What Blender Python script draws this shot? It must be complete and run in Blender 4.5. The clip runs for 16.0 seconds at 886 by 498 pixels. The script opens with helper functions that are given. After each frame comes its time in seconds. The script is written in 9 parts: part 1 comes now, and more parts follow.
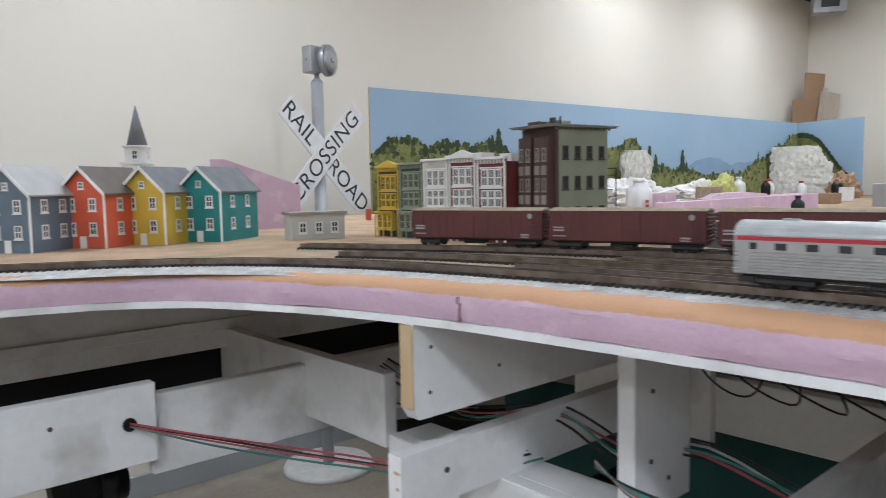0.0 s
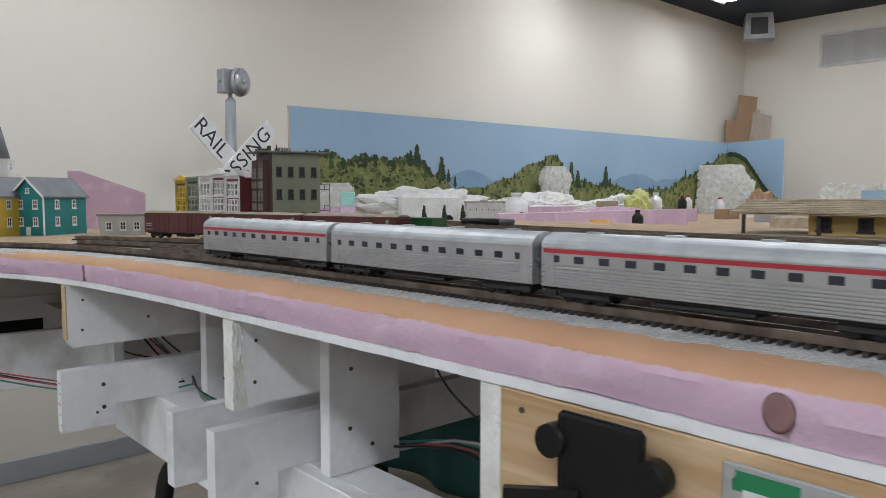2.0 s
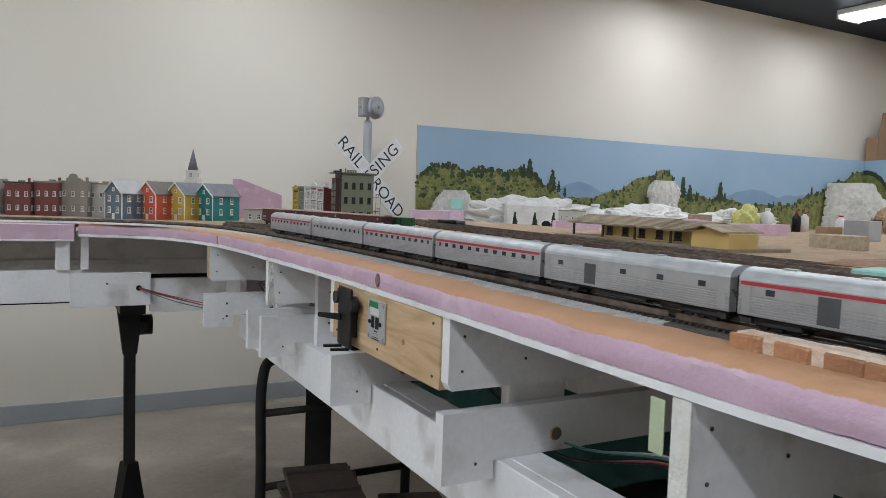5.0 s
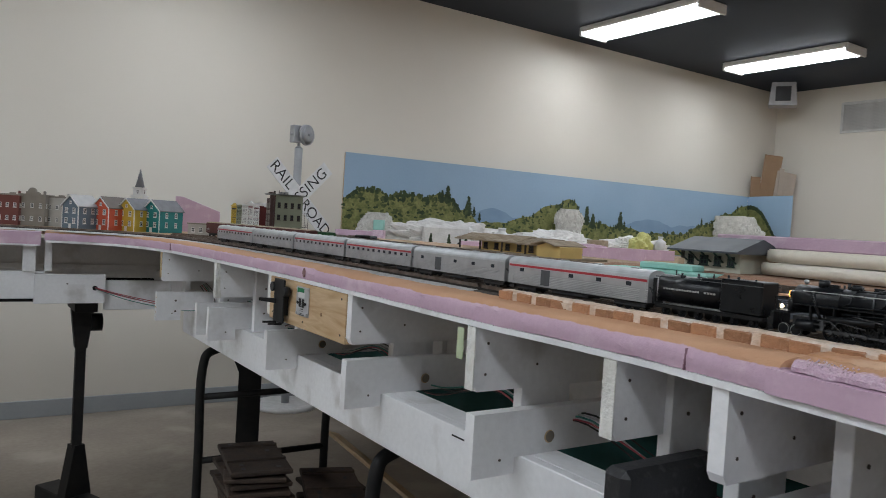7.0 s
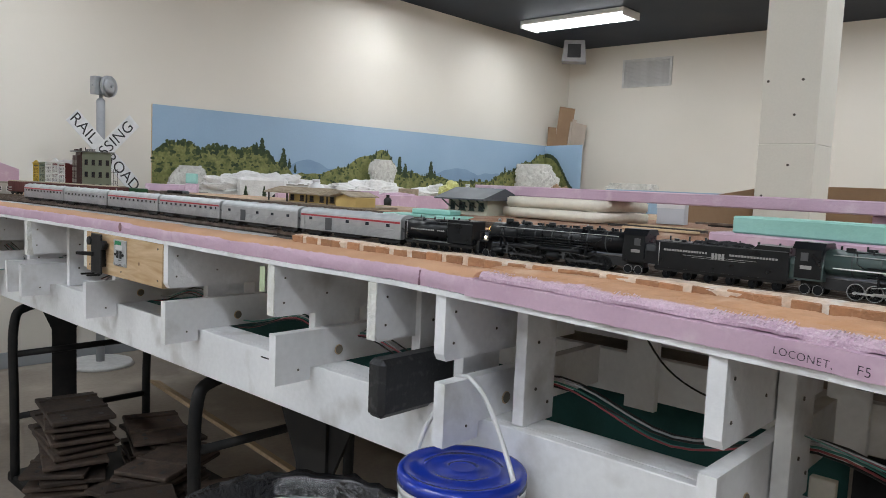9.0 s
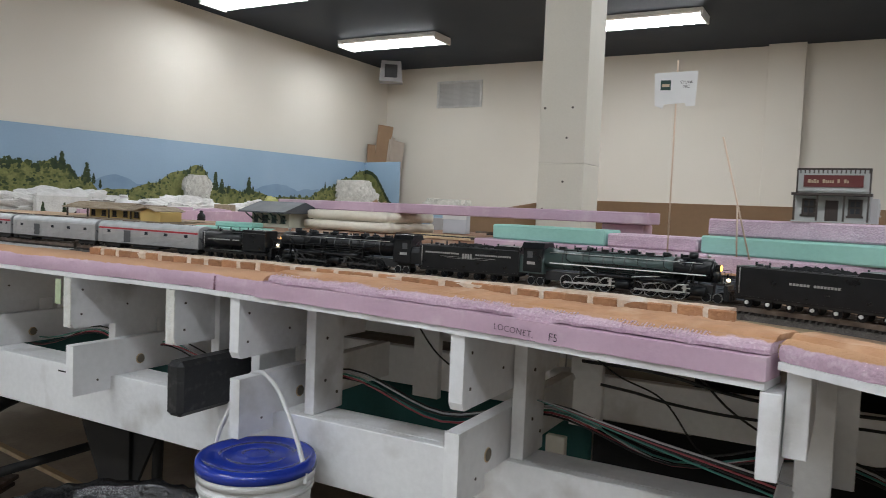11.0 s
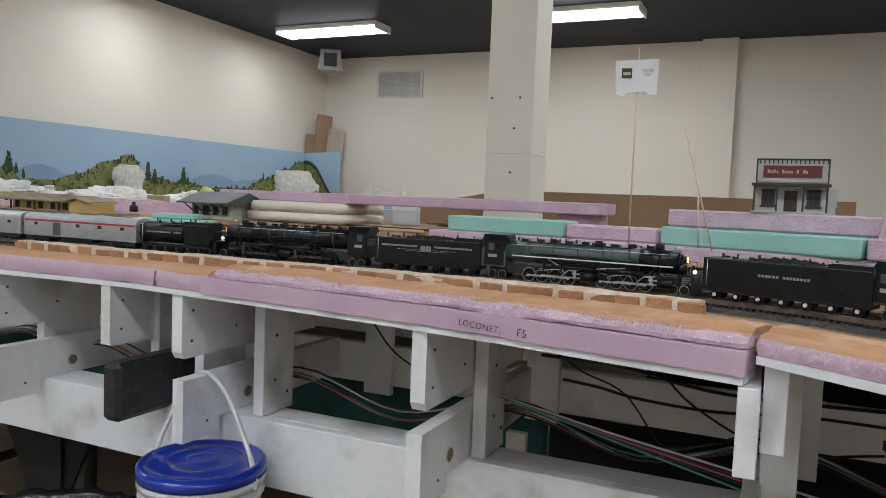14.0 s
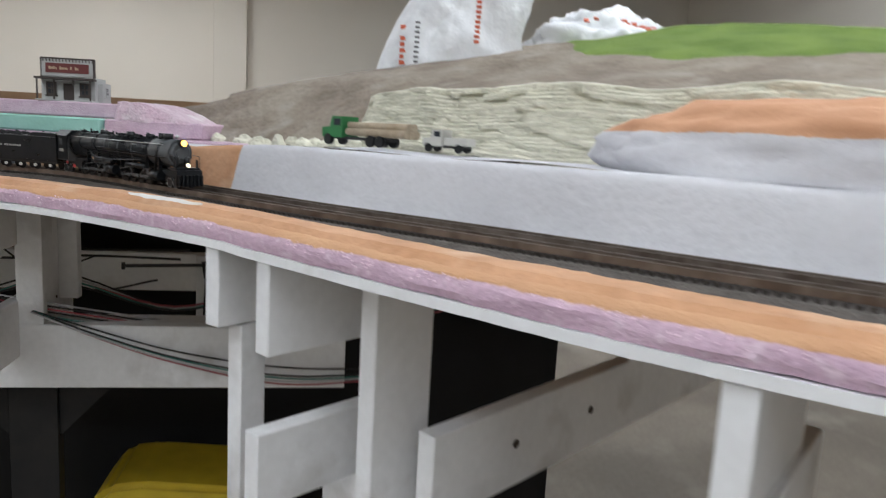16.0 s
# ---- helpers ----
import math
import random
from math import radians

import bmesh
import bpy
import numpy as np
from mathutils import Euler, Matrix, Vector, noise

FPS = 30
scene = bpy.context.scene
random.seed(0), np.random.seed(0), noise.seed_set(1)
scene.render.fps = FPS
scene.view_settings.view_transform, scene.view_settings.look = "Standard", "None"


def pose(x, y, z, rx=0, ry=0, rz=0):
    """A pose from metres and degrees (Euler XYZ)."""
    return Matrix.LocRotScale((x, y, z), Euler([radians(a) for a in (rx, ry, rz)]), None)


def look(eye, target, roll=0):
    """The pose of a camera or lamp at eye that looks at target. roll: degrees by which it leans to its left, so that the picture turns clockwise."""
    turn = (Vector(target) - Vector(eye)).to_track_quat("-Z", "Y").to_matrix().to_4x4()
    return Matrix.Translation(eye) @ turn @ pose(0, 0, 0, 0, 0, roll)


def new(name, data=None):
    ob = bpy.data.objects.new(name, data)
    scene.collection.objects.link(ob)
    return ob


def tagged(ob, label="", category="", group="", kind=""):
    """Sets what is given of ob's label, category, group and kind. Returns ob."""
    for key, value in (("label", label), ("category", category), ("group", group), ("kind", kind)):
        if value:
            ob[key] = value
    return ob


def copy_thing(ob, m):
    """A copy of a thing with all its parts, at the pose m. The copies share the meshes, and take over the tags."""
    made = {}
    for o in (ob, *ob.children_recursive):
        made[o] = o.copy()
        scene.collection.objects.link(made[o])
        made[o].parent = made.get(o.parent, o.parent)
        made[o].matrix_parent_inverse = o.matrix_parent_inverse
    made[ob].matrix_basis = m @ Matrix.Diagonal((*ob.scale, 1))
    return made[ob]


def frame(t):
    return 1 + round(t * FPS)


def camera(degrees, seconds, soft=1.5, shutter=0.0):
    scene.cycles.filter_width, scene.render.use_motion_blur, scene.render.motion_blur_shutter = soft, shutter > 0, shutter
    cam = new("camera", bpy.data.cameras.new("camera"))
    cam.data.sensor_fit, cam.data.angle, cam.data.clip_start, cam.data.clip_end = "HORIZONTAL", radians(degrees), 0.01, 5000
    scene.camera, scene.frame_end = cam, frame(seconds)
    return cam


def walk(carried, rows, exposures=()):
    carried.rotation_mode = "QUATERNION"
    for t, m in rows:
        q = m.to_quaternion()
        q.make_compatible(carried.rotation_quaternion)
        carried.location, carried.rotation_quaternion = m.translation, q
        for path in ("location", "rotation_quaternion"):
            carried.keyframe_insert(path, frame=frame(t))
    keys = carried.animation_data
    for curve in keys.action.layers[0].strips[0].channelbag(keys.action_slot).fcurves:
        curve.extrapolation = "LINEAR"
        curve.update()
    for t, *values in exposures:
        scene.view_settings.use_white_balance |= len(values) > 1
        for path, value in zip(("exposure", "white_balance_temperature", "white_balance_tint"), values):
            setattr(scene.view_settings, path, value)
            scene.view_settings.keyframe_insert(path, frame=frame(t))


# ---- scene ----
cam = camera(61.9, 16.0, soft=0.5, shutter=0.15)
EXPO = [(0.0, 0.24, 6200, 10), (1.0, 0.03, 6300, 10), (2.0, -0.06, 6300, 10), (3.0, -0.16, 6250, 10), (3.5, -0.12, 6250, 10), (4.0, 0.1, 6300, 10), (6.5, -0.44, 6300, 10), (7.0, -0.38, 6300, 10), (7.5, -0.14, 6300, 10), (8.0, 0.04, 6300, 10),
        (10.5, -0.1, 6450, 9.5), (11.5, -0.2, 6450, 9.5), (12.0, 0.0, 6500, 9), (13.0, 0.0, 6500, 9), (13.5, -0.18, 6480, 9), (14.0, -0.18, 6480, 9), (15.0, -0.1, 6600, 9), (15.5, -0.22, 6650, 9), (16.0, -0.08, 6400, 10)]
PATH = [
    (0, (-0.021, -0.005, 1.332), (1.313, 1.475, 1.161), -1.0),
    (0.5, (0.087, -0.189, 1.317), (1.52, 1.198, 1.163), -1.6),
    (1, (0.12, -0.322, 1.322), (1.499, 1.12, 1.178), -1.1),
    (1.5, (0.103, -0.469, 1.316), (1.428, 1.022, 1.182), -0.9),
    (2, (0.113, -0.639, 1.329), (1.448, 0.843, 1.187), 0.0),
    (2.5, (0.145, -0.796, 1.33), (1.309, 0.823, 1.173), 0.0),
    (3, (0.116, -0.888, 1.347), (1.155, 0.813, 1.187), -0.9),
    (3.5, (0.056, -1.013, 1.34), (1.039, 0.721, 1.185), -1.5),
    (4, (0.042, -1.163, 1.351), (1.01, 0.58, 1.19), -0.9),
    (4.2, (0.045, -1.244, 1.354), (1.019, 0.494, 1.187), 0.2),
    (6.5, (-0.099, -1.856, 1.341), (0.851, -0.097, 1.276), 3.0),
    (7, (-0.16, -1.951, 1.341), (0.957, -0.293, 1.277), 3.5),
    (7.5, (-0.216, -1.993, 1.325), (1.001, -0.409, 1.227), 2.8),
    (8, (-0.268, -2.073, 1.349), (1.111, -0.632, 1.206), 3.1),
    (8.2, (-0.268, -2.107, 1.358), (1.127, -0.683, 1.195), 3.0),
    (10.3, (-0.366, -2.297, 1.352), (1.28, -1.17, 1.224), 1.9),
    (10.5, (-0.371, -2.31, 1.353), (1.297, -1.215, 1.229), 1.9),
    (11, (-0.367, -2.339, 1.353), (1.381, -1.373, 1.239), 2.3),
    (11.5, (-0.355, -2.358, 1.354), (1.494, -1.605, 1.243), 2.8),
    (12, (-0.355, -2.369, 1.356), (1.556, -1.791, 1.233), 2.4),
    (12.5, (-0.358, -2.356, 1.356), (1.562, -1.811, 1.228), 2.0),
    (13, (-0.362, -2.339, 1.358), (1.53, -1.704, 1.232), 1.9),
    (13.5, (-0.358, -2.315, 1.358), (1.484, -1.546, 1.233), 2.2),
    (14, (-0.342, -2.297, 1.351), (1.478, -1.479, 1.22), 2.3),
    (14.5, (-0.29, -2.298, 1.362), (1.618, -1.715, 1.222), 3.1),
    (15, (-0.309, -2.387, 1.35), (1.685, -2.3, 1.218), 4.2),
    (15.3, (-0.376, -2.486, 1.347), (1.612, -2.653, 1.205), 3.8),
    (15.5, (-0.445, -2.56, 1.336), (1.537, -2.776, 1.175), 3.8),
    (15.6, (-0.488, -2.596, 1.331), (1.49, -2.835, 1.161), 4.0),
    (15.7, (-0.52, -2.635, 1.328), (1.454, -2.902, 1.149), 4.1),
    (15.8, (-0.551, -2.675, 1.321), (1.419, -2.967, 1.133), 4.2),
    (15.9, (-0.583, -2.716, 1.319), (1.381, -3.033, 1.107), 5.3),
    (16, (-0.632, -2.767, 1.333), (1.32, -3.074, 1.023), 3.1),
]
walk(cam, [(t, look(eye, target, roll)) for t, eye, target, roll in PATH], EXPO)

# ---- light ----
world = bpy.data.worlds.new("room_world")
scene.world = world
world.use_nodes = True
world.node_tree.nodes["Background"].inputs[0].default_value = (0.9, 0.95, 1.0, 1)
world.node_tree.nodes["Background"].inputs[1].default_value = 0.02

LAMP_W = 10.5
# place and share of the nominal output, tuned by area; most are unseen, added as fill
LAMP_SPOTS = [(4.5, 2.2, 0.8), (6.37, 2.1, 0.8), (6.37, -0.5, 1.25), (4.5, -0.5, 1.25), (2.4, 0.4, 1.15), (1.1, 1.9, 1.1), (-1.2, 1.9, 1), (-3.2, 1.3, 1), (-1.2, -0.8, 1.15), (-3.2, -0.8, 1.15), (-1.2, -2.6, 1.15), (-3.2, -2.8, 1.15), (0.6, -3.8, 1),
              (2.6, -3.0, 1), (5.2, -2.4, 1.15), (-1.2, -4.6, 1), (4.5, -5.2, 1)]


# ---- materials ----
def nodes_of(name):
    m = bpy.data.materials.new(name)
    m.use_nodes = True
    nt = m.node_tree
    return m, nt, nt.nodes["Principled BSDF"]


def surf(name, a, b=None, scale=8.0, rough=0.6, bump=0.0, bscale=60.0, metal=0.0, fine=0.12, spots=None, spot_scale=3.0, island=0.0, spec=0.5, stretch=(1, 1, 1)):
    """A painted, cast or cut surface: two tones in large patches, fine grain, optional stains, relief."""
    m, nt, bs = nodes_of(name)
    N, L = nt.nodes, nt.links
    b = b or tuple(v * 0.82 for v in a)
    tc = N.new("ShaderNodeTexCoord")
    mp = N.new("ShaderNodeMapping")
    mp.inputs["Scale"].default_value = stretch
    L.new(tc.outputs["Object"], mp.inputs["Vector"])
    n1 = N.new("ShaderNodeTexNoise")
    n1.inputs["Scale"].default_value, n1.inputs["Detail"].default_value = scale, 5
    L.new(mp.outputs["Vector"], n1.inputs["Vector"])
    r1 = N.new("ShaderNodeMapRange")
    r1.inputs["From Min"].default_value, r1.inputs["From Max"].default_value = 0.35, 0.65
    L.new(n1.outputs["Fac"], r1.inputs["Value"])
    mix = N.new("ShaderNodeMix")
    mix.data_type = "RGBA"
    mix.inputs["A"].default_value, mix.inputs["B"].default_value = (*a, 1), (*b, 1)
    L.new(r1.outputs["Result"], mix.inputs["Factor"])
    n2 = N.new("ShaderNodeTexNoise")
    n2.inputs["Scale"].default_value, n2.inputs["Detail"].default_value = bscale, 4
    L.new(mp.outputs["Vector"], n2.inputs["Vector"])
    r2 = N.new("ShaderNodeMapRange")
    r2.inputs["To Min"].default_value, r2.inputs["To Max"].default_value = 1 - fine, 1 + fine
    L.new(n2.outputs["Fac"], r2.inputs["Value"])
    mul = N.new("ShaderNodeMix")
    mul.data_type, mul.blend_type = "RGBA", "MULTIPLY"
    mul.inputs["Factor"].default_value = 1.0
    L.new(mix.outputs["Result"], mul.inputs["A"])
    L.new(r2.outputs["Result"], mul.inputs["B"])
    out = mul.outputs["Result"]
    if spots:
        n3 = N.new("ShaderNodeTexNoise")
        n3.inputs["Scale"].default_value, n3.inputs["Detail"].default_value = spot_scale, 6
        L.new(tc.outputs["Object"], n3.inputs["Vector"])
        r3 = N.new("ShaderNodeMapRange")
        r3.inputs["From Min"].default_value, r3.inputs["From Max"].default_value = 0.55, 0.68
        L.new(n3.outputs["Fac"], r3.inputs["Value"])
        mx = N.new("ShaderNodeMix")
        mx.data_type = "RGBA"
        mx.inputs["B"].default_value = (*spots, 1)
        L.new(out, mx.inputs["A"])
        L.new(r3.outputs["Result"], mx.inputs["Factor"])
        out = mx.outputs["Result"]
    if island:
        oi = N.new("ShaderNodeObjectInfo")
        r4 = N.new("ShaderNodeMapRange")
        r4.inputs["To Min"].default_value, r4.inputs["To Max"].default_value = 1 - island, 1 + island
        L.new(oi.outputs["Random"], r4.inputs["Value"])
        m4 = N.new("ShaderNodeMix")
        m4.data_type, m4.blend_type = "RGBA", "MULTIPLY"
        m4.inputs["Factor"].default_value = 1.0
        L.new(out, m4.inputs["A"])
        L.new(r4.outputs["Result"], m4.inputs["B"])
        out = m4.outputs["Result"]
    L.new(out, bs.inputs["Base Color"])
    rr = N.new("ShaderNodeMapRange")
    rr.inputs["To Min"].default_value, rr.inputs["To Max"].default_value = max(0.03, rough - 0.1), min(1.0, rough + 0.1)
    L.new(n1.outputs["Fac"], rr.inputs["Value"])
    L.new(rr.outputs["Result"], bs.inputs["Roughness"])
    bs.inputs["Metallic"].default_value = metal
    bs.inputs["Specular IOR Level"].default_value = spec
    if bump:
        bp = N.new("ShaderNodeBump")
        bp.inputs["Strength"].default_value, bp.inputs["Distance"].default_value = 0.6, bump
        L.new(n2.outputs["Fac"], bp.inputs["Height"])
        L.new(bp.outputs["Normal"], bs.inputs["Normal"])
    return m


def glow(name, colour, strength):
    m, nt, bs = nodes_of(name)
    bs.inputs["Base Color"].default_value = (*colour, 1)
    bs.inputs["Emission Color"].default_value = (*colour, 1)
    bs.inputs["Emission Strength"].default_value = strength
    return m


def wood(name, a, b, scale=30.0, along="X", rough=0.55):
    m, nt, bs = nodes_of(name)
    N, L = nt.nodes, nt.links
    tc, mp = N.new("ShaderNodeTexCoord"), N.new("ShaderNodeMapping")
    mp.inputs["Scale"].default_value = {"X": (0.12, 1, 1), "Y": (1, 0.12, 1), "Z": (1, 1, 0.12)}[along]
    L.new(tc.outputs["Object"], mp.inputs["Vector"])
    n = N.new("ShaderNodeTexNoise")
    n.inputs["Scale"].default_value, n.inputs["Detail"].default_value, n.inputs["Distortion"].default_value = scale, 6, 1.2
    L.new(mp.outputs["Vector"], n.inputs["Vector"])
    ramp = N.new("ShaderNodeValToRGB")
    ramp.color_ramp.elements[0].position, ramp.color_ramp.elements[1].position = 0.35, 0.68
    ramp.color_ramp.elements[0].color, ramp.color_ramp.elements[1].color = (*b, 1), (*a, 1)
    L.new(n.outputs["Fac"], ramp.inputs["Fac"])
    L.new(ramp.outputs["Color"], bs.inputs["Base Color"])
    bs.inputs["Roughness"].default_value = rough
    return m


M_WALL = surf("cream_wall_paint", (0.70, 0.66, 0.59), (0.67, 0.63, 0.56), 0.8, 0.75, 0.0006, 180, fine=0.03)
M_CEIL = surf("black_ceiling_paint", (0.021, 0.028, 0.042), (0.027, 0.035, 0.05), 1.5, 0.55, 0.0008, 90, spec=0.12)
M_FLOOR = surf("stained_concrete", (0.34, 0.295, 0.245), (0.24, 0.205, 0.17), 1.6, 0.42, 0.0006, 40, fine=0.22, spots=(0.4, 0.36, 0.31), spot_scale=2.4)
M_BASE = surf("grey_baseboard", (0.33, 0.35, 0.365), (0.3, 0.32, 0.335), 3, 0.5, fine=0.05)
M_WHITE = surf("white_painted_wood", (0.82, 0.825, 0.835), (0.74, 0.745, 0.76), 5, 0.5, 0.0012, 90, fine=0.08, spots=(0.58, 0.57, 0.56), spot_scale=9)
M_WHITEROUGH = surf("rough_white_edge", (0.78, 0.78, 0.76), (0.66, 0.65, 0.6), 30, 0.8, 0.004, 160, fine=0.14)
M_FOAM = surf("pink_foam_board", (0.58, 0.41, 0.51), (0.52, 0.36, 0.46), 9, 0.75, 0.0008, 200, fine=0.06, spots=(0.63, 0.49, 0.56), spot_scale=22)
M_FOAMCUT = surf("rough_cut_pink_foam", (0.64, 0.48, 0.57), (0.56, 0.4, 0.5), 55, 0.9, 0.003, 420, fine=0.35, spots=(0.67, 0.54, 0.6), spot_scale=260)
M_FOAMTAN = surf("pink_foam_painted_tan_above", (0.58, 0.41, 0.51), (0.53, 0.37, 0.47), 9, 0.8, 0.0015, 200, fine=0.07, spots=(0.62, 0.47, 0.55), spot_scale=22)


def painted_above(m, z, tone, tone_b):
    """Tan paint over the part of a surface above a ragged height."""
    nt = m.node_tree
    N, L = nt.nodes, nt.links
    bs = N["Principled BSDF"]
    under = bs.inputs["Base Color"].links[0].from_socket
    tc, sp = N.new("ShaderNodeTexCoord"), N.new("ShaderNodeSeparateXYZ")
    L.new(tc.outputs["Object"], sp.inputs["Vector"])
    total = sp.outputs["Z"]
    for scale, amount in ((9, 0.009), (60, 0.004), (260, 0.0018)):
        n, mul = N.new("ShaderNodeTexNoise"), N.new("ShaderNodeMath")
        n.inputs["Scale"].default_value, n.inputs["Detail"].default_value = scale, 2
        L.new(tc.outputs["Object"], n.inputs["Vector"])
        mul.operation, mul.inputs[1].default_value, mul.inputs[2].default_value = "MULTIPLY_ADD", amount, -amount / 2
        L.new(n.outputs["Fac"], mul.inputs[0])
        add = N.new("ShaderNodeMath")
        L.new(total, add.inputs[0])
        L.new(mul.outputs["Value"], add.inputs[1])
        total = add.outputs["Value"]
    edge = N.new("ShaderNodeMapRange")
    edge.inputs["From Min"].default_value, edge.inputs["From Max"].default_value = z - 0.0005, z + 0.0007
    L.new(total, edge.inputs["Value"])
    n2, tan = N.new("ShaderNodeTexNoise"), N.new("ShaderNodeMix")
    n2.inputs["Scale"].default_value, n2.inputs["Detail"].default_value = 22, 5
    L.new(tc.outputs["Object"], n2.inputs["Vector"])
    tan.data_type = "RGBA"
    tan.inputs["A"].default_value, tan.inputs["B"].default_value = (*tone, 1), (*tone_b, 1)
    L.new(n2.outputs["Fac"], tan.inputs["Factor"])
    mix = N.new("ShaderNodeMix")
    mix.data_type = "RGBA"
    L.new(edge.outputs["Result"], mix.inputs["Factor"])
    L.new(under, mix.inputs["A"])
    L.new(tan.outputs["Result"], mix.inputs["B"])
    L.new(mix.outputs["Result"], bs.inputs["Base Color"])


M_FOAMCUTTAN = surf("rough_pink_foam_under_tan_paint", (0.62, 0.46, 0.55), (0.55, 0.39, 0.49), 55, 0.9, 0.003, 420, fine=0.3, spots=(0.69, 0.56, 0.63), spot_scale=260)
M_FOAMENDTAN = surf("cut_pink_foam_under_tan_paint", (0.6, 0.43, 0.53), (0.53, 0.37, 0.47), 40, 0.9, 0.003, 300, fine=0.22, spots=(0.66, 0.52, 0.6), spot_scale=120)
painted_above(M_FOAMCUTTAN, 1.2425, (0.58, 0.34, 0.2), (0.46, 0.235, 0.12))
painted_above(M_FOAMENDTAN, 1.2418, (0.6, 0.36, 0.2), (0.48, 0.25, 0.13))
painted_above(M_FOAMTAN, 1.2322, (0.6, 0.36, 0.215), (0.48, 0.25, 0.13))
M_TEAL = surf("mint_foam_board", (0.34, 0.62, 0.55), (0.29, 0.55, 0.48), 10, 0.75, 0.001, 150, fine=0.06)
M_TAN = surf("tan_painted_plaster", (0.56, 0.31, 0.17), (0.46, 0.235, 0.115), 14, 0.75, 0.004, 90, fine=0.15, spots=(0.62, 0.42, 0.28), spot_scale=9)
M_SOIL = surf("tan_scenery_soil", (0.42, 0.29, 0.19), (0.33, 0.22, 0.14), 18, 0.9, 0.004, 260, fine=0.25, spots=(0.24, 0.23, 0.12), spot_scale=10)
M_BALLAST = surf("light_grey_ballast", (0.56, 0.555, 0.55), (0.42, 0.415, 0.41), 50, 0.9, 0.006, 420, fine=0.5)
M_BALLASTD = surf("dark_brown_ballast", (0.11, 0.095, 0.085), (0.075, 0.065, 0.058), 50, 0.9, 0.005, 420, fine=0.5)
M_TIE = surf("dark_tie", (0.05, 0.042, 0.036), (0.034, 0.028, 0.024), 60, 0.8)
M_YARD = surf("grey_tan_ballast", (0.43, 0.355, 0.27), (0.29, 0.25, 0.2), 22, 0.9, 0.004, 380, fine=0.4, spots=(0.2, 0.19, 0.09), spot_scale=14)
M_RAIL = surf("rail_steel", (0.24, 0.2, 0.17), (0.12, 0.09, 0.07), 40, 0.4, metal=0.7)
M_GREYWALL = surf("grey_corrugated_plastic", (0.085, 0.095, 0.115), (0.068, 0.076, 0.092), 4, 0.5, fine=0.08)
M_BLACK = surf("black_steel_paint", (0.01, 0.01, 0.011), (0.018, 0.017, 0.016), 20, 0.55, spec=0.25)
M_RUST = surf("rusty_brown_steel", (0.036, 0.025, 0.02), (0.07, 0.047, 0.034), 25, 0.75, 0.002, 160, fine=0.3, island=0.35)
M_PINE = wood("bare_pine", (0.64, 0.48, 0.3), (0.44, 0.28, 0.14), 46, "Y")
M_STICK = wood("pale_stick_wood", (0.62, 0.47, 0.3), (0.52, 0.38, 0.22), 60, "Z")
M_SKEWER = surf("pale_skewer_wood", (0.7, 0.53, 0.4), rough=0.6)
M_PLASTER = surf("white_plaster", (0.72, 0.71, 0.69), (0.6, 0.59, 0.57), 12, 0.85, 0.006, 90, fine=0.12)
M_CREAMBLOCK = surf("cream_foam_block", (0.82, 0.77, 0.67), (0.75, 0.69, 0.58), 6, 0.8, 0.003, 90, fine=0.08)
M_SKYPAINT = surf("blue_sky_mural_paint", (0.30, 0.42, 0.55), (0.26, 0.38, 0.51), 1.2, 0.6, fine=0.04)
M_MTN = surf("hazy_blue_mountain_paint", (0.22, 0.33, 0.46), (0.19, 0.29, 0.42), 6, 0.7, fine=0.06)
M_HILL = surf("green_hill_mural_paint", (0.235, 0.235, 0.08), (0.13, 0.145, 0.045), 16, 0.8, fine=0.5, bscale=60, spots=(0.055, 0.075, 0.025), spot_scale=22)
M_TREEM = surf("mid_green_tree_paint", (0.085, 0.105, 0.035), (0.05, 0.07, 0.024), 30, 0.85, fine=0.4, bscale=90)
M_TREEP = surf("dark_conifer_paint", (0.022, 0.04, 0.018), (0.045, 0.065, 0.026), 20, 0.85, fine=0.35, bscale=90)
M_ROCK = surf("cast_plaster_rock", (0.62, 0.61, 0.57), (0.48, 0.47, 0.43), 25, 0.9, 0.006, 160, fine=0.3)
M_BROWNBOARD = surf("brown_hardboard", (0.3, 0.19, 0.11), (0.26, 0.16, 0.09), 4, 0.7, fine=0.08)
M_LAMPBODY = surf("white_enamel", (0.8, 0.8, 0.8), (0.76, 0.76, 0.76), 6, 0.35, fine=0.03)
M_TUBE = glow("lamp_diffuser", (0.93, 0.97, 1.0), 13.5)
M_GREENCLOTH = surf("dark_green_cloth", (0.012, 0.075, 0.07), (0.009, 0.055, 0.052), 10, 0.85, 0.001, 200)
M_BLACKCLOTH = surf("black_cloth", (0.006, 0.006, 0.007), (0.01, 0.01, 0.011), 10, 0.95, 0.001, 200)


# ---- builders ----
def thing(name, label, category, at=(0, 0, 0), turn=0.0, group="", kind=""):
    ob = new(name)
    ob.empty_display_size = 0.02
    ob.matrix_basis = pose(*at, 0, 0, turn)
    return tagged(ob, label, category, group, kind)


def mesh_ob(name, bm, mat):
    me = bpy.data.meshes.new(name)
    bm.to_mesh(me)
    bm.free()
    for m in mat if isinstance(mat, (list, tuple)) else (mat,):
        me.materials.append(m)
    return new(name, me)


def part(name, bm, mat, parent, label=""):
    ob = mesh_ob(name, bm, mat)
    ob.parent = parent
    return tagged(ob, label)


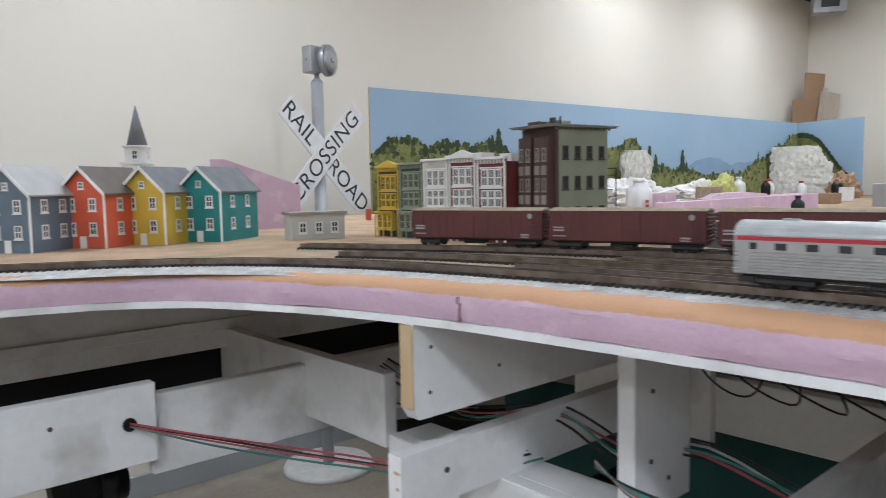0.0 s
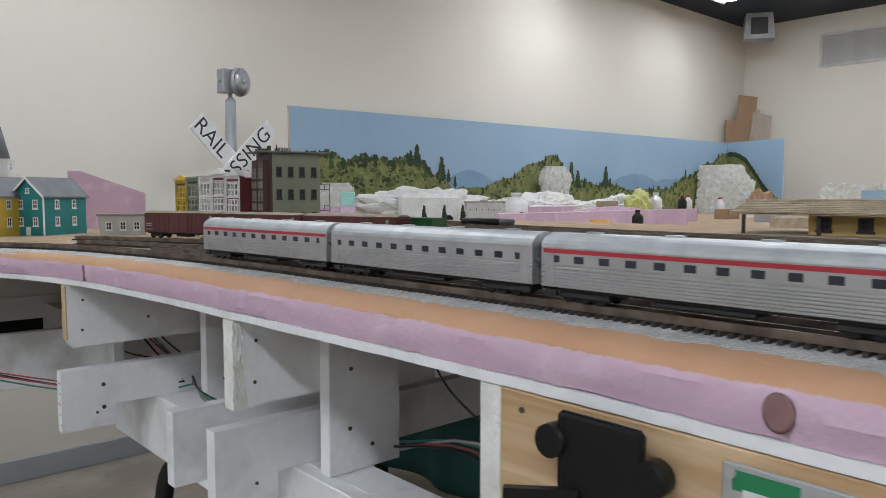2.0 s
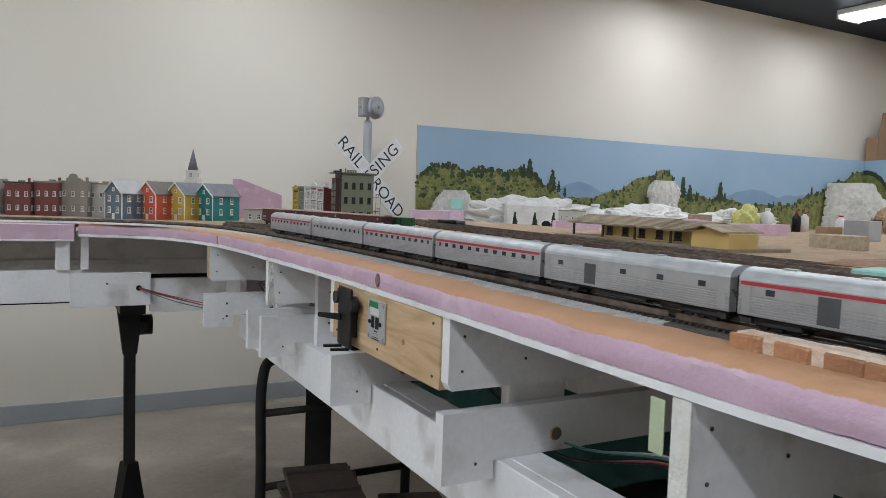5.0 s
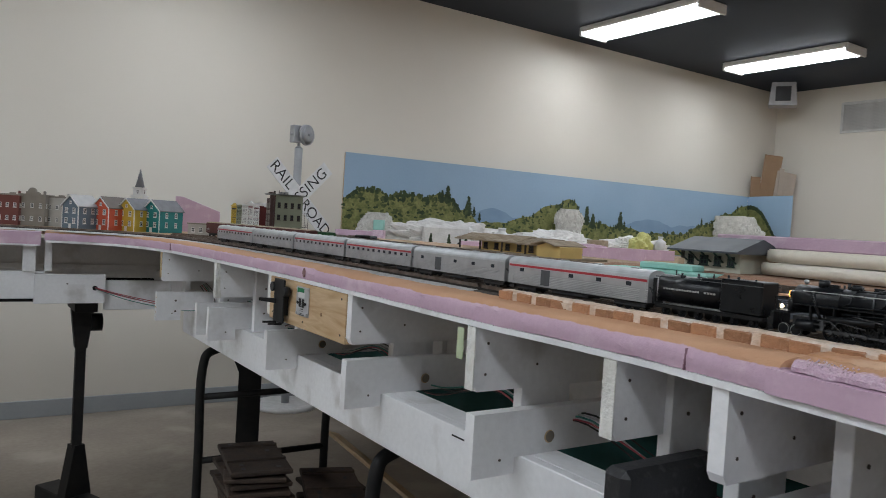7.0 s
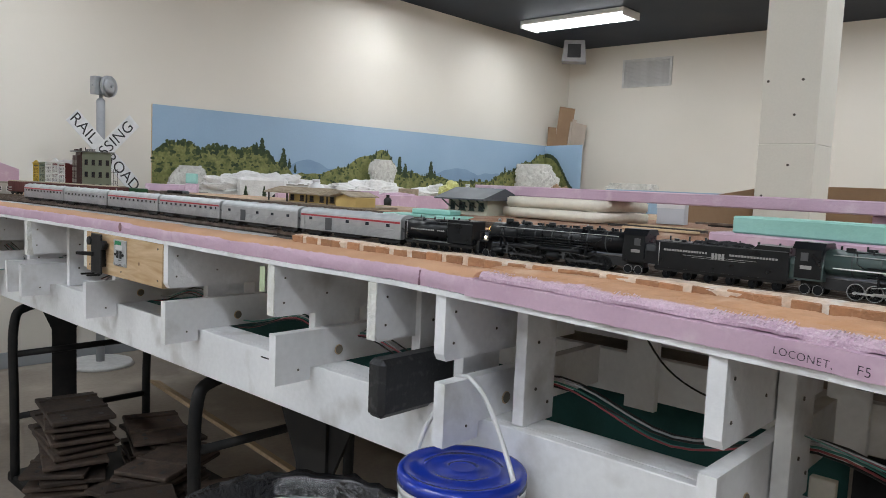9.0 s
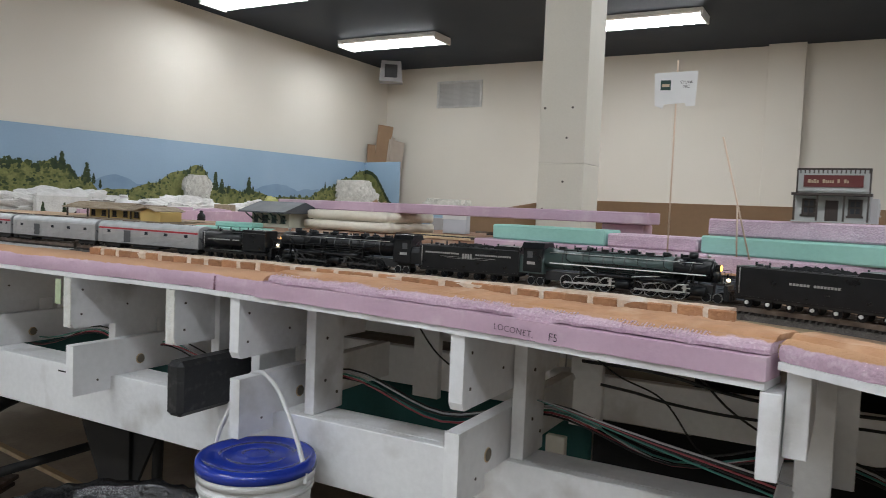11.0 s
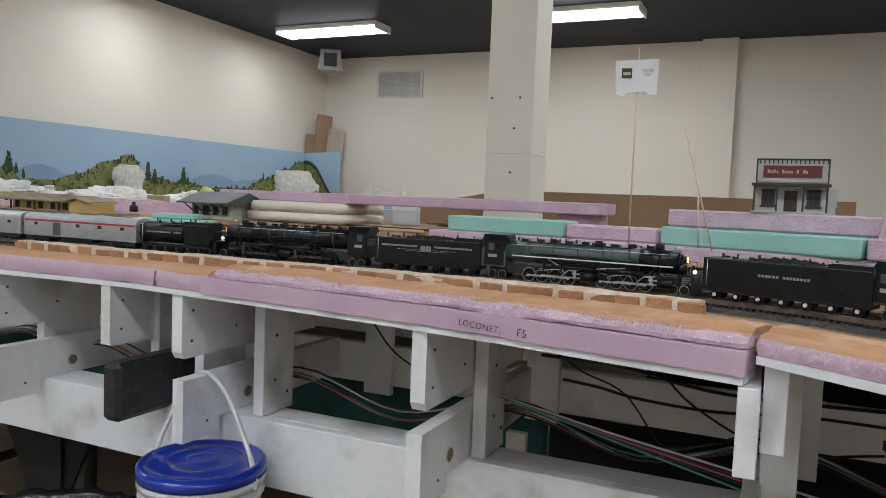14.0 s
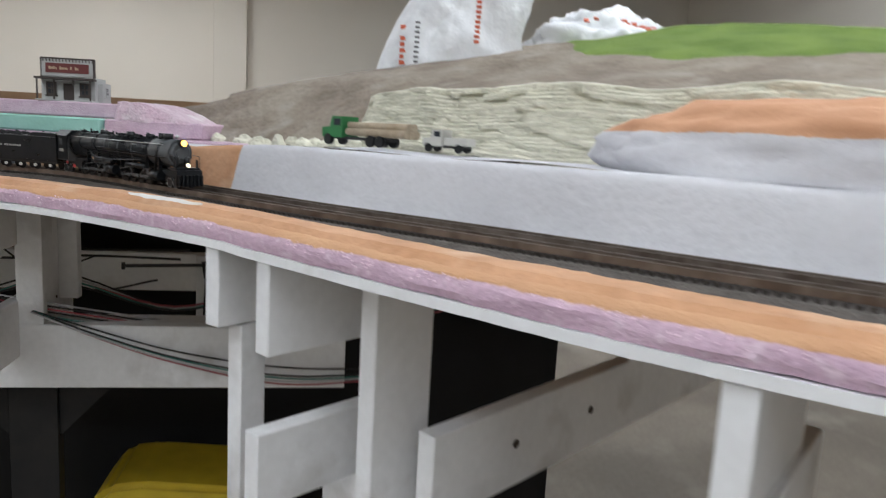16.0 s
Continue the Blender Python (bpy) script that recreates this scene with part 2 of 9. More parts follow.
def shared(name, me, parent, m):
    ob = new(name, me)
    ob.parent = parent
    ob.matrix_basis = m
    return ob


def B():
    return bmesh.new()


def box(bm, x0, x1, y0, y1, z0, z1, bevel=0.0, m=None, mi=0):
    r = bmesh.ops.create_cube(bm, size=1.0)["verts"]
    for v in r:
        v.co = Vector((x0 + (v.co.x + 0.5) * (x1 - x0), y0 + (v.co.y + 0.5) * (y1 - y0), z0 + (v.co.z + 0.5) * (z1 - z0)))
    faces = list({f for v in r for f in v.link_faces})
    for f in faces:
        f.material_index = mi
    if bevel:
        edges = list({e for v in r for e in v.link_edges})
        g = bmesh.ops.bevel(bm, geom=edges, offset=bevel, segments=1, affect="EDGES", profile=0.7)
        for f in g["faces"]:
            f.material_index = mi
        if m is not None:
            bmesh.ops.transform(bm, matrix=m, verts=list({v for f in g["faces"] for v in f.verts} | {v for v in r if v.is_valid}))
    elif m is not None:
        bmesh.ops.transform(bm, matrix=m, verts=r)
    return bm


def bx(x0, x1, y0, y1, z0, z1, bevel=0.0):
    return box(B(), x0, x1, y0, y1, z0, z1, bevel)


def cyl(bm, a, b, r, r2=None, seg=12, caps=True, mi=0):
    a, b = Vector(a), Vector(b)
    d = b - a
    q = d.to_track_quat("Z", "Y").to_matrix().to_4x4()
    g = bmesh.ops.create_cone(bm, cap_ends=caps, segments=seg, radius1=r, radius2=r if r2 is None else r2, depth=d.length,
                              matrix=Matrix.Translation((a + b) / 2) @ q)
    for f in {f for v in g["verts"] for f in v.link_faces}:
        f.material_index = mi
        f.smooth = len(f.verts) == 4
    return bm


def ball(bm, c, r, sub=2, scale=(1, 1, 1)):
    g = bmesh.ops.create_icosphere(bm, subdivisions=sub, radius=r, matrix=Matrix.Translation(c) @ Matrix.Diagonal((*scale, 1)))
    for f in {f for v in g["verts"] for f in v.link_faces}:
        f.smooth = True
    return bm


def prism(bm, outline, y0, y1, m=None):
    """An outline in x and z, pushed along y."""
    a = [bm.verts.new((x, y0, z)) for x, z in outline]
    b = [bm.verts.new((x, y1, z)) for x, z in outline]
    n = len(a)
    bm.faces.new(a)
    bm.faces.new(b[::-1])
    for i in range(n):
        bm.faces.new((a[i], b[i], b[(i + 1) % n], a[(i + 1) % n]))
    bmesh.ops.recalc_face_normals(bm, faces=bm.faces[:])
    if m is not None:
        bmesh.ops.transform(bm, matrix=m, verts=a + b)
    return bm


def slab(bm, outline, z0, z1):
    """A ground plan in x and y, from z0 to z1."""
    a = [bm.verts.new((x, y, z0)) for x, y in outline]
    b = [bm.verts.new((x, y, z1)) for x, y in outline]
    n = len(a)
    bm.faces.new(a[::-1])
    bm.faces.new(b)
    for i in range(n):
        bm.faces.new((a[i], a[(i + 1) % n], b[(i + 1) % n], b[i]))
    bmesh.ops.recalc_face_normals(bm, faces=bm.faces[:])
    return bm


def smooth_line(pts, step=0.02):
    """A curve through plan points, cut into equal steps."""
    p = [Vector(q) for q in pts]
    p = [2 * p[0] - p[1], *p, 2 * p[-1] - p[-2]]
    fine = []
    for i in range(1, len(p) - 2):
        for k in range(24):
            t = k / 24
            fine.append(0.5 * (2 * p[i] + (p[i + 1] - p[i - 1]) * t + (2 * p[i - 1] - 5 * p[i] + 4 * p[i + 1] - p[i + 2]) * t * t
                               + (3 * p[i] - p[i - 1] - 3 * p[i + 1] + p[i + 2]) * t ** 3))
    fine.append(p[-2])
    out, left = [fine[0]], step
    for a, b in zip(fine, fine[1:]):
        d = (b - a).length
        at = 0.0
        while d - at >= left:
            at += left
            out.append(a + (b - a) * (at / d))
            left = step
        left -= d - at
    return out


def side(line, i):
    d = (line[min(i + 1, len(line) - 1)] - line[max(i - 1, 0)]).normalized()
    return Vector((-d.y, d.x))


def sweep(bm, line, profile, rough=0.0, seed=0.0, close=True):
    """A cross-section (distance to the inner side, height) led along a plan line; rough shifts its points by noise."""
    rows = []
    for i, p in enumerate(line):
        n = side(line, i)
        row = []
        for k, (o, z) in enumerate(profile):
            q = p + n * o
            w = noise.noise((q.x * 14 + seed, q.y * 14, k * 3.1)) * rough * 0.8 + noise.noise((q.x * 60, q.y * 60 + seed, k * 5.3)) * rough * 0.45 + noise.noise((q.x * 210, q.y * 210 + seed, k * 7.1)) * rough * 0.4
            row.append(bm.verts.new((q.x + n.x * w, q.y + n.y * w, z + w * 0.7)))
        rows.append(row)
    n = len(profile)
    for a, b in zip(rows, rows[1:]):
        for k in range(n if close else n - 1):
            bm.faces.new((a[k], b[k], b[(k + 1) % n], a[(k + 1) % n]))
    if close:
        bm.faces.new(rows[0])
        bm.faces.new(rows[-1][::-1])
    bmesh.ops.recalc_face_normals(bm, faces=bm.faces[:])
    if rough > 0.001:
        for f in bm.faces:
            f.smooth = len(f.verts) == 4
        for e in bm.edges:
            e.smooth = e.calc_face_angle(0.0) < 0.55
    return bm


def tube(bm, pts, r, seg=8):
    pts = [Vector(p) for p in pts]
    rings = []
    for i, p in enumerate(pts):
        d = (pts[min(i + 1, len(pts) - 1)] - pts[max(i - 1, 0)]).normalized()
        u = d.orthogonal().normalized() if i == 0 else (rings[-1][1] - d * rings[-1][1].dot(d)).normalized()
        v = d.cross(u)
        rings.append(([bm.verts.new(p + (u * math.cos(a) + v * math.sin(a)) * r) for a in (2 * math.pi * k / seg for k in range(seg))], u))
    for (a, _), (b, _) in zip(rings, rings[1:]):
        for k in range(seg):
            f = bm.faces.new((a[k], a[(k + 1) % seg], b[(k + 1) % seg], b[k]))
            f.smooth = True
    bm.faces.new(rings[0][0][::-1])
    bm.faces.new(rings[-1][0])
    return bm


def arc(pts, n=10):
    """A smooth 3D line through points."""
    p = [Vector(q) for q in pts]
    p = [2 * p[0] - p[1], *p, 2 * p[-1] - p[-2]]
    out = []
    for i in range(1, len(p) - 2):
        for k in range(n):
            t = k / n
            out.append(0.5 * (2 * p[i] + (p[i + 1] - p[i - 1]) * t + (2 * p[i - 1] - 5 * p[i] + 4 * p[i + 1] - p[i + 2]) * t * t
                              + (3 * p[i] - p[i - 1] - 3 * p[i + 1] + p[i + 2]) * t ** 3))
    out.append(p[-2])
    return out


def writing(name, text, size, mat, parent, m, label="", spacing=1.0, align="CENTER", thin=0.0):
    """Letters as a mesh, lying in the plane z = 0 of the pose m."""
    cu = bpy.data.curves.new(name, "FONT")
    cu.body, cu.size, cu.align_x, cu.align_y, cu.extrude, cu.space_character = text, size, align, "CENTER", size * 0.01, spacing
    cu.offset = thin
    tmp = bpy.data.objects.new("letters_tmp", cu)
    scene.collection.objects.link(tmp)
    me = bpy.data.meshes.new_from_object(tmp.evaluated_get(bpy.context.evaluated_depsgraph_get()))
    bpy.data.objects.remove(tmp)
    me.materials.clear()
    me.materials.append(mat)
    ob = new(name, me)
    ob.parent, ob.matrix_basis = parent, m
    return tagged(ob, label)


# ---- the room ----
XE, XW, YN, YS, ZC = 7.94, -5.2, 3.19, -6.9, 3.13


def wall(name, x0, x1, y0, y1):
    tagged(mesh_ob(name, bx(x0, x1, y0, y1, 0, ZC), M_WALL), "cream painted plaster wall of the layout room", "wall", kind="structure")


wall("wall_north", XW, XE, YN, YN + 0.12)
wall("wall_east", XE, XE + 0.12, YS, YN + 0.12)
wall("wall_south", XW, XE, YS - 0.12, YS)
wall("wall_west", XW - 0.12, XW, YS - 0.12, YN + 0.12)
tagged(mesh_ob("pilaster", bx(XE - 0.1, XE, -1.83, -1.48, 0, ZC, 0.004), M_WALL), "cream painted pilaster on the wall", "wall", kind="structure")
tagged(mesh_ob("floor", bx(XW, XE, YS, YN, -0.1, 0), M_FLOOR), "stained brown-grey concrete floor", "floor", kind="structure")
tagged(mesh_ob("ceiling", bx(XW - 0.12, XE + 0.12, YS - 0.12, YN + 0.12, ZC, ZC + 0.1), M_CEIL), "black painted ceiling", "ceiling", kind="structure")
tagged(mesh_ob("baseboard", bx(XW, XE, YN - 0.014, YN, 0, 0.108, 0.003), M_BASE), "grey baseboard along the wall", "baseboard", kind="structure")
tagged(mesh_ob("baseboard_east", bx(XE - 0.014, XE, YS, YN - 0.014, 0, 0.108, 0.003), M_BASE), "grey baseboard along the wall", "baseboard", kind="structure")

# square column with screw heads and a joint
col = thing("column", "cream painted square boxed column with screw heads", "column", (2.13, -1.452, 0), kind="structure")
cb = B()
box(cb, -0.085, 0.085, -0.082, 0.082, 0, 1.5172, 0.0012)
box(cb, -0.085, 0.085, -0.082, 0.082, 1.518, ZC, 0.0012)
# cream set lighter than the wall's: stands in for light missing on the column
part("casing", cb, surf("lightened_column_cream", (0.82, 0.79, 0.71), (0.78, 0.75, 0.67), 2.0, 0.6, 0.0006, 150, fine=0.04), col)
M_SCREW = surf("dark_screw_head", (0.1, 0.085, 0.07), rough=0.5, metal=0.4)
for k, (yy, zz) in enumerate(((0.066, 1.706), (-0.034, 1.706), (-0.017, 1.604), (-0.01, 1.455), (0.06, 1.36), (0.06, 2.2), (-0.05, 2.2))):
    part("screw", cyl(B(), (-0.087, yy, zz), (-0.084, yy, zz), 0.004, seg=8), M_SCREW, col)

# strip lights
lamp0 = None
for k, (lx, ly, lp) in enumerate(LAMP_SPOTS):
    if lamp0 is None:
        lamp0 = thing("ceiling_light", "white fluorescent wrap fixture, lit, flat on the ceiling", "lamp", (lx, ly, ZC), group="ceiling lights")
        lb = prism(B(), [(-0.16, -0.002), (-0.16, -0.03), (-0.145, -0.045), (0.145, -0.045), (0.16, -0.03), (0.16, -0.002)], -0.61, 0.61)
        part("housing", lb, M_LAMPBODY, lamp0)
        part("diffuser", prism(B(), [(-0.14, -0.046), (-0.115, -0.075), (0.115, -0.075), (0.14, -0.046)], -0.595, 0.595), M_TUBE, lamp0, "glowing prismatic diffuser")
        for s in (-1, 1):
            part("end_cap", bx(-0.16, 0.16, min(s * 0.597, s * 0.62), max(s * 0.597, s * 0.62), -0.08, -0.004, 0.004), M_LAMPBODY, lamp0)
    else:
        # copies include unseen fixtures, added only to brighten walls and bench
        copy_thing(lamp0, pose(lx, ly, ZC))
    ld = bpy.data.lights.new("strip_light", "AREA")
    ld.shape, ld.size, ld.size_y, ld.energy, ld.color = "RECTANGLE", 0.24, 1.18, LAMP_W * lp, (0.93, 0.975, 1.03)
    lo = new("strip_light", ld)
    lo.matrix_basis = pose(lx, ly, ZC - 0.082)

# loudspeaker and vent high on the walls
spk = thing("speaker", "grey wall loudspeaker high in the corner below the ceiling", "speaker", (7.48, 2.84, 2.86), -58)
M_GREYP = surf("grey_plastic", (0.36, 0.36, 0.37), rough=0.5, fine=0.05)
M_DARKP = surf("dark_grille", (0.05, 0.052, 0.056), rough=0.8, bump=0.002, bscale=400)
part("cabinet", prism(B(), [(-0.145, 0.02), (0.145, 0.02), (0.12, 0.275), (-0.12, 0.275)], -0.12, 0.1), M_GREYP, spk)
part("grille", bx(-0.078, 0.078, -0.129, -0.121, 0.065, 0.225, 0.004), M_DARKP, spk, "dark square grille")
part("bracket", bx(-0.03, 0.03, 0.1, 0.42, 0.12, 0.18), M_GREYP, spk)
vent = thing("wall_vent", "white louvred ventilation grille in the wall", "vent", (XE, 2.1, 2.61))
M_VENT = surf("vent_enamel", (0.6, 0.59, 0.57), rough=0.45, fine=0.04)
vf = B()
for a in ((-0.32, -0.29, 0, 0.335), (0.29, 0.32, 0, 0.335), (-0.29, 0.29, 0, 0.025), (-0.29, 0.29, 0.31, 0.335)):
    box(vf, -0.02, 0, *a, 0.002)
part("frame", vf, M_VENT, vent)
part("backing", bx(-0.004, 0, -0.29, 0.29, 0.025, 0.31), M_VENT, vent)
vs = prism(B(), [(-0.014, 0), (-0.012, 0.002), (-0.004, 0.011), (-0.006, 0.013)], -0.29, 0.29)
vsl = part("slat", vs, M_VENT, vent)
vsl.location = (0, 0, 0.028)
for k in range(1, 18):
    shared("slat", vsl.data, vent, pose(0, 0, 0.028 + k * 0.0155))

# ---- the layout: plan lines ----
FASCIA = smooth_line([(0.12, 0.90), (0.25, 0.85), (0.34, 0.76), (0.42, 0.55), (0.452, 0.3), (0.462, 0.095), (0.476, -0.27), (0.475, -0.674), (0.468, -1.093), (0.476, -1.351), (0.467, -1.504),
                      (0.417, -1.92), (0.347, -2.28)], 0.012)
FASCIA_R = smooth_line([(0.355, -2.288), (0.22, -2.48), (0.066, -2.649), (-0.002, -2.703), (-0.18, -2.85), (-0.34, -3.0), (-0.6, -3.3), (-0.95, -3.75)], 0.012)
TRACK = smooth_line([(-1.7, 1.16), (-0.9, 1.1), (-0.3, 1.05), (0.0, 1.0), (0.2, 0.93), (0.36, 0.82), (0.455, 0.66), (0.505, 0.45), (0.535, 0.2), (0.55, -0.2), (0.555, -0.6), (0.555, -1.0), (0.56, -1.4),
                     (0.58, -1.8), (0.582, -2.05), (0.55, -2.26), (0.47, -2.42), (0.26, -2.615), (0.12, -2.74), (-0.02, -2.88), (-0.3, -3.15), (-0.7, -3.6)], 0.01)
ZT = 1.243   # top of the roadbed
RAIL = 1.2515

# table deck, its edge follows the front
deck = [tuple(p + side(FASCIA, i) * 0.03) for i, p in enumerate(FASCIA)][::4]
deck_r = [tuple(p + side(FASCIA_R, i) * 0.03) for i, p in enumerate(FASCIA_R)][::4]
deck_ob = slab(B(), [(-1.9, 1.12), (-0.3, 0.97), *deck, (0.37, -2.31), *deck_r[3:], (0.9, -4.4), (1.6, -4.4), (1.6, -2.5), (1.5, 0.9), (1.9, 1.2), (1.9, 2.05), (-1.9, 2.05)], 1.2265, 1.2385)
tagged(mesh_ob("table_deck", deck_ob, M_SOIL), "tan soil-covered deck of the model railway table", "table", kind="structure")
upper = [(0.98, 0.6), (0.9, 0.3), (0.855, 0.1), (0.825, -0.4), (0.8, -0.75), (0.79, -1.2), (0.79, -1.6), (0.79, -1.95), (0.72, -2.25), (0.62, -2.45), (0.9, -2.6), (1.55, -2.55), (1.45, 0.5), (1.3, 0.75)]
tagged(mesh_ob("upper_deck", slab(B(), upper, 1.239, 1.272), M_SOIL), "raised tan deck behind a grey retaining wall", "table", kind="structure")

tagged(mesh_ob("back_deck", slab(B(), [(1.6, -2.6), (7.9, -2.4), (7.9, 3.05), (2.3, 3.12), (2.3, 2.05), (1.9, 2.05), (1.9, 1.2), (1.5, 0.9)], 1.13, 1.17), M_SOIL), "tan back deck of the model railway table", "table", kind="structure")

# front edge: white strip, pink foam, tan slope
front = thing("layout_front", "pink foam board edge with a white strip and tan painted slope", "layout edge", kind="structure")
nL = len(FASCIA)
cut = next(i for i, p in enumerate(FASCIA) if p.y < -1.6)
part("edge_strip", sweep(B(), FASCIA, [(0.0, 1.2), (0.0, 1.2075), (0.05, 1.2075), (0.05, 1.2)], 0.0006), M_WHITE, front, "white painted board edge")
DR = smooth_line([tuple(p) for p in FASCIA[:cut:3]], 0.005)
part("foam", sweep(B(), DR, [(0.002, 1.2082), (0.0, 1.2155), (-0.0004, 1.2225), (0.0006, 1.2295), (0.0035, 1.2345), (0.009, 1.2385), (0.02, 1.2408), (0.034, 1.2412), (0.06, 1.2405), (0.06, 1.2082)], 0.0022), M_FOAMTAN, front, "hand-cut pink foam, painted tan on top")
low = smooth_line([tuple(p) for p in FASCIA[cut - 3::3]] + [tuple(FASCIA[-1])], 0.004)
RF = smooth_line([tuple(p) for p in FASCIA_R[::3]], 0.005)
part("foam", sweep(B(), low, [(-0.004, 1.2082), (-0.005, 1.2305), (0.04, 1.2305), (0.04, 1.2082)], 0.0012, 7.0), M_FOAM, front, "smooth lower pink foam layer")
part("foam", sweep(B(), low[5:], [(0.004, 1.2315), (0.003, 1.236), (0.006, 1.2405), (0.013, 1.243), (0.022, 1.2448), (0.07, 1.2445), (0.07, 1.2315)], 0.0024, 9.0), M_FOAMCUTTAN, front, "rough upper pink foam layer")
part("slope", sweep(B(), low[5:], [(0.02, 1.241), (0.024, 1.2455), (0.034, 1.2478), (0.07, 1.2475), (0.1, 1.244), (0.1, 1.238), (0.03, 1.24)], 0.0045, 14.0), M_TAN, front, "tan painted plaster slope")
front_r = thing("layout_front", "raised pink foam edge with a white strip and tan slope", "layout edge", kind="structure")
part("edge_strip", sweep(B(), FASCIA_R, [(0.0, 1.219), (0.0, 1.2265), (0.05, 1.2265), (0.05, 1.219)], 0.0006), M_WHITE, front_r, "white painted board edge")
part("foam", sweep(B(), RF, [(0.002, 1.2272), (0.0, 1.233), (0.001, 1.239), (0.004, 1.2435), (0.009, 1.2465), (0.05, 1.248), (0.05, 1.2272)], 0.0022, 21.0), M_FOAMENDTAN, front_r, "rough pink insulation foam")
part("slope", sweep(B(), RF, [(0.012, 1.2455), (0.02, 1.2515), (0.045, 1.2515), (0.07, 1.245), (0.07, 1.24), (0.02, 1.243)], 0.0017, 25.0), M_TAN, front_r, "tan painted plaster slope")
# far left wing: lower foam edge beyond the corner
FASCIA_L = smooth_line([(-1.9, 1.06), (-0.9, 1.0), (-0.25, 0.945), (0.11, 0.905)], 0.012)
front_l = thing("layout_front", "pink foam edge of the far wing with a white strip", "layout edge", kind="structure")
part("edge_strip", sweep(B(), FASCIA_L, [(-0.012, 1.187), (-0.012, 1.192), (0.04, 1.192), (0.04, 1.187)], 0.0006), M_WHITE, front_l)
part("foam", sweep(B(), FASCIA_L, [(-0.01, 1.1925), (-0.011, 1.2345), (0.05, 1.238), (0.05, 1.1925)], 0.0025, 31.0), M_FOAM, front_l)


# tracks: roadbed, ties and two rails along a plan line
def track(name, line, bed, z=ZT, width=0.021, tie_every=0.0075, skirt=0.006, label="model railway track with dark ties"):
    t = thing(name, label, "track", kind="structure")
    part("roadbed", sweep(B(), line, [(-width - skirt, z - 0.0045), (-width + 0.003, z), (width - 0.003, z), (width + 0.006, z - 0.006)], 0.0006, len(line)), bed, t)
    verts, faces = [], []
    fine = smooth_line([tuple(p) for p in line[::6]] + [tuple(line[-1])], tie_every)
    for i in range(len(fine)):
        n = side(fine, i)
        d = Vector((n.y, -n.x))
        b = len(verts)
        for zz in (z - 0.001, z + 0.0028):
            for u, w in ((-0.0145, -0.0016), (0.0145, -0.0016), (0.0145, 0.0016), (-0.0145, 0.0016)):
                q = fine[i] + n * u + d * w
                verts.append((q.x, q.y, zz))
        faces += [(b + 4, b + 5, b + 6, b + 7), (b, b + 1, b + 5, b + 4), (b + 1, b + 2, b + 6, b + 5), (b + 2, b + 3, b + 7, b + 6), (b + 3, b, b + 4, b + 7)]
    me = bpy.data.meshes.new("ties")
    me.from_pydata(verts, [], faces)
    me.materials.append(M_TIE)
    to = new("ties", me)
    to.parent = t
    tagged(to, "row of dark ties", kind="stuff")
    for s in (-1, 1):
        o = s * 0.00825
        part("rail", sweep(B(), line[::2], [(o - 0.0008, z + 0.0028), (o - 0.0008, z + 0.0085), (o + 0.0008, z + 0.0085), (o + 0.0008, z + 0.0028)]), M_RAIL, t)
    return t


def offset_line(line, o):
    return [p + side(line, i) * o for i, p in enumerate(line)]


gap = next(i for i, p in enumerate(TRACK) if p.y < -1.02 and p.x > 0.3)
track("main_track", TRACK[:gap], M_BALLAST, width=0.024, skirt=0.03, label="main track on light grey ballast")
track("main_track", TRACK[gap - 1:], M_BALLASTD, width=0.024, label="main track on dark brown ballast")
i0 = next(i for i, p in enumerate(TRACK) if p.y < 0.5 and p.x > 0.4)
i1 = next(i for i, p in enumerate(TRACK) if p.y < -2.0)
for k, (o, a, b) in enumerate(((0.052, i0, len(TRACK) - 1), (0.112, i0 - 25, i1), (0.162, i0 + 6, i1 - 8))):
    ln = [p + side(TRACK, i + a) * (o - max(0.0, (-1.2 - p.y)) * 0.05 * (k > 0)) for i, p in enumerate(TRACK[a:b])]
    if k == 0:
        cut_ = next(i for i, p in enumerate(ln) if p.y < -0.95)
        track("yard_track", ln[:cut_], M_BALLAST, z=ZT - 0.0005, width=0.027, label="second track on light grey ballast")
        track("yard_track", ln[cut_ - 1:], M_YARD, z=ZT - 0.001, width=0.019, label="second track on tan soil")
    else:
        track("yard_track", ln, M_YARD, z=ZT - 0.001, width=0.019, label="yard track on tan soil")
for ln_ in ([(0.56, 0.95), (0.677, 0.695), (0.735, 0.502), (0.779, 0.303), (0.797, 0.1), (0.782, -0.35), (0.757, -0.75), (0.748, -1.1)], [(0.72, 0.72), (0.79, 0.47), (0.838, 0.262), (0.838, 0.13)]):
    track("yard_track", smooth_line(ln_, 0.01), M_YARD, z=ZT - 0.001, width=0.019, label="storage track beside the retaining wall")
M_FLOCK = surf("olive_flock", (0.16, 0.17, 0.05), (0.3, 0.25, 0.1), 40, 0.95, 0.006, 300, fine=0.5, spots=(0.42, 0.3, 0.19), spot_scale=30)
for o, sd in ((0.083, 2.0), (0.137, 6.0)):
    fl = thing("flock_strip", "ragged olive flock and soil between the yard tracks", "model scenery", kind="structure")
    part("flock", sweep(B(), smooth_line([tuple(p + side(TRACK, i + i0) * o) for i, p in enumerate(TRACK[i0:i1])][::3], 0.006), [(-0.011, ZT - 0.005), (-0.006, ZT + 0.001), (0.0, ZT + 0.003), (0.006, ZT + 0.001), (0.011, ZT - 0.005)], 0.006, sd), M_FLOCK, fl)

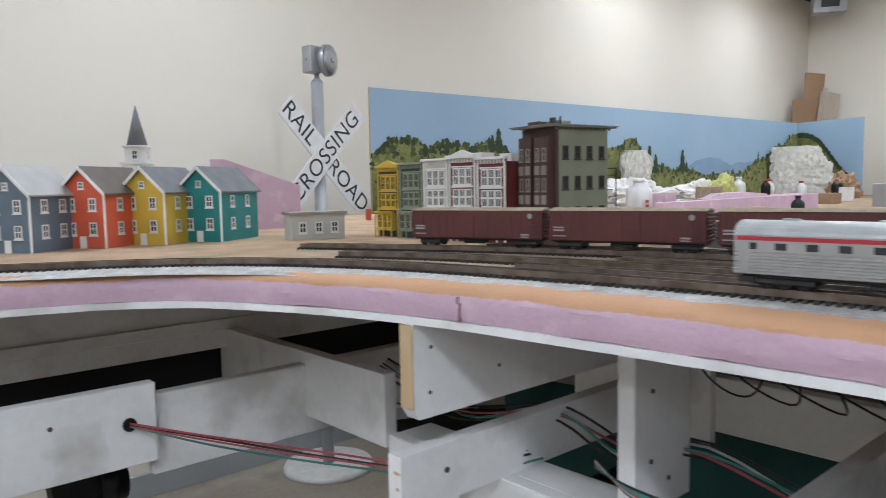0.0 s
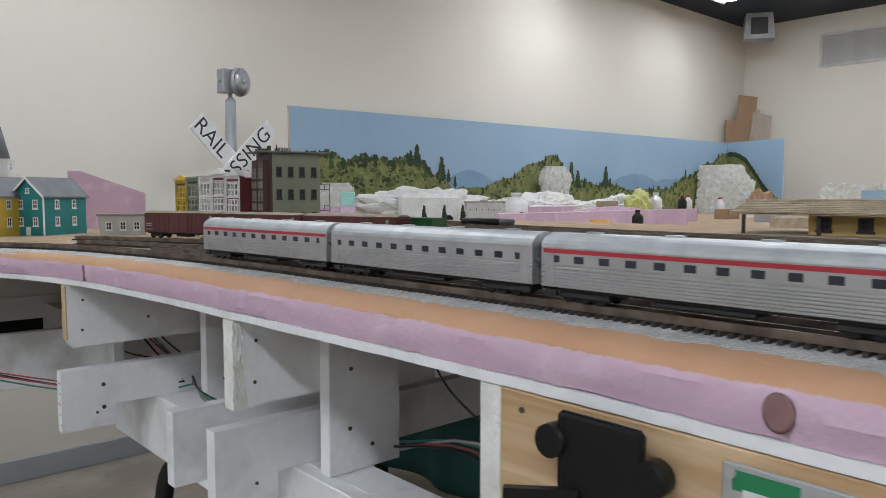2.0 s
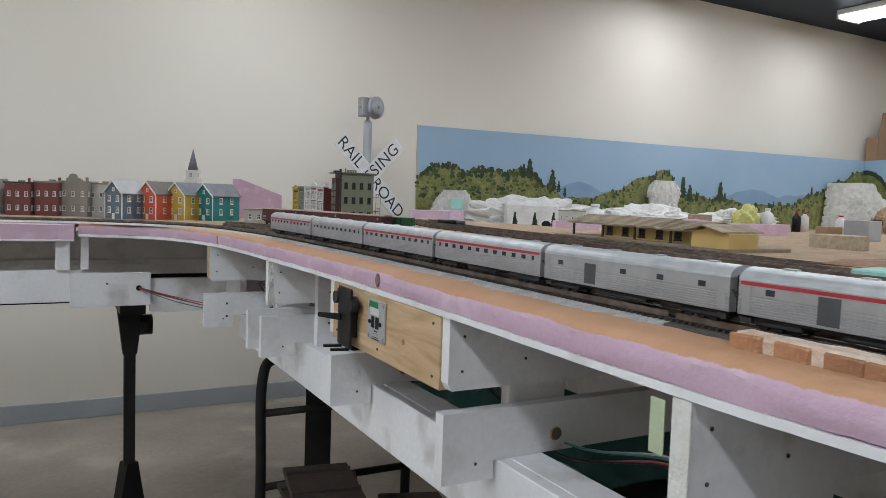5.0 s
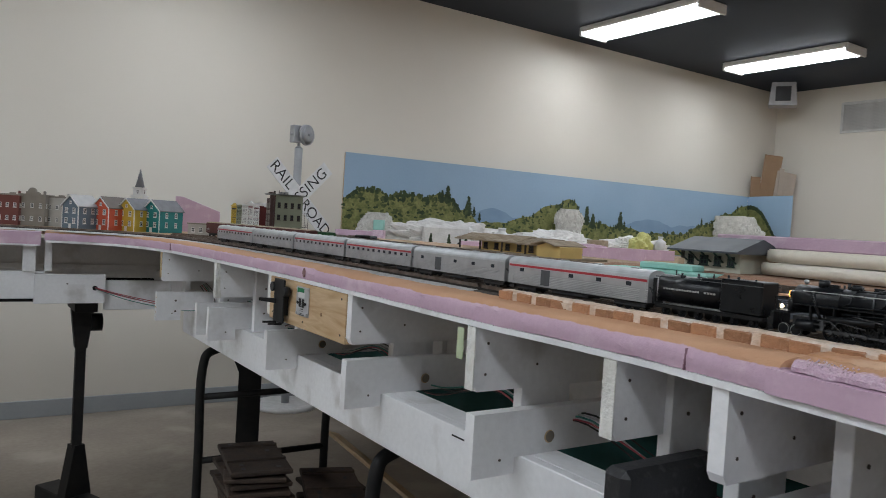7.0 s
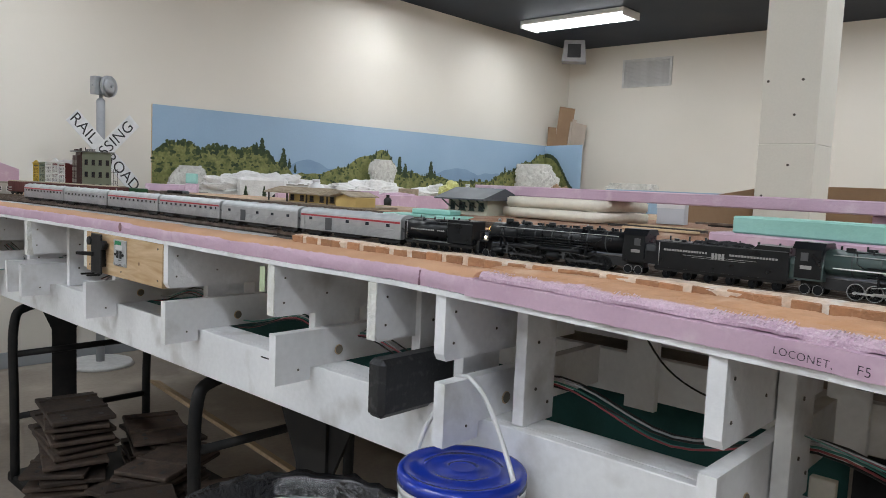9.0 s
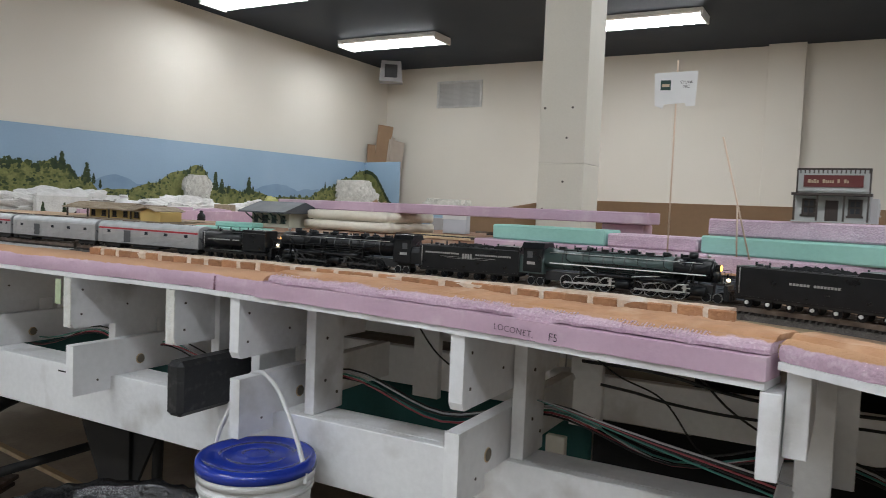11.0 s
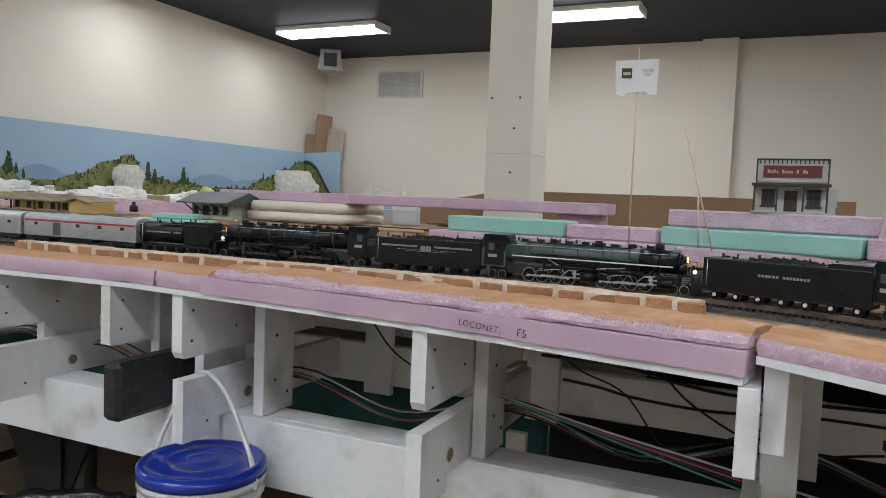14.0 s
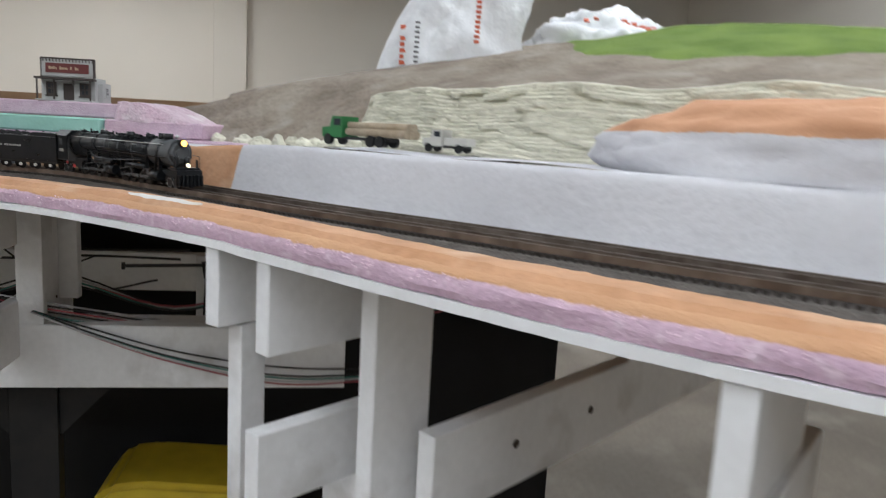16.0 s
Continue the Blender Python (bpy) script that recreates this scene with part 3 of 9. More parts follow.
# grey corrugated retaining wall in front of the upper deck
GWL = smooth_line([(0.98, 0.6), (0.9, 0.3), (0.853, 0.1), (0.823, -0.4), (0.797, -0.75), (0.786, -1.2), (0.784, -1.6), (0.786, -1.95), (0.715, -2.25)], 0.01)
gw = thing("retaining_wall", "grey corrugated plastic retaining wall beside the yard tracks", "wall", kind="structure")
prof = []
for k in range(12):
    z0 = 1.2385 + k * 0.0029
    prof += [(-0.004, z0), (-0.0025, z0 + 0.0022)]
gi = next(i for i, p in enumerate(GWL) if p.y < -1.02)
for a in range(0, gi - 3, 14):
    part("panel", sweep(B(), [GWL[a] + (GWL[a + 1] - GWL[a]) * 0.12] + GWL[a + 1:min(a + 14, gi)] + [GWL[min(a + 14, gi)] - (GWL[min(a + 14, gi)] - GWL[min(a + 14, gi) - 1]) * 0.04], [(-0.004, 1.2385), (-0.0042, 1.2735), (0.0, 1.274), (0.0, 1.2385)], 0.0005, a * 1.7), M_GREYWALL, gw, "plain grey wall panel")
part("backing", sweep(B(), GWL[:gi], [(0.0003, 1.2385), (0.0003, 1.273), (0.002, 1.273), (0.002, 1.2385)]), M_BLACK, gw)
part("panel", sweep(B(), GWL[gi:], prof + [(0.0, 1.274), (0.0, 1.2385)]), M_GREYWALL, gw, "corrugated grey wall panel")
part("cap", sweep(B(), GWL, [(-0.008, 1.2735), (-0.008, 1.276), (0.02, 1.276), (0.02, 1.2735)], 0.0005), M_TAN, gw)
for k, o in enumerate((0.035, 0.085, 0.135)):
    track("deck_track", offset_line(GWL[:200], o), M_SOIL, z=1.2745, width=0.017, label="siding on the raised deck")

# ---- white timber frame below ----
frame_t = thing("bench_frame", "white painted timber frame under the model railway", "bench frame", kind="structure")


def fascia_x(y):
    return min(FASCIA, key=lambda p: abs(p.y - y) + (p.x < 0.3)).x


STR_X = 0.556
M_HOLE = surf("shadowed_bare_wood", (0.2, 0.17, 0.13), rough=0.8)
sb = B()
box(sb, STR_X, STR_X + 0.02, -2.8, 0.75, 0.905, 1.007, 0.0015)
part("stringer", sb, M_WHITE, frame_t, "long white front stringer")
part("stringer_top", bx(STR_X + 0.0205, STR_X + 0.075, -2.62, 0.75, 0.985, 1.0065, 0.0015), M_WHITE, frame_t)
for y, rough_end in ((0.552, 0), (0.096, 1), (-0.274, 1), (-0.69, 0), (-1.093, 1), (-1.352, 1), (-1.504, 0), (-1.92, 0)):
    x0 = fascia_x(y) + 0.004
    bk = prism(B(), [(x0, 1.2), (x0, 1.115), (x0 + 0.006, 1.105), (x0 + 0.34, 1.105), (x0 + 0.34, 1.2)], y - 0.019, y)
    part("bracket", bk, M_WHITE, frame_t)
    for sx_, sz_ in ((0.02, 1.13), (0.022, 1.175), (0.118, 1.14), (0.124, 1.178)):
        part("screw", cyl(B(), (x0 + sx_, y - 0.0188, sz_), (x0 + sx_, y - 0.0198, sz_), 0.0021, seg=8), M_SCREW, frame_t)
    if rough_end:
        eb = B()
        box(eb, x0 - 0.0025, x0 - 0.0005, y - 0.0195, y + 0.0005, 1.107, 1.199, 0.0006)
        part("bracket_end", eb, M_WHITEROUGH, frame_t, "rough plastered board end")
for y, zt_, hx_ in ((0.565, 1.068, 0), (0.245, 1.07, 0), (0.14, 1.07, 0), (-0.274, 1.068, 0.616), (-0.691, 1.076, 0.651), (-1.107, 1.076, 0.61), (-1.513, 1.076, 0.607), (-1.919, 1.079, 0.499)):
    x0 = fascia_x(y) - 0.002
    part("outrigger", prism(B(), [(x0, zt_), (x0, zt_ - 0.093), (x0 + 0.0775, zt_ - 0.093), (x0 + 0.0775, 1.0072), (x0 + 0.42, 1.0072), (x0 + 0.42, zt_)], y - 0.02, y), M_WHITE, frame_t)
    if hx_:
        part("drilled_hole", cyl(B(), (hx_, y - 0.0208, 1.031), (hx_, y - 0.0201, 1.031), 0.0098, seg=20), M_STICK, frame_t, "drilled hole with a bare wood edge")
        part("hole", cyl(B(), (hx_ + 0.0012, y - 0.0214, 1.031), (hx_ + 0.0012, y - 0.0209, 1.031), 0.0085, seg=20), M_HOLE, frame_t)
    part("screw", cyl(B(), (x0 + 0.05, y - 0.0199, zt_ - 0.07), (x0 + 0.05, y - 0.0208, zt_ - 0.07), 0.0022, seg=8), M_SCREW, frame_t)
for xa, xb, y in ((0.568, 0.67, 0.382), (0.568, 0.67, 0.059), (0.568, 0.64, -0.25), (0.585, 0.68, -0.69), (0.568, 0.667, -1.1065), (0.568, 0.64, -1.382), (0.568, 0.66, -1.477), (0.568, 0.645, -1.595), (0.568, 0.641, -1.961), (0.568, 0.641, -2.33)):
    part("upright", bx(xa, xb, y, y + 0.0195, 1.0077, 1.2, 0.001), M_WHITE, frame_t)
    for dx_, zz in ((0.028, 1.06), (0.03, 1.13), (0.06, 1.035)):
        part("screw", cyl(B(), (xa + dx_, y + 0.0005, zz), (xa + dx_, y - 0.0012, zz), 0.0026, seg=8), M_SCREW, frame_t)
for y in (0.7, 0.25, -0.2, -0.62, -1.05, -1.45, -1.85, -2.25):
    part("joist", bx(0.83, 1.35, y, y + 0.02, 1.105, 1.2, 0.001), M_WHITE, frame_t)
part("inner_board", bx(1.0, 1.015, -2.1, 0.6, 1.068, 1.2, 0.001), M_WHITE, frame_t, "white board along the middle of the bench")
part("back_stringer", bx(0.95, 0.97, -2.62, 0.75, 0.976, 1.056, 0.0015), M_WHITE, frame_t)
for y in (0.5, 0.1, -0.35, -0.8, -1.25, -1.62, -1.96):
    part("back_upright", bx(0.935, 0.95, y, y + 0.06, 0.96, 1.2, 0.001), M_WHITE, frame_t)
# bare pine panel between two brackets
pp = thing("pine_panel", "bare pine board screwed under the layout front", "panel", (0.476, -0.69, 1.105))
part("board", bx(0.0, 0.018, 0.001, 0.3955, -0.003, 0.094, 0.001), M_PINE, pp)

# ---- painted backdrop on the north wall ----
BA, BB, BC = Vector((2.35, 3.185)), Vector((7.12, 2.94)), Vector((6.93, 2.311))
back = thing("mural_backdrop", "painted landscape backdrop board with blue sky and wooded hills", "backdrop")
bl = (BB - BA).length
bang = math.degrees(math.atan2(BB.y - BA.y, BB.x - BA.x))
BM = pose(BA.x, BA.y, 0, 0, 0, bang)   # u along the board, -y towards the room
cang = math.degrees(math.atan2(BC.y - BB.y, BC.x - BB.x))
CM = pose(BB.x, BB.y, 0, 0, 0, cang)
pb = part("board", bx(0, bl, 0, 0.006, 1.17, 1.856), M_SKYPAINT, back)
pb.matrix_basis = BM
pc = part("end_board", bx(0.004, 0.66, 0, 0.006, 1.17, 1.856), M_SKYPAINT, back)
pc.matrix_basis = CM
eb = part("board_edge", bx(-0.004, -0.0005, -0.002, 0.007, 1.17, 1.858), M_STICK, back, "bare wooden board edge")
eb.matrix_basis = BM


def bumps(u, spec):
    return max(h * math.exp(-abs((u - c) / w) ** 2.6) for c, w, h in spec)


def relief(name, u0, u1, top, zb, y, mat, label, m=BM, step=0.02):
    """A flat painted shape whose upper edge is a function of u."""
    bm = B()
    n = max(2, int((u1 - u0) / step))
    pts = [(u0 + (u1 - u0) * i / n) for i in range(n + 1)]
    lo = [bm.verts.new((u, y, zb)) for u in pts]
    hi = [bm.verts.new((u, y, max(zb + 0.001, top(u)))) for u in pts]
    for i in range(n):
        bm.faces.new((lo[i], lo[i + 1], hi[i + 1], hi[i]))
    ob = part(name, bm, mat, back, label)
    ob.matrix_basis = m
    return ob


def mtn(u):
    return 1.36 + bumps(u, ((1.4, 0.25, 0.15), (1.8, 0.3, 0.1), (3.3, 0.4, 0.16), (3.9, 0.5, 0.13), (0.1, 0.3, 0.12))) + 0.018 * noise.noise((u * 9, 1, 0))


HILLS = ((-0.1, 0.3, 0.2), (0.22, 0.3, 0.27), (0.55, 0.35, 0.255), (0.86, 0.24, 0.275), (1.05, 0.2, 0.16), (2.24, 0.2, 0.33), (2.1, 0.35, 0.265), (1.9, 0.42, 0.15), (2.6, 0.34, 0.13), (2.95, 0.3, 0.11),
         (4.78, 0.45, 0.43), (4.5, 0.42, 0.33), (4.25, 0.38, 0.18), (4.2, 0.42, 0.2), (3.6, 0.7, 0.075), (1.5, 0.5, 0.075))


def hill(u):
    return 1.32 + bumps(u, HILLS) + 0.012 * noise.noise((u * 14, 5, 0)) + 0.006 * noise.noise((u * 50, 7, 0))


relief("distant_mountains", 0, bl, mtn, 1.18, -0.0015, M_MTN, "hazy blue mountains")
relief("painted_hills", 0, bl, hill, 1.18, -0.003, M_HILL, "green wooded hills", step=0.012)
relief("painted_hill_end", 0.002, 0.62, lambda u: 1.30 + 0.45 * math.exp(-(max(0.0, u) / 0.42) ** 3), 1.18, -0.003, M_HILL, "green hill slope", m=CM)


def conifer(verts, faces, u, z, h, w, y, r):
    """An uneven flat conifer: a pointed crown of overlapping ragged branch clumps."""
    n = 6 if h < 0.07 else 11
    lean = r.uniform(-0.08, 0.08) * w
    for k in range(n):
        f = k / n
        half = w * (0.25 + 0.85 * (1 - f) ** 0.9) * r.uniform(0.7, 1.15) if k else w * 0.6
        for sgn in (-1, 1) if half > 0.006 else (0,):
            b = len(verts)
            cu, cz = u + lean * f + sgn * half * 0.42, z + h * (f + r.uniform(-0.02, 0.05))
            m = 7
            for q in range(m):
                a = 2 * math.pi * q / m + r.uniform(-0.3, 0.3)
                verts.append((cu + math.cos(a) * half * r.uniform(0.4, 0.68), y - 0.00003 * k, cz + math.sin(a) * h / n * r.uniform(0.7, 1.25)))
            faces.append(tuple(range(b, b + m)))
    b = len(verts)
    verts += [(u + lean - w * 0.16, y - 0.0004, z + h * 0.84), (u + lean + w * 0.16, y - 0.0004, z + h * 0.84), (u + lean, y - 0.0004, z + h * 1.03)]
    faces.append((b, b + 1, b + 2))


def leafy(verts, faces, u, z, h, w, y, r):
    """A flat broadleaf crown of three or four ragged clumps."""
    for c in range(r.randint(3, 4)):
        b, n = len(verts), 9
        cu, cz, q0 = u + r.uniform(-0.5, 0.5) * w, z + h * r.uniform(0.25, 0.75), r.uniform(0.4, 0.7)
        for k in range(n):
            a = 2 * math.pi * k / n
            q = q0 * r.uniform(0.7, 1.15)
            verts.append((cu + math.cos(a) * w * q, y - 0.00004 * c, cz + math.sin(a) * h * 0.6 * q))
        faces.append(tuple(range(b, b + n)))


def mural_trees(name, spots, mat, y, label, m=BM):
    r = random.Random(name)
    verts, faces = [], []
    for kind, u, z, h, w in spots:
        (conifer if kind else leafy)(verts, faces, u, z, h, w, y - r.uniform(0, 0.0012), r)
    me = bpy.data.meshes.new(name)
    me.from_pydata(verts, [], faces)
    me.materials.append(mat)
    ob = new(name, me)
    ob.parent, ob.matrix_basis = back, m
    tagged(ob, label, kind="stuff")


rt = random.Random(5)
spots = []
for k in range(520):          # bushes scattered down the slopes
    u = rt.uniform(0.0, bl)
    dens = hill(u) - 1.32
    if rt.random() > 0.1 + dens * 2.4:
        continue
    z = hill(u) - rt.uniform(0.02, 0.06) - rt.random() * dens * 0.75
    if 2.0 < u < 2.42 or 4.15 < u < 4.75:
        continue
    h = rt.uniform(0.014, 0.032)
    spots.append((False, u, z, h, h * rt.uniform(0.6, 1.1)))
for k in range(230):          # small firs and round trees along the crests
    u = rt.uniform(0.0, 1.12) if k < 105 else rt.uniform(1.5, 2.75) if k < 150 else rt.uniform(2.7, bl)
    con = rt.random() < 0.38
    h = rt.uniform(0.022, 0.05)
    spots.append((con, u, hill(u) - 0.018 - 0.05 * rt.random() ** 3, h, h * (0.3 if con else 0.6)))
for u, z, h in ((0.93, 1.53, 0.125), (0.88, 1.53, 0.09), (1.14, 1.44, 0.14), (1.2, 1.43, 0.075), (1.26, 1.4, 0.06), (2.46, 1.43, 0.15), (2.54, 1.4, 0.12), (2.62, 1.4, 0.075), (2.89, 1.41, 0.145), (2.95, 1.4, 0.08),
                (0.52, 1.52, 0.075), (0.6, 1.52, 0.06), (0.36, 1.5, 0.06), (0.74, 1.5, 0.07), (2.23, 1.58, 0.04), (2.34, 1.53, 0.06), (4.05, 1.5, 0.07)):
    spots.append((True, u, z, h * 1.12, h * (0.34 if h > 0.1 else 0.3)))
mural_trees("painted_trees", [q for i, q in enumerate(spots) if q[0] or i % 4 == 0], M_TREEP, -0.0047, "dark painted trees")
mural_trees("painted_bushes", [q for i, q in enumerate(spots) if not q[0] and i % 4], M_TREEM, -0.0036, "olive green painted bushes")
mural_trees("painted_trees", [(k % 3 == 0, 0.01 + k * 0.007, 1.27 + 0.45 * math.exp(-(max(0.0, 0.01 + k * 0.007) / 0.42) ** 3), 0.045, 0.017) for k in range(80)], M_TREEP, -0.0045, "dark painted trees", CM)

# cast plaster rock faces standing against the backdrop
def lump(name, label, category, at, size, mat, seed, amp=0.35, layers=0.0, turn=0.0, sub=4):
    """A rough cast lump that sits on its flat base; layers gives it ledges."""
    ob = thing(name, label, category, at, turn)
    bm = B()
    bmesh.ops.create_icosphere(bm, subdivisions=sub, radius=1.0)
    for v in bm.verts:
        d = v.co.normalized()
        k = 1 + amp * (noise.noise(d * 2.2 + Vector((seed, 0, 0))) + 0.5 * noise.noise(d * 6 + Vector((0, seed, 0))) + 0.25 * noise.noise(d * 15 + Vector((0, 0, seed))))
        p = d * k
        if layers:
            p.x *= 1 + layers * (noise.noise((p.z * 14, seed, 1)))
            p.y *= 1 + layers * (noise.noise((p.z * 14, seed, 4)))
        v.co = Vector((p.x * size[0], p.y * size[1], max(0.0, p.z + 0.15) * size[2]))
    part("casting", bm, mat, ob)
    return ob


def ledge_rock(label, at, turn, half, depth, height, n, shape, seed, skew=0.0):
    """A cast rock face in ragged ledges; shape gives the half-width at each height from 0 to 1."""
    t = thing("rock_casting", label, "rock", at, turn)
    r = random.Random(seed)
    z = 0.0
    for k in range(n):
        f = (k + 0.5) / n
        hh = height / n
        w = half * shape(f) * r.uniform(0.95, 1.03)
        off = half * r.uniform(-0.025, 0.025) - half * skew * max(0.0, f - 0.25)
        bm = B()
        m = 44
        lo, hi = [], []
        for i in range(m):
            a = 2 * math.pi * i / m
            ca, sa = math.cos(a), math.sin(a)
            px_ = off + w * abs(ca) ** 0.7 * (1 if ca > 0 else -1) * (1 + 0.16 * noise.noise((i * 0.55, k * 0.35, seed)) + 0.05 * noise.noise((i * 1.7, k * 1.1, seed)))
            py_ = depth * abs(sa) ** 0.8 * (1 if sa > 0 else -1) * (1 - 0.45 * f) * (1 + 0.4 * noise.noise((i * 0.6, k * 0.4, seed + 5)) + 0.25 * noise.noise((i * 1.7, k * 1.3, seed + 5)))
            lo.append(bm.verts.new((px_, py_, z - 0.012)))
            hi.append(bm.verts.new((px_ * 0.997, py_ * 0.97, z + hh * 0.96 + 0.5 * hh * noise.noise((i * 0.3, k * 0.5, seed + 9)))))
        for i in range(m):
            bm.faces.new((lo[i], lo[(i + 1) % m], hi[(i + 1) % m], hi[i]))
        bm.faces.new(hi)
        bm.faces.new(lo[::-1])
        part("ledge", bm, M_ROCK, t)
        z += hh
    return t


ledge_rock("pale cast plaster rock face before the painted hills", (4.5, 2.965, 1.17), -14, 0.148, 0.05, 0.385, 27, lambda f: (1.5 - f if f < 0.4 else 0.95 + 0.1 * math.sin(f * 9)) * math.sqrt(max(0.15, 1 - (max(0.0, f - 0.7) / 0.34) ** 2)), 1)
ledge_rock("broad layered plaster cliff face before the painted hills", (6.7, 2.69, 1.17), -57, 0.28, 0.045, 0.45, 30, lambda f: 1.0 - 0.45 * max(0.0, f - 0.25), 2, 0.42)
ledge_rock("grey plaster rock mound by the mural edge", (2.6, 3.08, 1.17), -4, 0.18, 0.045, 0.24, 18, lambda f: math.sqrt(max(0.1, 1 - f * f * 0.8)), 3)
lump("plaster_hill", "low white plaster hillside", "model scenery", (3.15, 2.88, 1.17), (0.62, 0.1, 0.17), M_PLASTER, 4.0, 0.42, 0.12, 0, 5)
lump("plaster_hill", "low white plaster hillside", "model scenery", (4.3, 2.86, 1.17), (0.5, 0.1, 0.14), M_PLASTER, 5.0, 0.45, 0.12, 0, 5)
lump("plaster_hill", "low white plaster mound", "model scenery", (5.2, 2.8, 1.17), (0.5, 0.1, 0.13), M_PLASTER, 6.0, 0.45, 0.12, 0, 5)
ledge_rock("long low layered plaster rock face", (6.9, 1.72, 1.17), -80, 0.34, 0.07, 0.27, 13, lambda f: 1.0 - 0.25 * f, 8, -0.3)
lump("rubble_pile", "brown rock rubble in front of the cliff", "rock", (6.5, 2.3, 1.17), (0.2, 0.1, 0.17), M_BROWNBOARD, 9.0, 0.4, 0.2)

M_PALEBOARD = surf("pale_brown_board", (0.46, 0.39, 0.33), (0.4, 0.34, 0.28), 5, 0.8, fine=0.08)
# leftover boards leaning in the corner
for k, (x, y, w, h, c, lean) in enumerate(((7.54, 3.04, 0.2, 1.2, M_BROWNBOARD, 1), (7.44, 3.08, 0.11, 0.94, M_BROWNBOARD, 1), (7.62, 2.92, 0.24, 1.02, M_PALEBOARD, 2), (7.56, 2.9, 0.06, 1.06, M_PALEBOARD, 3))):
    pl = thing("leaning_board", ("brown hardboard offcut" if c is M_BROWNBOARD else "pale board offcut") + " leaning against the corner wall", "board", (x, y, 1.17), -38, group="leaning boards")
    ob = part("panel", bx(-w / 2, w / 2, 0, 0.012, 0, h, 0.001), c, pl)
    ob.rotation_euler = (radians(-lean), radians((5, 1, 8, 7)[k]), radians(k * 7))
hb = thing("brown_board", "long brown hardboard strip standing behind the foam", "board", (2.3, -2.52, 1.17))
part("panel", bx(0, 0.006, 0, 1.04, 0, 0.228, 0.001), M_BROWNBOARD, hb)
bb2 = thing("blue_board", "low blue painted board by the far wall", "board", (5.6, 0.2, 1.17))
part("panel", bx(0, 0.006, -0.9, 1.0, 0, 0.2), M_SKYPAINT, bb2)

# ---- the little town ----
def paint(name, c, rough=0.6, **k):
    return surf(name, c, tuple(v * 0.85 for v in c), 30, rough, fine=0.08, **k)


M_TRIM = paint("white_trim", (0.75, 0.75, 0.73))
M_GLASS = surf("dark_window_glass", (0.03, 0.035, 0.045), rough=0.12, fine=0.0)
M_ROOFG = paint("grey_shingle", (0.16, 0.165, 0.18), bump=0.001, bscale=300)
M_ROOFL = paint("light_grey_shingle", (0.42, 0.42, 0.42))
M_ROOFB = paint("brown_shingle", (0.115, 0.09, 0.075))
M_TEALP = paint("teal_siding", (0.012, 0.2, 0.2))
M_YELP = paint("yellow_siding", (0.58, 0.4, 0.045))
M_REDP = paint("orange_red_siding", (0.6, 0.1, 0.045))
M_BLUEP = paint("slate_blue_siding", (0.12, 0.165, 0.21))
M_BRICK = paint("dark_red_brick", (0.17, 0.05, 0.04))
M_DKRED = paint("maroon_paint", (0.13, 0.022, 0.022))
M_SIGNRED = paint("signboard_red", (0.14, 0.026, 0.024))
M_STONE = paint("brown_grey_stone", (0.27, 0.245, 0.21))
M_PALE = paint("pale_grey_stucco", (0.5, 0.49, 0.45))
M_SAGE = paint("sage_green_siding", (0.27, 0.295, 0.215))
M_UMBER = paint("dark_umber_paint", (0.042, 0.03, 0.025))
M_DKGREEN = paint("dark_green_paint", (0.02, 0.055, 0.045))

def span_(a, b, n):
    return [a + (b - a) * k / (n - 1) for k in range(n)]


WIN = {}


def window(parent, m, w=0.008, h=0.013, trim=M_TRIM):
    """A sash window: a frame with a pane under it, in the plane y = 0, facing -y."""
    key = (round(w, 4), round(h, 4), trim.name)
    if key not in WIN:
        f = B()
        t = w * 0.16
        for a in ((-w / 2, -w / 2 + t, 0, h), (w / 2 - t, w / 2, 0, h), (-w / 2 + t, w / 2 - t, 0, t), (-w / 2 + t, w / 2 - t, h - t, h), (-w / 2 + t, w / 2 - t, h / 2 - t * 0.35, h / 2 + t * 0.35), (-t * 0.3, t * 0.3, t, h - t)):
            box(f, a[0], a[1], -0.0012, 0, a[2], a[3])
        box(f, -w * 0.6, w * 0.6, -0.002, 0, -t, 0)
        me = bpy.data.meshes.new("window_frame")
        f.to_mesh(me)
        f.free()
        me.materials.append(trim)
        g = bx(-w / 2 + t * 0.5, w / 2 - t * 0.5, -0.0005, 0, t * 0.5, h - t * 0.5)
        mg = bpy.data.meshes.new("pane")
        g.to_mesh(mg)
        g.free()
        mg.materials.append(M_GLASS)
        WIN[key] = (me, mg)
    fr = shared("window", WIN[key][0], parent, m)
    shared("pane", WIN[key][1], fr, Matrix.Identity(4))
    return fr


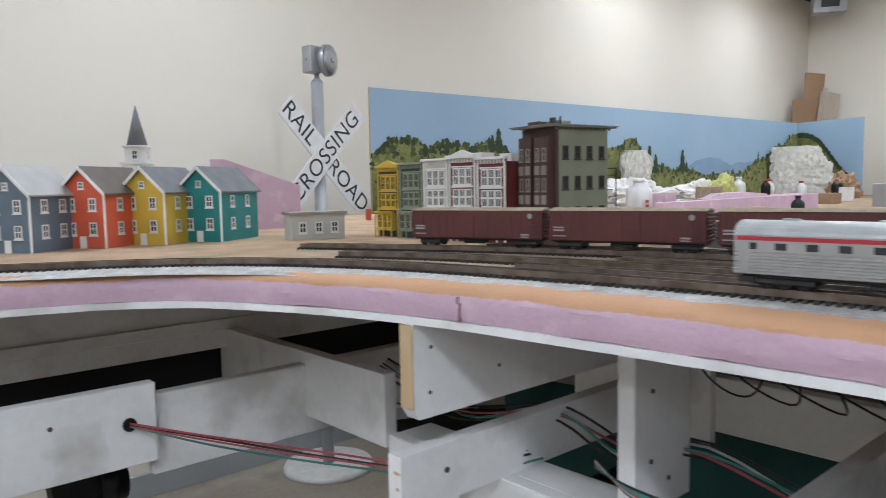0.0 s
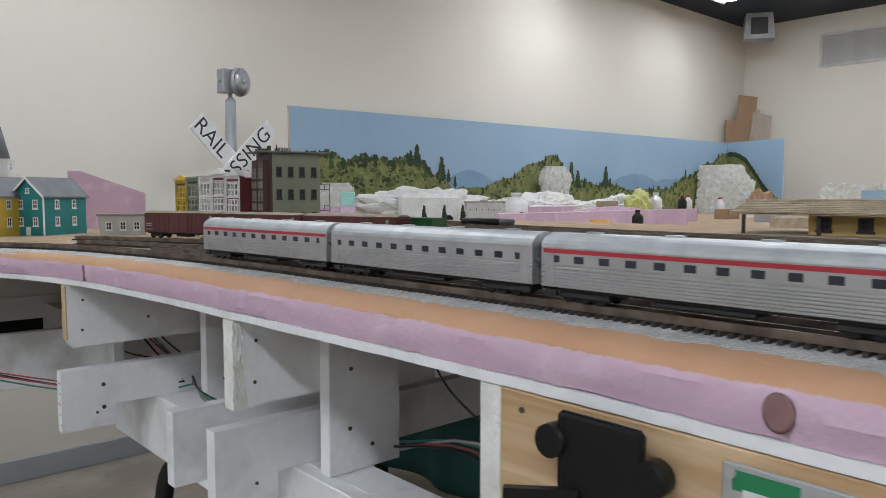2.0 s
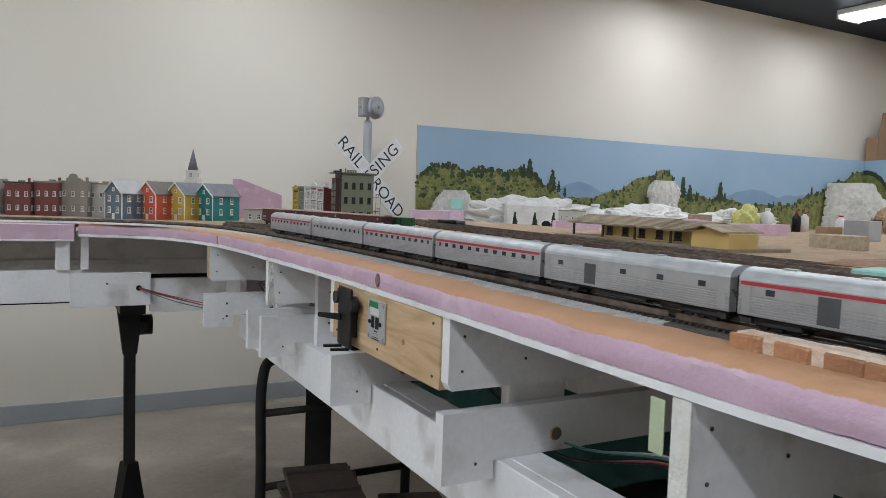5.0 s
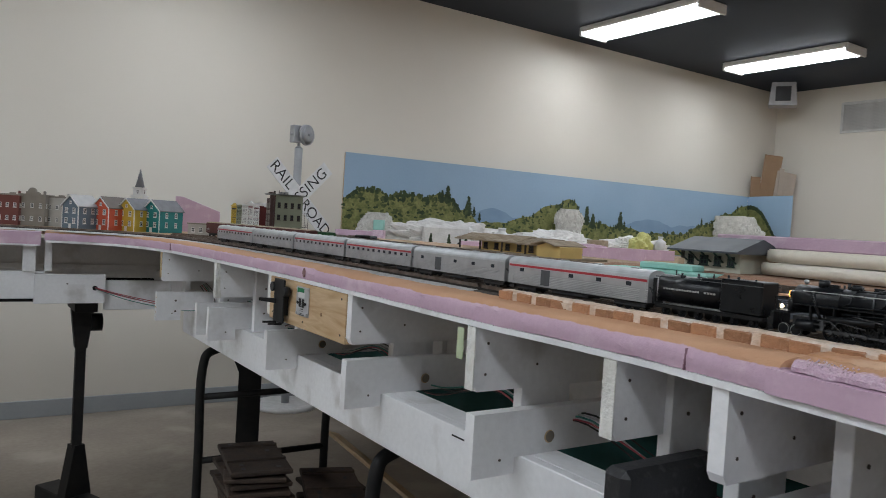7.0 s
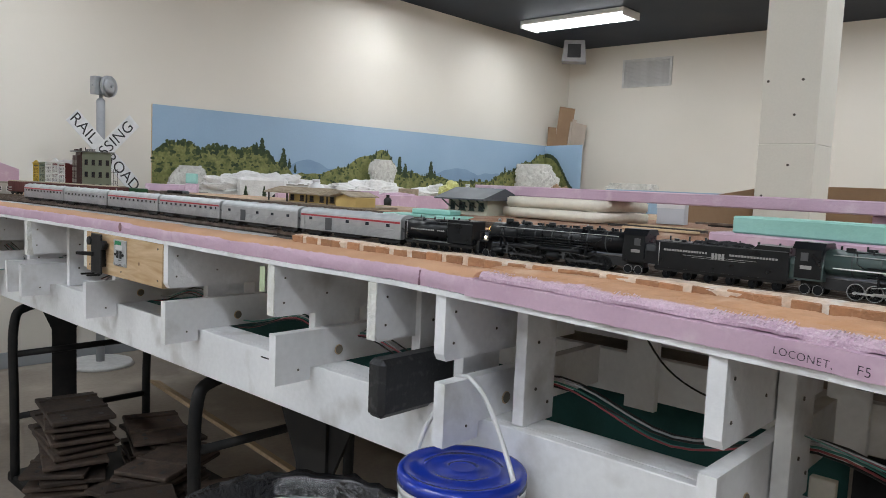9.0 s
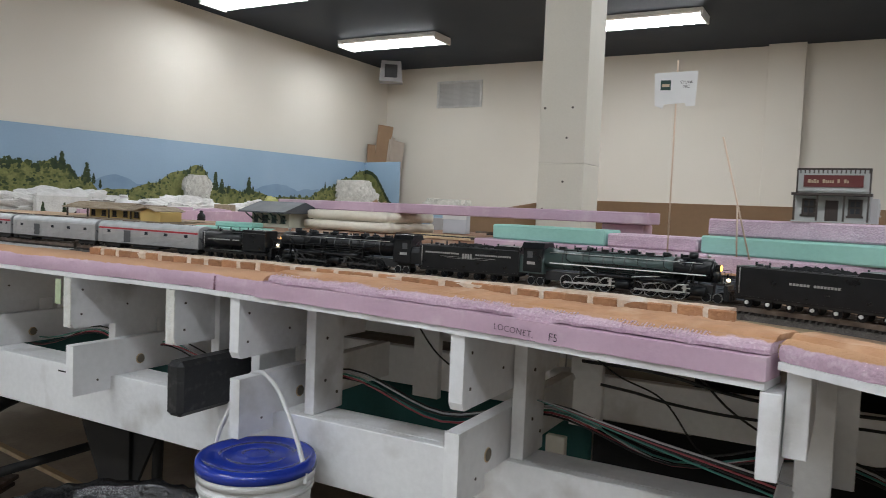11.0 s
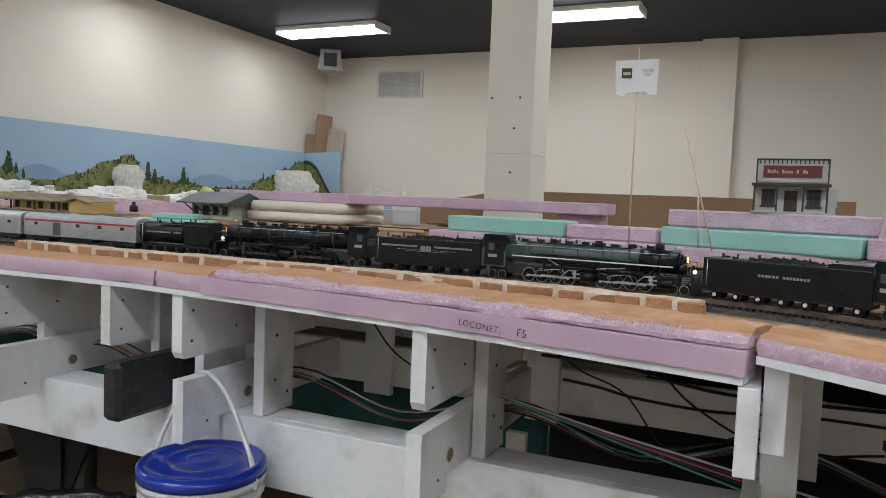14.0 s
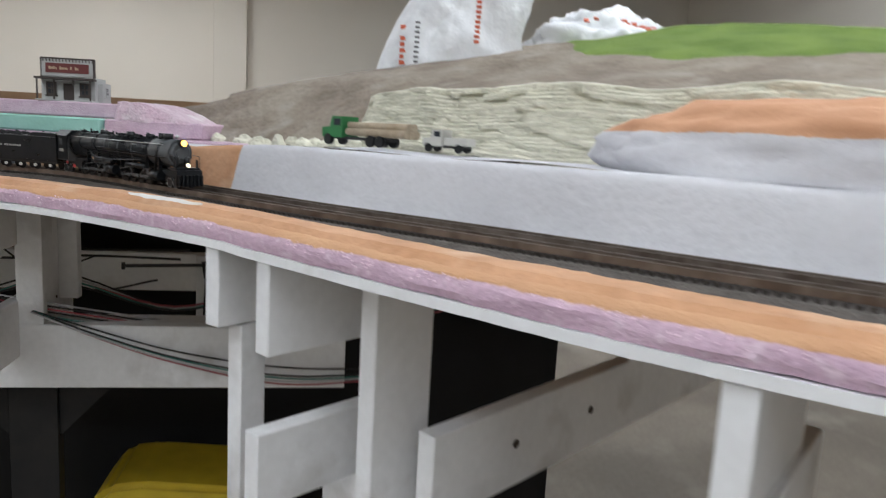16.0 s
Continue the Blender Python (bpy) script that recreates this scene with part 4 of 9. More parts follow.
def gable_house(at, turn, wall_m, roof_m, label, w=0.085, l=0.12, hw=0.092, hr=0.04):
    """A two-storey house; its gable front faces -y."""
    t = thing("model_house", label, "model house", at, turn, group="coloured houses")
    part("wall", prism(B(), [(-w / 2, 0), (w / 2, 0), (w / 2, hw), (0, hw + hr), (-w / 2, hw)], 0, l), wall_m, t)
    rb = B()
    e = 0.006
    for s in (-1, 1):
        prism(rb, [(0, hw + hr + 0.001), (0, hw + hr + 0.004), (s * (w / 2 + e), hw - e * 2 * hr / w + 0.004), (s * (w / 2 + e), hw - e * 2 * hr / w + 0.001)], -e, l + e)
    part("roof", rb, roof_m, t)
    tr = B()
    for s in (-1, 1):
        prism(tr, [(0, hw + hr - 0.002), (0, hw + hr + 0.0045), (s * (w / 2 + e), hw - e * 2 * hr / w + 0.0045), (s * (w / 2 + e), hw - e * 2 * hr / w - 0.002)], -e - 0.0015, -e)
        box(tr, s * w / 2 - 0.0015, s * w / 2 + 0.0015, -0.0015, 0.001, 0, hw)
    part("trim", tr, M_TRIM, t, "white gable boards")
    for z in (0.022, 0.062):
        for x in (-0.02, 0.02):
            window(t, pose(x, 0, z), 0.014, 0.021)
        for k in range(2):
            window(t, pose(w / 2, l * (0.3 + 0.4 * k), z, 0, 0, 90), 0.014, 0.021)
            window(t, pose(-w / 2, l * (0.3 + 0.4 * k), z, 0, 0, -90), 0.014, 0.021)
    window(t, pose(0, 0, hw + 0.006), 0.01, 0.012)
    part("door", bx(-0.006, 0.006, -0.0015, 0, 0, 0.02), M_TRIM, t)
    return t


ZD = 1.2385
gable_house((0.245, 1.30, ZD), -55, M_BLUEP, M_ROOFL, "slate blue model house with a light grey roof", l=0.1)
gable_house((0.355, 1.30, ZD), -55, M_REDP, M_ROOFB, "orange-red model house with a dark roof", l=0.13)
gable_house((0.45, 1.29, ZD), -55, M_YELP, M_ROOFG, "yellow model house with a grey roof", l=0.13)
gable_house((0.545, 1.275, ZD), -55, M_TEALP, M_ROOFG, "teal model house with a slate roof", l=0.14)
porch = thing("model_shed", "low cream model shed with a flat roof", "model building", (0.665, 1.16, ZD), -15)
part("wall", bx(0, 0.1, 0, 0.05, 0, 0.045), M_PALE, porch)
part("roof", bx(-0.004, 0.104, -0.004, 0.054, 0.045, 0.05), M_STONE, porch)
for k in range(3):
    window(porch, pose(0.02 + k * 0.03, 0, 0.012), 0.014, 0.02)

ch = thing("model_church", "white model church tower with a dark pointed spire", "model church", (0.565, 1.62, ZD), -35)
tb = B()
box(tb, -0.026, 0.026, -0.026, 0.026, 0, 0.15)
box(tb, -0.03, 0.03, -0.03, 0.03, 0.15, 0.154)
box(tb, -0.021, 0.021, -0.021, 0.021, 0.154, 0.186)
box(tb, -0.025, 0.025, -0.025, 0.025, 0.186, 0.19)
part("tower", tb, M_TRIM, ch)
part("spire", cyl(B(), (0, 0, 0.19), (0, 0, 0.275), 0.022, 0.0008, seg=8), M_ROOFG, ch, "dark grey pointed spire")
for a in range(4):
    window(ch, pose(0, 0, 0, 0, 0, a * 90) @ pose(0, -0.021, 0.16), 0.012, 0.02)
part("nave", prism(B(), [(-0.04, 0), (0.04, 0), (0.04, 0.08), (0, 0.115), (-0.04, 0.08)], 0.026, 0.17), M_TRIM, ch)

pf = thing("foam_wedge", "pink foam offcut with a slanted top standing on edge", "foam board", (0.72, 1.6, ZD), -22)
part("foam", prism(B(), [(0, 0), (0.2, 0), (0.2, 0.1), (0.03, 0.162), (0, 0.162)], 0, 0.025), M_FOAM, pf)


def block(at, turn, w, d, h, m, label, rows=2, cols=3, wz=0.018, cornice=M_STONE, trim=M_TRIM, arch=False, group="town blocks"):
    """A flat-roofed town block; its front faces -y."""
    t = thing("model_building", label, "model building", at, turn, group=group)
    b = B()
    box(b, -w / 2, w / 2, 0, d, 0, h)
    part("wall", b, m, t)
    p = B()
    for a in ((-w / 2 - 0.003, w / 2 + 0.003, -0.003, 0.002), (-w / 2 - 0.003, w / 2 + 0.003, d - 0.002, d + 0.003), (-w / 2 - 0.003, -w / 2 + 0.002, 0.002, d - 0.002), (w / 2 - 0.002, w / 2 + 0.003, 0.002, d - 0.002)):
        box(p, *a, h + 0.0002, h + 0.006)
    part("parapet", p, cornice, t)
    if arch:
        part("gable", prism(B(), [(-w * 0.25, h + 0.006), (w * 0.25, h + 0.006), (w * 0.25, h + 0.016)] + [(w * 0.17 * math.cos(math.pi * k / 8), h + 0.016 + 0.016 * math.sin(math.pi * k / 8)) for k in range(9)] + [(-w * 0.25, h + 0.016)], -0.002, 0.004), m, t)
    sx = w / cols
    for r in range(rows):
        z = h - (r + 1) * (h / (rows + 0.3)) + 0.004
        for c in range(cols):
            window(t, pose(-w / 2 + sx * (c + 0.5), 0, z), min(0.011, sx * 0.55), wz, trim)
        for k in range(3):
            window(t, pose(w / 2, d * (k + 0.5) / 3, z, 0, 0, 90), 0.01, wz, trim)
            window(t, pose(-w / 2, d * (k + 0.5) / 3, z, 0, 0, -90), 0.01, wz, trim)
    part("roof_hatch", bx(-w * 0.1, w * 0.12, d * 0.4, d * 0.6, h + 0.0005, h + 0.012), M_STONE, t)
    part("chimney", bx(w * 0.25, w * 0.33, d * 0.5, d * 0.6, h + 0.0005, h + 0.02), m, t)
    return t


block((0.215, 1.45, ZD), -30, 0.09, 0.07, 0.118, M_PALE, "pale grey two-storey model block with fire stairs", 2, 3)
block((0.125, 1.46, ZD), -28, 0.1, 0.08, 0.122, M_STONE, "brown stone model block with an arched gable", 2, 3, arch=True)
block((0.04, 1.48, ZD), -28, 0.085, 0.08, 0.118, M_BRICK, "dark red brick model block", 2, 3)
block((-0.05, 1.5, ZD), -20, 0.085, 0.07, 0.112, M_BRICK, "weathered brick model block with a bay roof", 2, 3, cornice=M_UMBER)
block((-0.15, 1.52, ZD), -20, 0.09, 0.07, 0.12, M_PALE, "pale model block among brick ones", 2, 3)
block((-0.25, 1.54, ZD), -20, 0.09, 0.07, 0.108, M_BRICK, "low red brick model block", 2, 4)
block((-0.36, 1.56, ZD), -20, 0.1, 0.07, 0.118, M_BRICK, "long red brick model block", 2, 4)

# the hotel: dark bay front and sage clapboard side
M_HOTELRED = paint("dark_red_brown_boards", (0.072, 0.036, 0.033))
M_HOTELROOF = paint("pale_grey_roof_edge", (0.2, 0.21, 0.2))
ht = thing("model_hotel", "three-storey model hotel, sage clapboard side and red-brown bay front", "model building", (0.858, 0.714, ZD), -9)
part("wall", bx(0.006, 0.11, 0, 0.075, 0, 0.178), M_SAGE, ht, "sage green clapboards")
lapm = bx(0.006, 0.11, -0.0009, 0, 0, 0.0026)
lap = part("clapboard", lapm, M_SAGE, ht)
for k in range(1, 53):
    shared("clapboard", lap.data, ht, pose(0, 0, k * 0.0033))
fb = B()
box(fb, 0, 0.0055, -0.002, 0.077, 0, 0.178)
for y0 in (0.004, 0.042):
    prism(fb, [(-0.012, 0.05), (0.0, 0.05), (0.0, 0.165), (-0.012, 0.165)], y0, y0 + 0.03)
part("front", fb, M_HOTELRED, ht, "dark red-brown bay window front")
for y0 in (0.006, 0.022, 0.044, 0.06):
    for z in (0.062, 0.107):
        part("bay_panel", bx(-0.0135, -0.0121, y0, y0 + 0.011, z, z + 0.014), M_STONE, ht)
rf = B()
box(rf, -0.018, 0.122, -0.009, 0.083, 0.179, 0.1812)
box(rf, -0.02, 0.124, -0.011, 0.085, 0.1813, 0.1826)
part("cornice", rf, M_HOTELROOF, ht, "thin grey overhanging roof edge")
part("roof_tower", bx(-0.012, 0.006, 0.024, 0.05, 0.1828, 0.1885, 0.001), M_HOTELRED, ht)
part("chimney", bx(0.0, 0.006, 0.004, 0.012, 0.1828, 0.193), M_UMBER, ht)
part("roof_vent", bx(0.034, 0.06, 0.03, 0.06, 0.1828, 0.192), M_ROOFG, ht)
for x in span_(0.0, 0.112, 12):
    part("cornice_bracket", bx(x - 0.001, x + 0.001, -0.0045, -0.001, 0.1755, 0.1788), M_SAGE, ht)
for x in span_(0.036, 0.058, 5):
    part("vent_rib", bx(x - 0.0008, x + 0.0008, 0.0285, 0.0299, 0.1835, 0.1915), M_PALE, ht)
for z in (0.075, 0.12):
    part("string_course", bx(0.006, 0.111, -0.002, -0.0009, z, z + 0.001), M_SAGE, ht)
part("flue", cyl(B(), (0.02, 0.01, 0.183), (0.02, 0.01, 0.196), 0.0015, seg=8), M_UMBER, ht)
for z in (0.035, 0.082, 0.128):
    for x in (0.02, 0.045, 0.07, 0.096):
        window(ht, pose(x, -0.0009, z + 0.003), 0.0115, 0.02, M_UMBER)
    for y in (0.011, 0.027, 0.049, 0.065):
        window(ht, pose(-0.012 if z > 0.05 else 0, y, z, 0, 0, -90), 0.009, 0.02, M_STONE)
fe = B()
for z in (0.06, 0.105):
    box(fe, 0.112, 0.135, 0.005, 0.06, z, z + 0.0012)
    for y in (0.005, 0.032, 0.06):
        box(fe, 0.134, 0.1352, y - 0.0006, y + 0.0006, z, z + 0.012)
    box(fe, 0.134, 0.1352, 0.005, 0.06, z + 0.011, z + 0.012)
for y in (0.005, 0.06):
    box(fe, 0.134, 0.1352, y - 0.0006, y + 0.0006, 0, 0.118)
part("fire_escape", fe, M_UMBER, ht, "dark fire escape frame")


def rowhouse(y, w, h, wall_m, trim, side_m, label, arched=False):
    t = thing("model_rowhouse", label, "model building", (0.835, y, ZD), -90, group="row of narrow house fronts")
    part("wall", bx(-w / 2, w / 2, 0, 0.095, 0, h), side_m, t)
    part("facade", bx(-w / 2, w / 2, -0.003, -0.0004, 0, h + 0.004), wall_m, t)
    part("cornice", bx(-w / 2 - 0.002, w / 2 + 0.002, -0.008, 0.002, h + 0.0042, h + 0.008), trim, t)
    part("belt_course", bx(-w / 2 - 0.001, w / 2 + 0.001, -0.006, -0.0032, h * 0.4, h * 0.4 + 0.003), trim, t)
    for x in span_(-w * 0.45, w * 0.45, 9):
        part("cornice_bracket", bx(x - 0.001, x + 0.001, -0.0065, -0.003, h - 0.003, h + 0.0041), trim, t)
    if arched:
        part("pediment", prism(B(), [(-w / 2, h + 0.0082), (w / 2, h + 0.0082), (0, h + 0.018)], -0.006, 0), trim, t)
    bay = prism(B(), [(-w * 0.32, 0.012), (w * 0.32, 0.012), (w * 0.32, h * 0.36), (-w * 0.32, h * 0.36)], -0.012, -0.0032)
    for z in (0.55, 0.67, 0.92):
        part("spandrel", bx(-w * 0.4, w * 0.4, -0.0048, -0.0031, h * z, h * z + 0.0022), trim, t)
    part("bay_window", bay, trim, t)
    for x in (-w * 0.47, w * 0.47):
        part("pilaster", bx(x - 0.0016, x + 0.0016, -0.0052, -0.0031, 0, h), trim, t)
    part("porch", bx(-w * 0.4, w * 0.4, -0.018, -0.0122, h * 0.36, h * 0.385), trim, t)
    for x in (-w * 0.38, 0.0, w * 0.38):
        part("porch_post", bx(x - 0.001, x + 0.001, -0.0178, -0.0162, 0, h * 0.36), trim, t)
    for z in (0.016, h * 0.44, h * 0.7):
        for x in (-w * 0.24, 0, w * 0.24):
            window(t, pose(x, -0.012 if z < 0.02 else -0.003, z), w * 0.22, h * 0.215, trim)
    part("roof_hatch", bx(-w * 0.2, w * 0.2, 0.03, 0.06, h + 0.0002, h + 0.014), M_TRIM, t)
    return t


rowhouse(0.823, 0.064, 0.13, M_DKRED, M_TRIM, M_DKRED, "maroon model rowhouse with white trim")
rowhouse(0.89, 0.064, 0.134, M_DKRED, M_TRIM, M_DKRED, "maroon model rowhouse with a white gable and bays", True)
rowhouse(0.957, 0.064, 0.132, M_PALE, M_TRIM, M_DKRED, "white trimmed grey model rowhouse")
rowhouse(1.024, 0.064, 0.128, M_DKGREEN, M_SAGE, M_SAGE, "dark green model rowhouse with sage trim")
yh_ = rowhouse(1.091, 0.064, 0.124, M_UMBER, M_YELP, M_UMBER, "dark model rowhouse with yellow ochre bays", True)
part("shop_sign", bx(-0.05, -0.034, -0.02, -0.0185, 0.03, 0.052), M_REDP, yh_, "orange hanging shop sign")
part("sign_bar", bx(-0.034, -0.033, -0.02, -0.0035, 0.045, 0.047), M_YELP, yh_)

# full-size crossing signal on its round base
sg = thing("crossing_signal", "full-size crossbuck railroad crossing signal on a round white base", "sign", (1.864, 2.93, 0), 8)
M_ALU = surf("grey_aluminium_paint", (0.36, 0.37, 0.385), (0.3, 0.31, 0.325), 8, 0.4, metal=0.3, fine=0.06)
M_SIGNW = paint("white_sign_enamel", (0.7, 0.7, 0.7), 0.4)
M_INK = surf("black_lettering", (0.015, 0.015, 0.016), rough=0.5, fine=0.0)
part("base", cyl(B(), (0, 0, 0), (0, 0, 0.025), 0.22, 0.205, seg=40), M_SIGNW, sg, "round white floor plate")
pole_ = cyl(B(), (0, 0, 0.025), (0, 0, 1.815), 0.028, seg=20)
cyl(pole_, (0, 0, 1.815), (0, 0, 1.832), 0.028, 0.014, seg=20)
cyl(pole_, (0, 0, 1.832), (0, 0, 1.852), 0.011, seg=12)
part("pole", pole_, M_ALU, sg)
bb = B()
box(bb, -0.06, 0.006, -0.03, 0.03, 1.852, 1.972, 0.004)
cyl(bb, (-0.068, 0, 1.91), (-0.06, 0, 1.91), 0.008, seg=10)
part("bell_housing", bb, M_ALU, sg)
gb = B()
cyl(gb, (0.028, -0.034, 1.91), (0.036, -0.056, 1.91), 0.073, 0.07, seg=36)
cyl(gb, (0.036, -0.056, 1.91), (0.039, -0.063, 1.91), 0.069, 0.03, seg=36)
cyl(gb, (0.012, -0.01, 1.91), (0.028, -0.034, 1.91), 0.02, seg=16)
part("bell", gb, M_ALU, sg, "round grey gong")
part("bell_bolt", cyl(B(), (0.0392, -0.0632, 1.91), (0.043, -0.074, 1.91), 0.011, 0.008, seg=10), M_ALU, sg)
for ang, words in ((-45, ("RAIL", "ROAD")), (45, ("CROSSING", ""))):
    yy = -0.036 if ang < 0 else -0.044
    bl_ = bx(-0.312, 0.312, -0.003, 0.003, -0.053, 0.053, 0.0015)
    blade = part("crossbuck_blade", bl_, M_SIGNW, sg, "white sign blade with black letters")
    blade.matrix_basis = pose(0, yy, 1.478) @ pose(0, 0, 0, 0, -ang, 0)
    if words[1]:
        for w, x in ((words[0], -0.198), (words[1], 0.198)):
            writing("letters", w, 0.11, M_INK, blade, pose(x, -0.0036, 0, 90, 0, 0), spacing=1.0, thin=-0.0004)
    else:
        writing("letters", words[0], 0.11, M_INK, blade, pose(0, -0.0036, 0, 90, 0, 0), spacing=1.06, thin=-0.0004)

# ---- depots and clutter behind the yard ----
M_WPL = paint("white_plastic", (0.7, 0.7, 0.7), 0.35)
dp = thing("model_depot", "long yellow model depot with a brown shingled roof", "model building", (1.2, -0.155, 1.2725), 180)
M_DEPOT = paint("faded_yellow_board", (0.62, 0.45, 0.16))
M_SHAKE = surf("brown_wood_shakes", (0.4, 0.33, 0.24), (0.3, 0.235, 0.16), 40, 0.9, 0.003, 220, fine=0.25)
M_SHAKE2 = surf("grey_wood_shakes", (0.34, 0.275, 0.2), (0.25, 0.2, 0.14), 40, 0.9, 0.003, 220, fine=0.25)
part("platform", bx(-0.04, 0.13, -0.02, 0.47, 0, 0.006), M_SHAKE2, dp, "weathered plank platform")
part("wall", bx(0.0, 0.07, 0.08, 0.4, 0.006, 0.034), M_DEPOT, dp)


def long_roof(mat, x0, x1, y0, y1, zl, zr, n=8):
    """A gable roof in courses of shakes; its ridge runs along y."""
    xm = (x0 + x1) / 2
    roof = part("roof", prism(B(), [(x0, zl - 0.001), (xm, zr - 0.001), (x1, zl - 0.001), (x1, zl - 0.002), (xm, zr - 0.002), (x0, zl - 0.002)], y0, y1), mat, dp, "weathered shake roof")
    for s, xe in ((-1, x0), (1, x1)):
        for k in range(n):
            a, c = k / n, (k + 1) / n
            xa, xc = xe + (xm - xe) * a, xe + (xm - xe) * c
            za, zc = zl + (zr - zl) * a, zl + (zr - zl) * c
            part("shake_course", prism(B(), [(xa, za), (xa, za + 0.0022), (xc, zc + 0.001), (xc, zc)], y0, y1), mat, roof)


long_roof(M_SHAKE, -0.03, 0.1, -0.015, 0.27, 0.034, 0.052)
long_roof(M_SHAKE2, -0.035, 0.105, 0.272, 0.38, 0.032, 0.049)
part("roof", prism(B(), [(0, 0.0), (0.001, 0.002), (0.045, 0.014), (0.09, 0.002), (0.09, 0.0), (0.045, 0.011)], 0, 0.11, pose(0.14, 0.375, 0.034, 0, 0, 90)), M_SHAKE, dp, "cross-gabled shake roof")
for k in range(6):
    window(dp, pose(0.07, 0.1 + k * 0.05, 0.012, 0, 0, 90), 0.018, 0.017, M_UMBER)
for k in range(4):
    part("post", bx(0.09, 0.094, 0.0 + k * 0.1, 0.004 + k * 0.1, 0.006, 0.035), M_UMBER, dp)
part("end_wall", prism(B(), [(0, 0), (0.085, 0), (0.085, 0.026), (0.042, 0.038), (0, 0.026)], 0, 0.075, pose(0.125, 0.385, 0.006, 0, 0, 90)), M_DEPOT, dp)

st = thing("model_station", "grey roofed model station with pale green walls and brackets", "model building", (0.985, -1.125, 1.289), -90)
st.scale.z = 0.78
M_STN = paint("pale_green_wall", (0.56, 0.57, 0.47))
M_STROOF = paint("slate_grey_roof", (0.085, 0.095, 0.105))
part("wall", bx(-0.05, 0.065, -0.02, 0.06, 0, 0.045), M_STN, st)
part("roof", prism(B(), [(-0.055, 0.043), (-0.055, 0.047), (0.02, 0.078), (0.095, 0.047), (0.095, 0.043)], -0.08, 0.063, pose(0, 0, 0, 0, 0, 90) @ pose(0, 0, 0)), M_STROOF, st, "wide slate grey roof").matrix_basis = pose(0.0, 0.0, 0)
for k in range(5):
    part("roof_bracket", prism(B(), [(0, 0.022), (0.002, 0.02), (0.03, 0.042), (0.028, 0.043)], 0, 0.003, pose(-0.045 + k * 0.025, -0.02, 0, 0, 0, -90)), M_DKGREEN, st)
for x, w in ((-0.036, 0.013), (-0.008, 0.018), (0.02, 0.014), (0.047, 0.014)):
    window(st, pose(x, -0.02, 0.006 if w == 0.02 else 0.014), w, 0.03 if w == 0.02 else 0.022, M_DKGREEN)

M_REDSOIL = surf("reddish_brown_soil", (0.36, 0.2, 0.125), (0.27, 0.145, 0.085), 22, 0.95, 0.005, 240, fine=0.3, spots=(0.46, 0.34, 0.25), spot_scale=16)
rise = thing("soil_rise", "low rise of reddish brown soil on the raised deck", "model scenery", kind="structure")
RISE = smooth_line([(0.9, -0.9), (0.87, -1.2), (0.862, -1.5), (0.868, -1.74)], 0.006)
part("soil", sweep(B(), RISE, [(-0.012, 1.2728), (0.004, 1.2775), (0.03, 1.2845), (0.06, 1.2882), (0.3, 1.289), (0.55, 1.2888), (0.55, 1.2728)], 0.0016, 41.0), M_REDSOIL, rise)
cbk = thing("foam_block_stack", "two stacked cream foam blocks on the soil", "foam block", (0.985, -1.45, 1.2892))


def worn_slab(outline, z0, z1, seed):
    """A soft-cornered foam block with a hand-sawn, uneven skin."""
    b = slab(B(), outline, z0, z1)
    bmesh.ops.bevel(b, geom=b.edges[:], offset=0.003, segments=2, affect="EDGES")
    bmesh.ops.triangulate(b, faces=[f for f in b.faces if len(f.verts) > 4])
    bmesh.ops.subdivide_edges(b, edges=[e for e in b.edges if e.calc_length() > 0.02], cuts=5, use_grid_fill=True)
    for v in b.verts:
        v.co += Vector((noise.noise(v.co * 45 + Vector((seed, 0, 0))), noise.noise(v.co * 45 + Vector((0, seed, 0))), 0.7 * noise.noise(v.co * 60 + Vector((0, 0, seed))))) * 0.0013
    for f in b.faces:
        f.smooth = True
    return b


part("block", worn_slab([(-0.002, 0.012), (0.012, -0.006), (0.13, -0.046), (0.15, 0.2), (0.013, 0.245)], 0.0015, 0.0225, 3.0), M_CREAMBLOCK, cbk)
part("block", worn_slab([(0.001, 0.012), (0.014, -0.004), (0.132, -0.043), (0.15, 0.2), (0.017, 0.238)], 0.0242, 0.046, 8.0), M_CREAMBLOCK, cbk)
lb_ = thing("foam_plank", "long pink foam plank lying across the blocks", "foam board", (1.084, -1.079, 1.3355), -96.3)
part("foam", bx(0, 0.952, -0.03, 0.035, 0, 0.0215, 0.002), M_FOAM, lb_)
sp_ = thing("foam_support", "small pink foam block under the plank end", "foam block", (1.0, -1.98, 1.2725), -96)
part("foam", bx(-0.05, 0.03, -0.02, 0.03, 0, 0.0622, 0.002), M_FOAM, sp_)
hb_ = thing("hardboard_panel", "brown hardboard panel standing behind the foam plank", "board", (1.72, -1.245, 1.17), -20)
part("panel", prism(B(), [(0, 0), (0.37, 0), (0.37, 0.212), (0.12, 0.176), (0, 0.165)], 0, 0.006), M_BROWNBOARD, hb_)
wc3 = thing("card_box", "small pale grey card box behind the foam blocks", "box", (1.2, -1.47, 1.2892), -77)
part("carton", bx(0.0, 0.058, 0.0, 0.04, 0, 0.043, 0.001), surf("pale_grey_card", (0.56, 0.58, 0.62), rough=0.7, fine=0.05), wc3)
part("flap", bx(-0.001, 0.059, -0.0012, 0.0, 0.034, 0.0436, 0.0003), M_WPL, wc3)
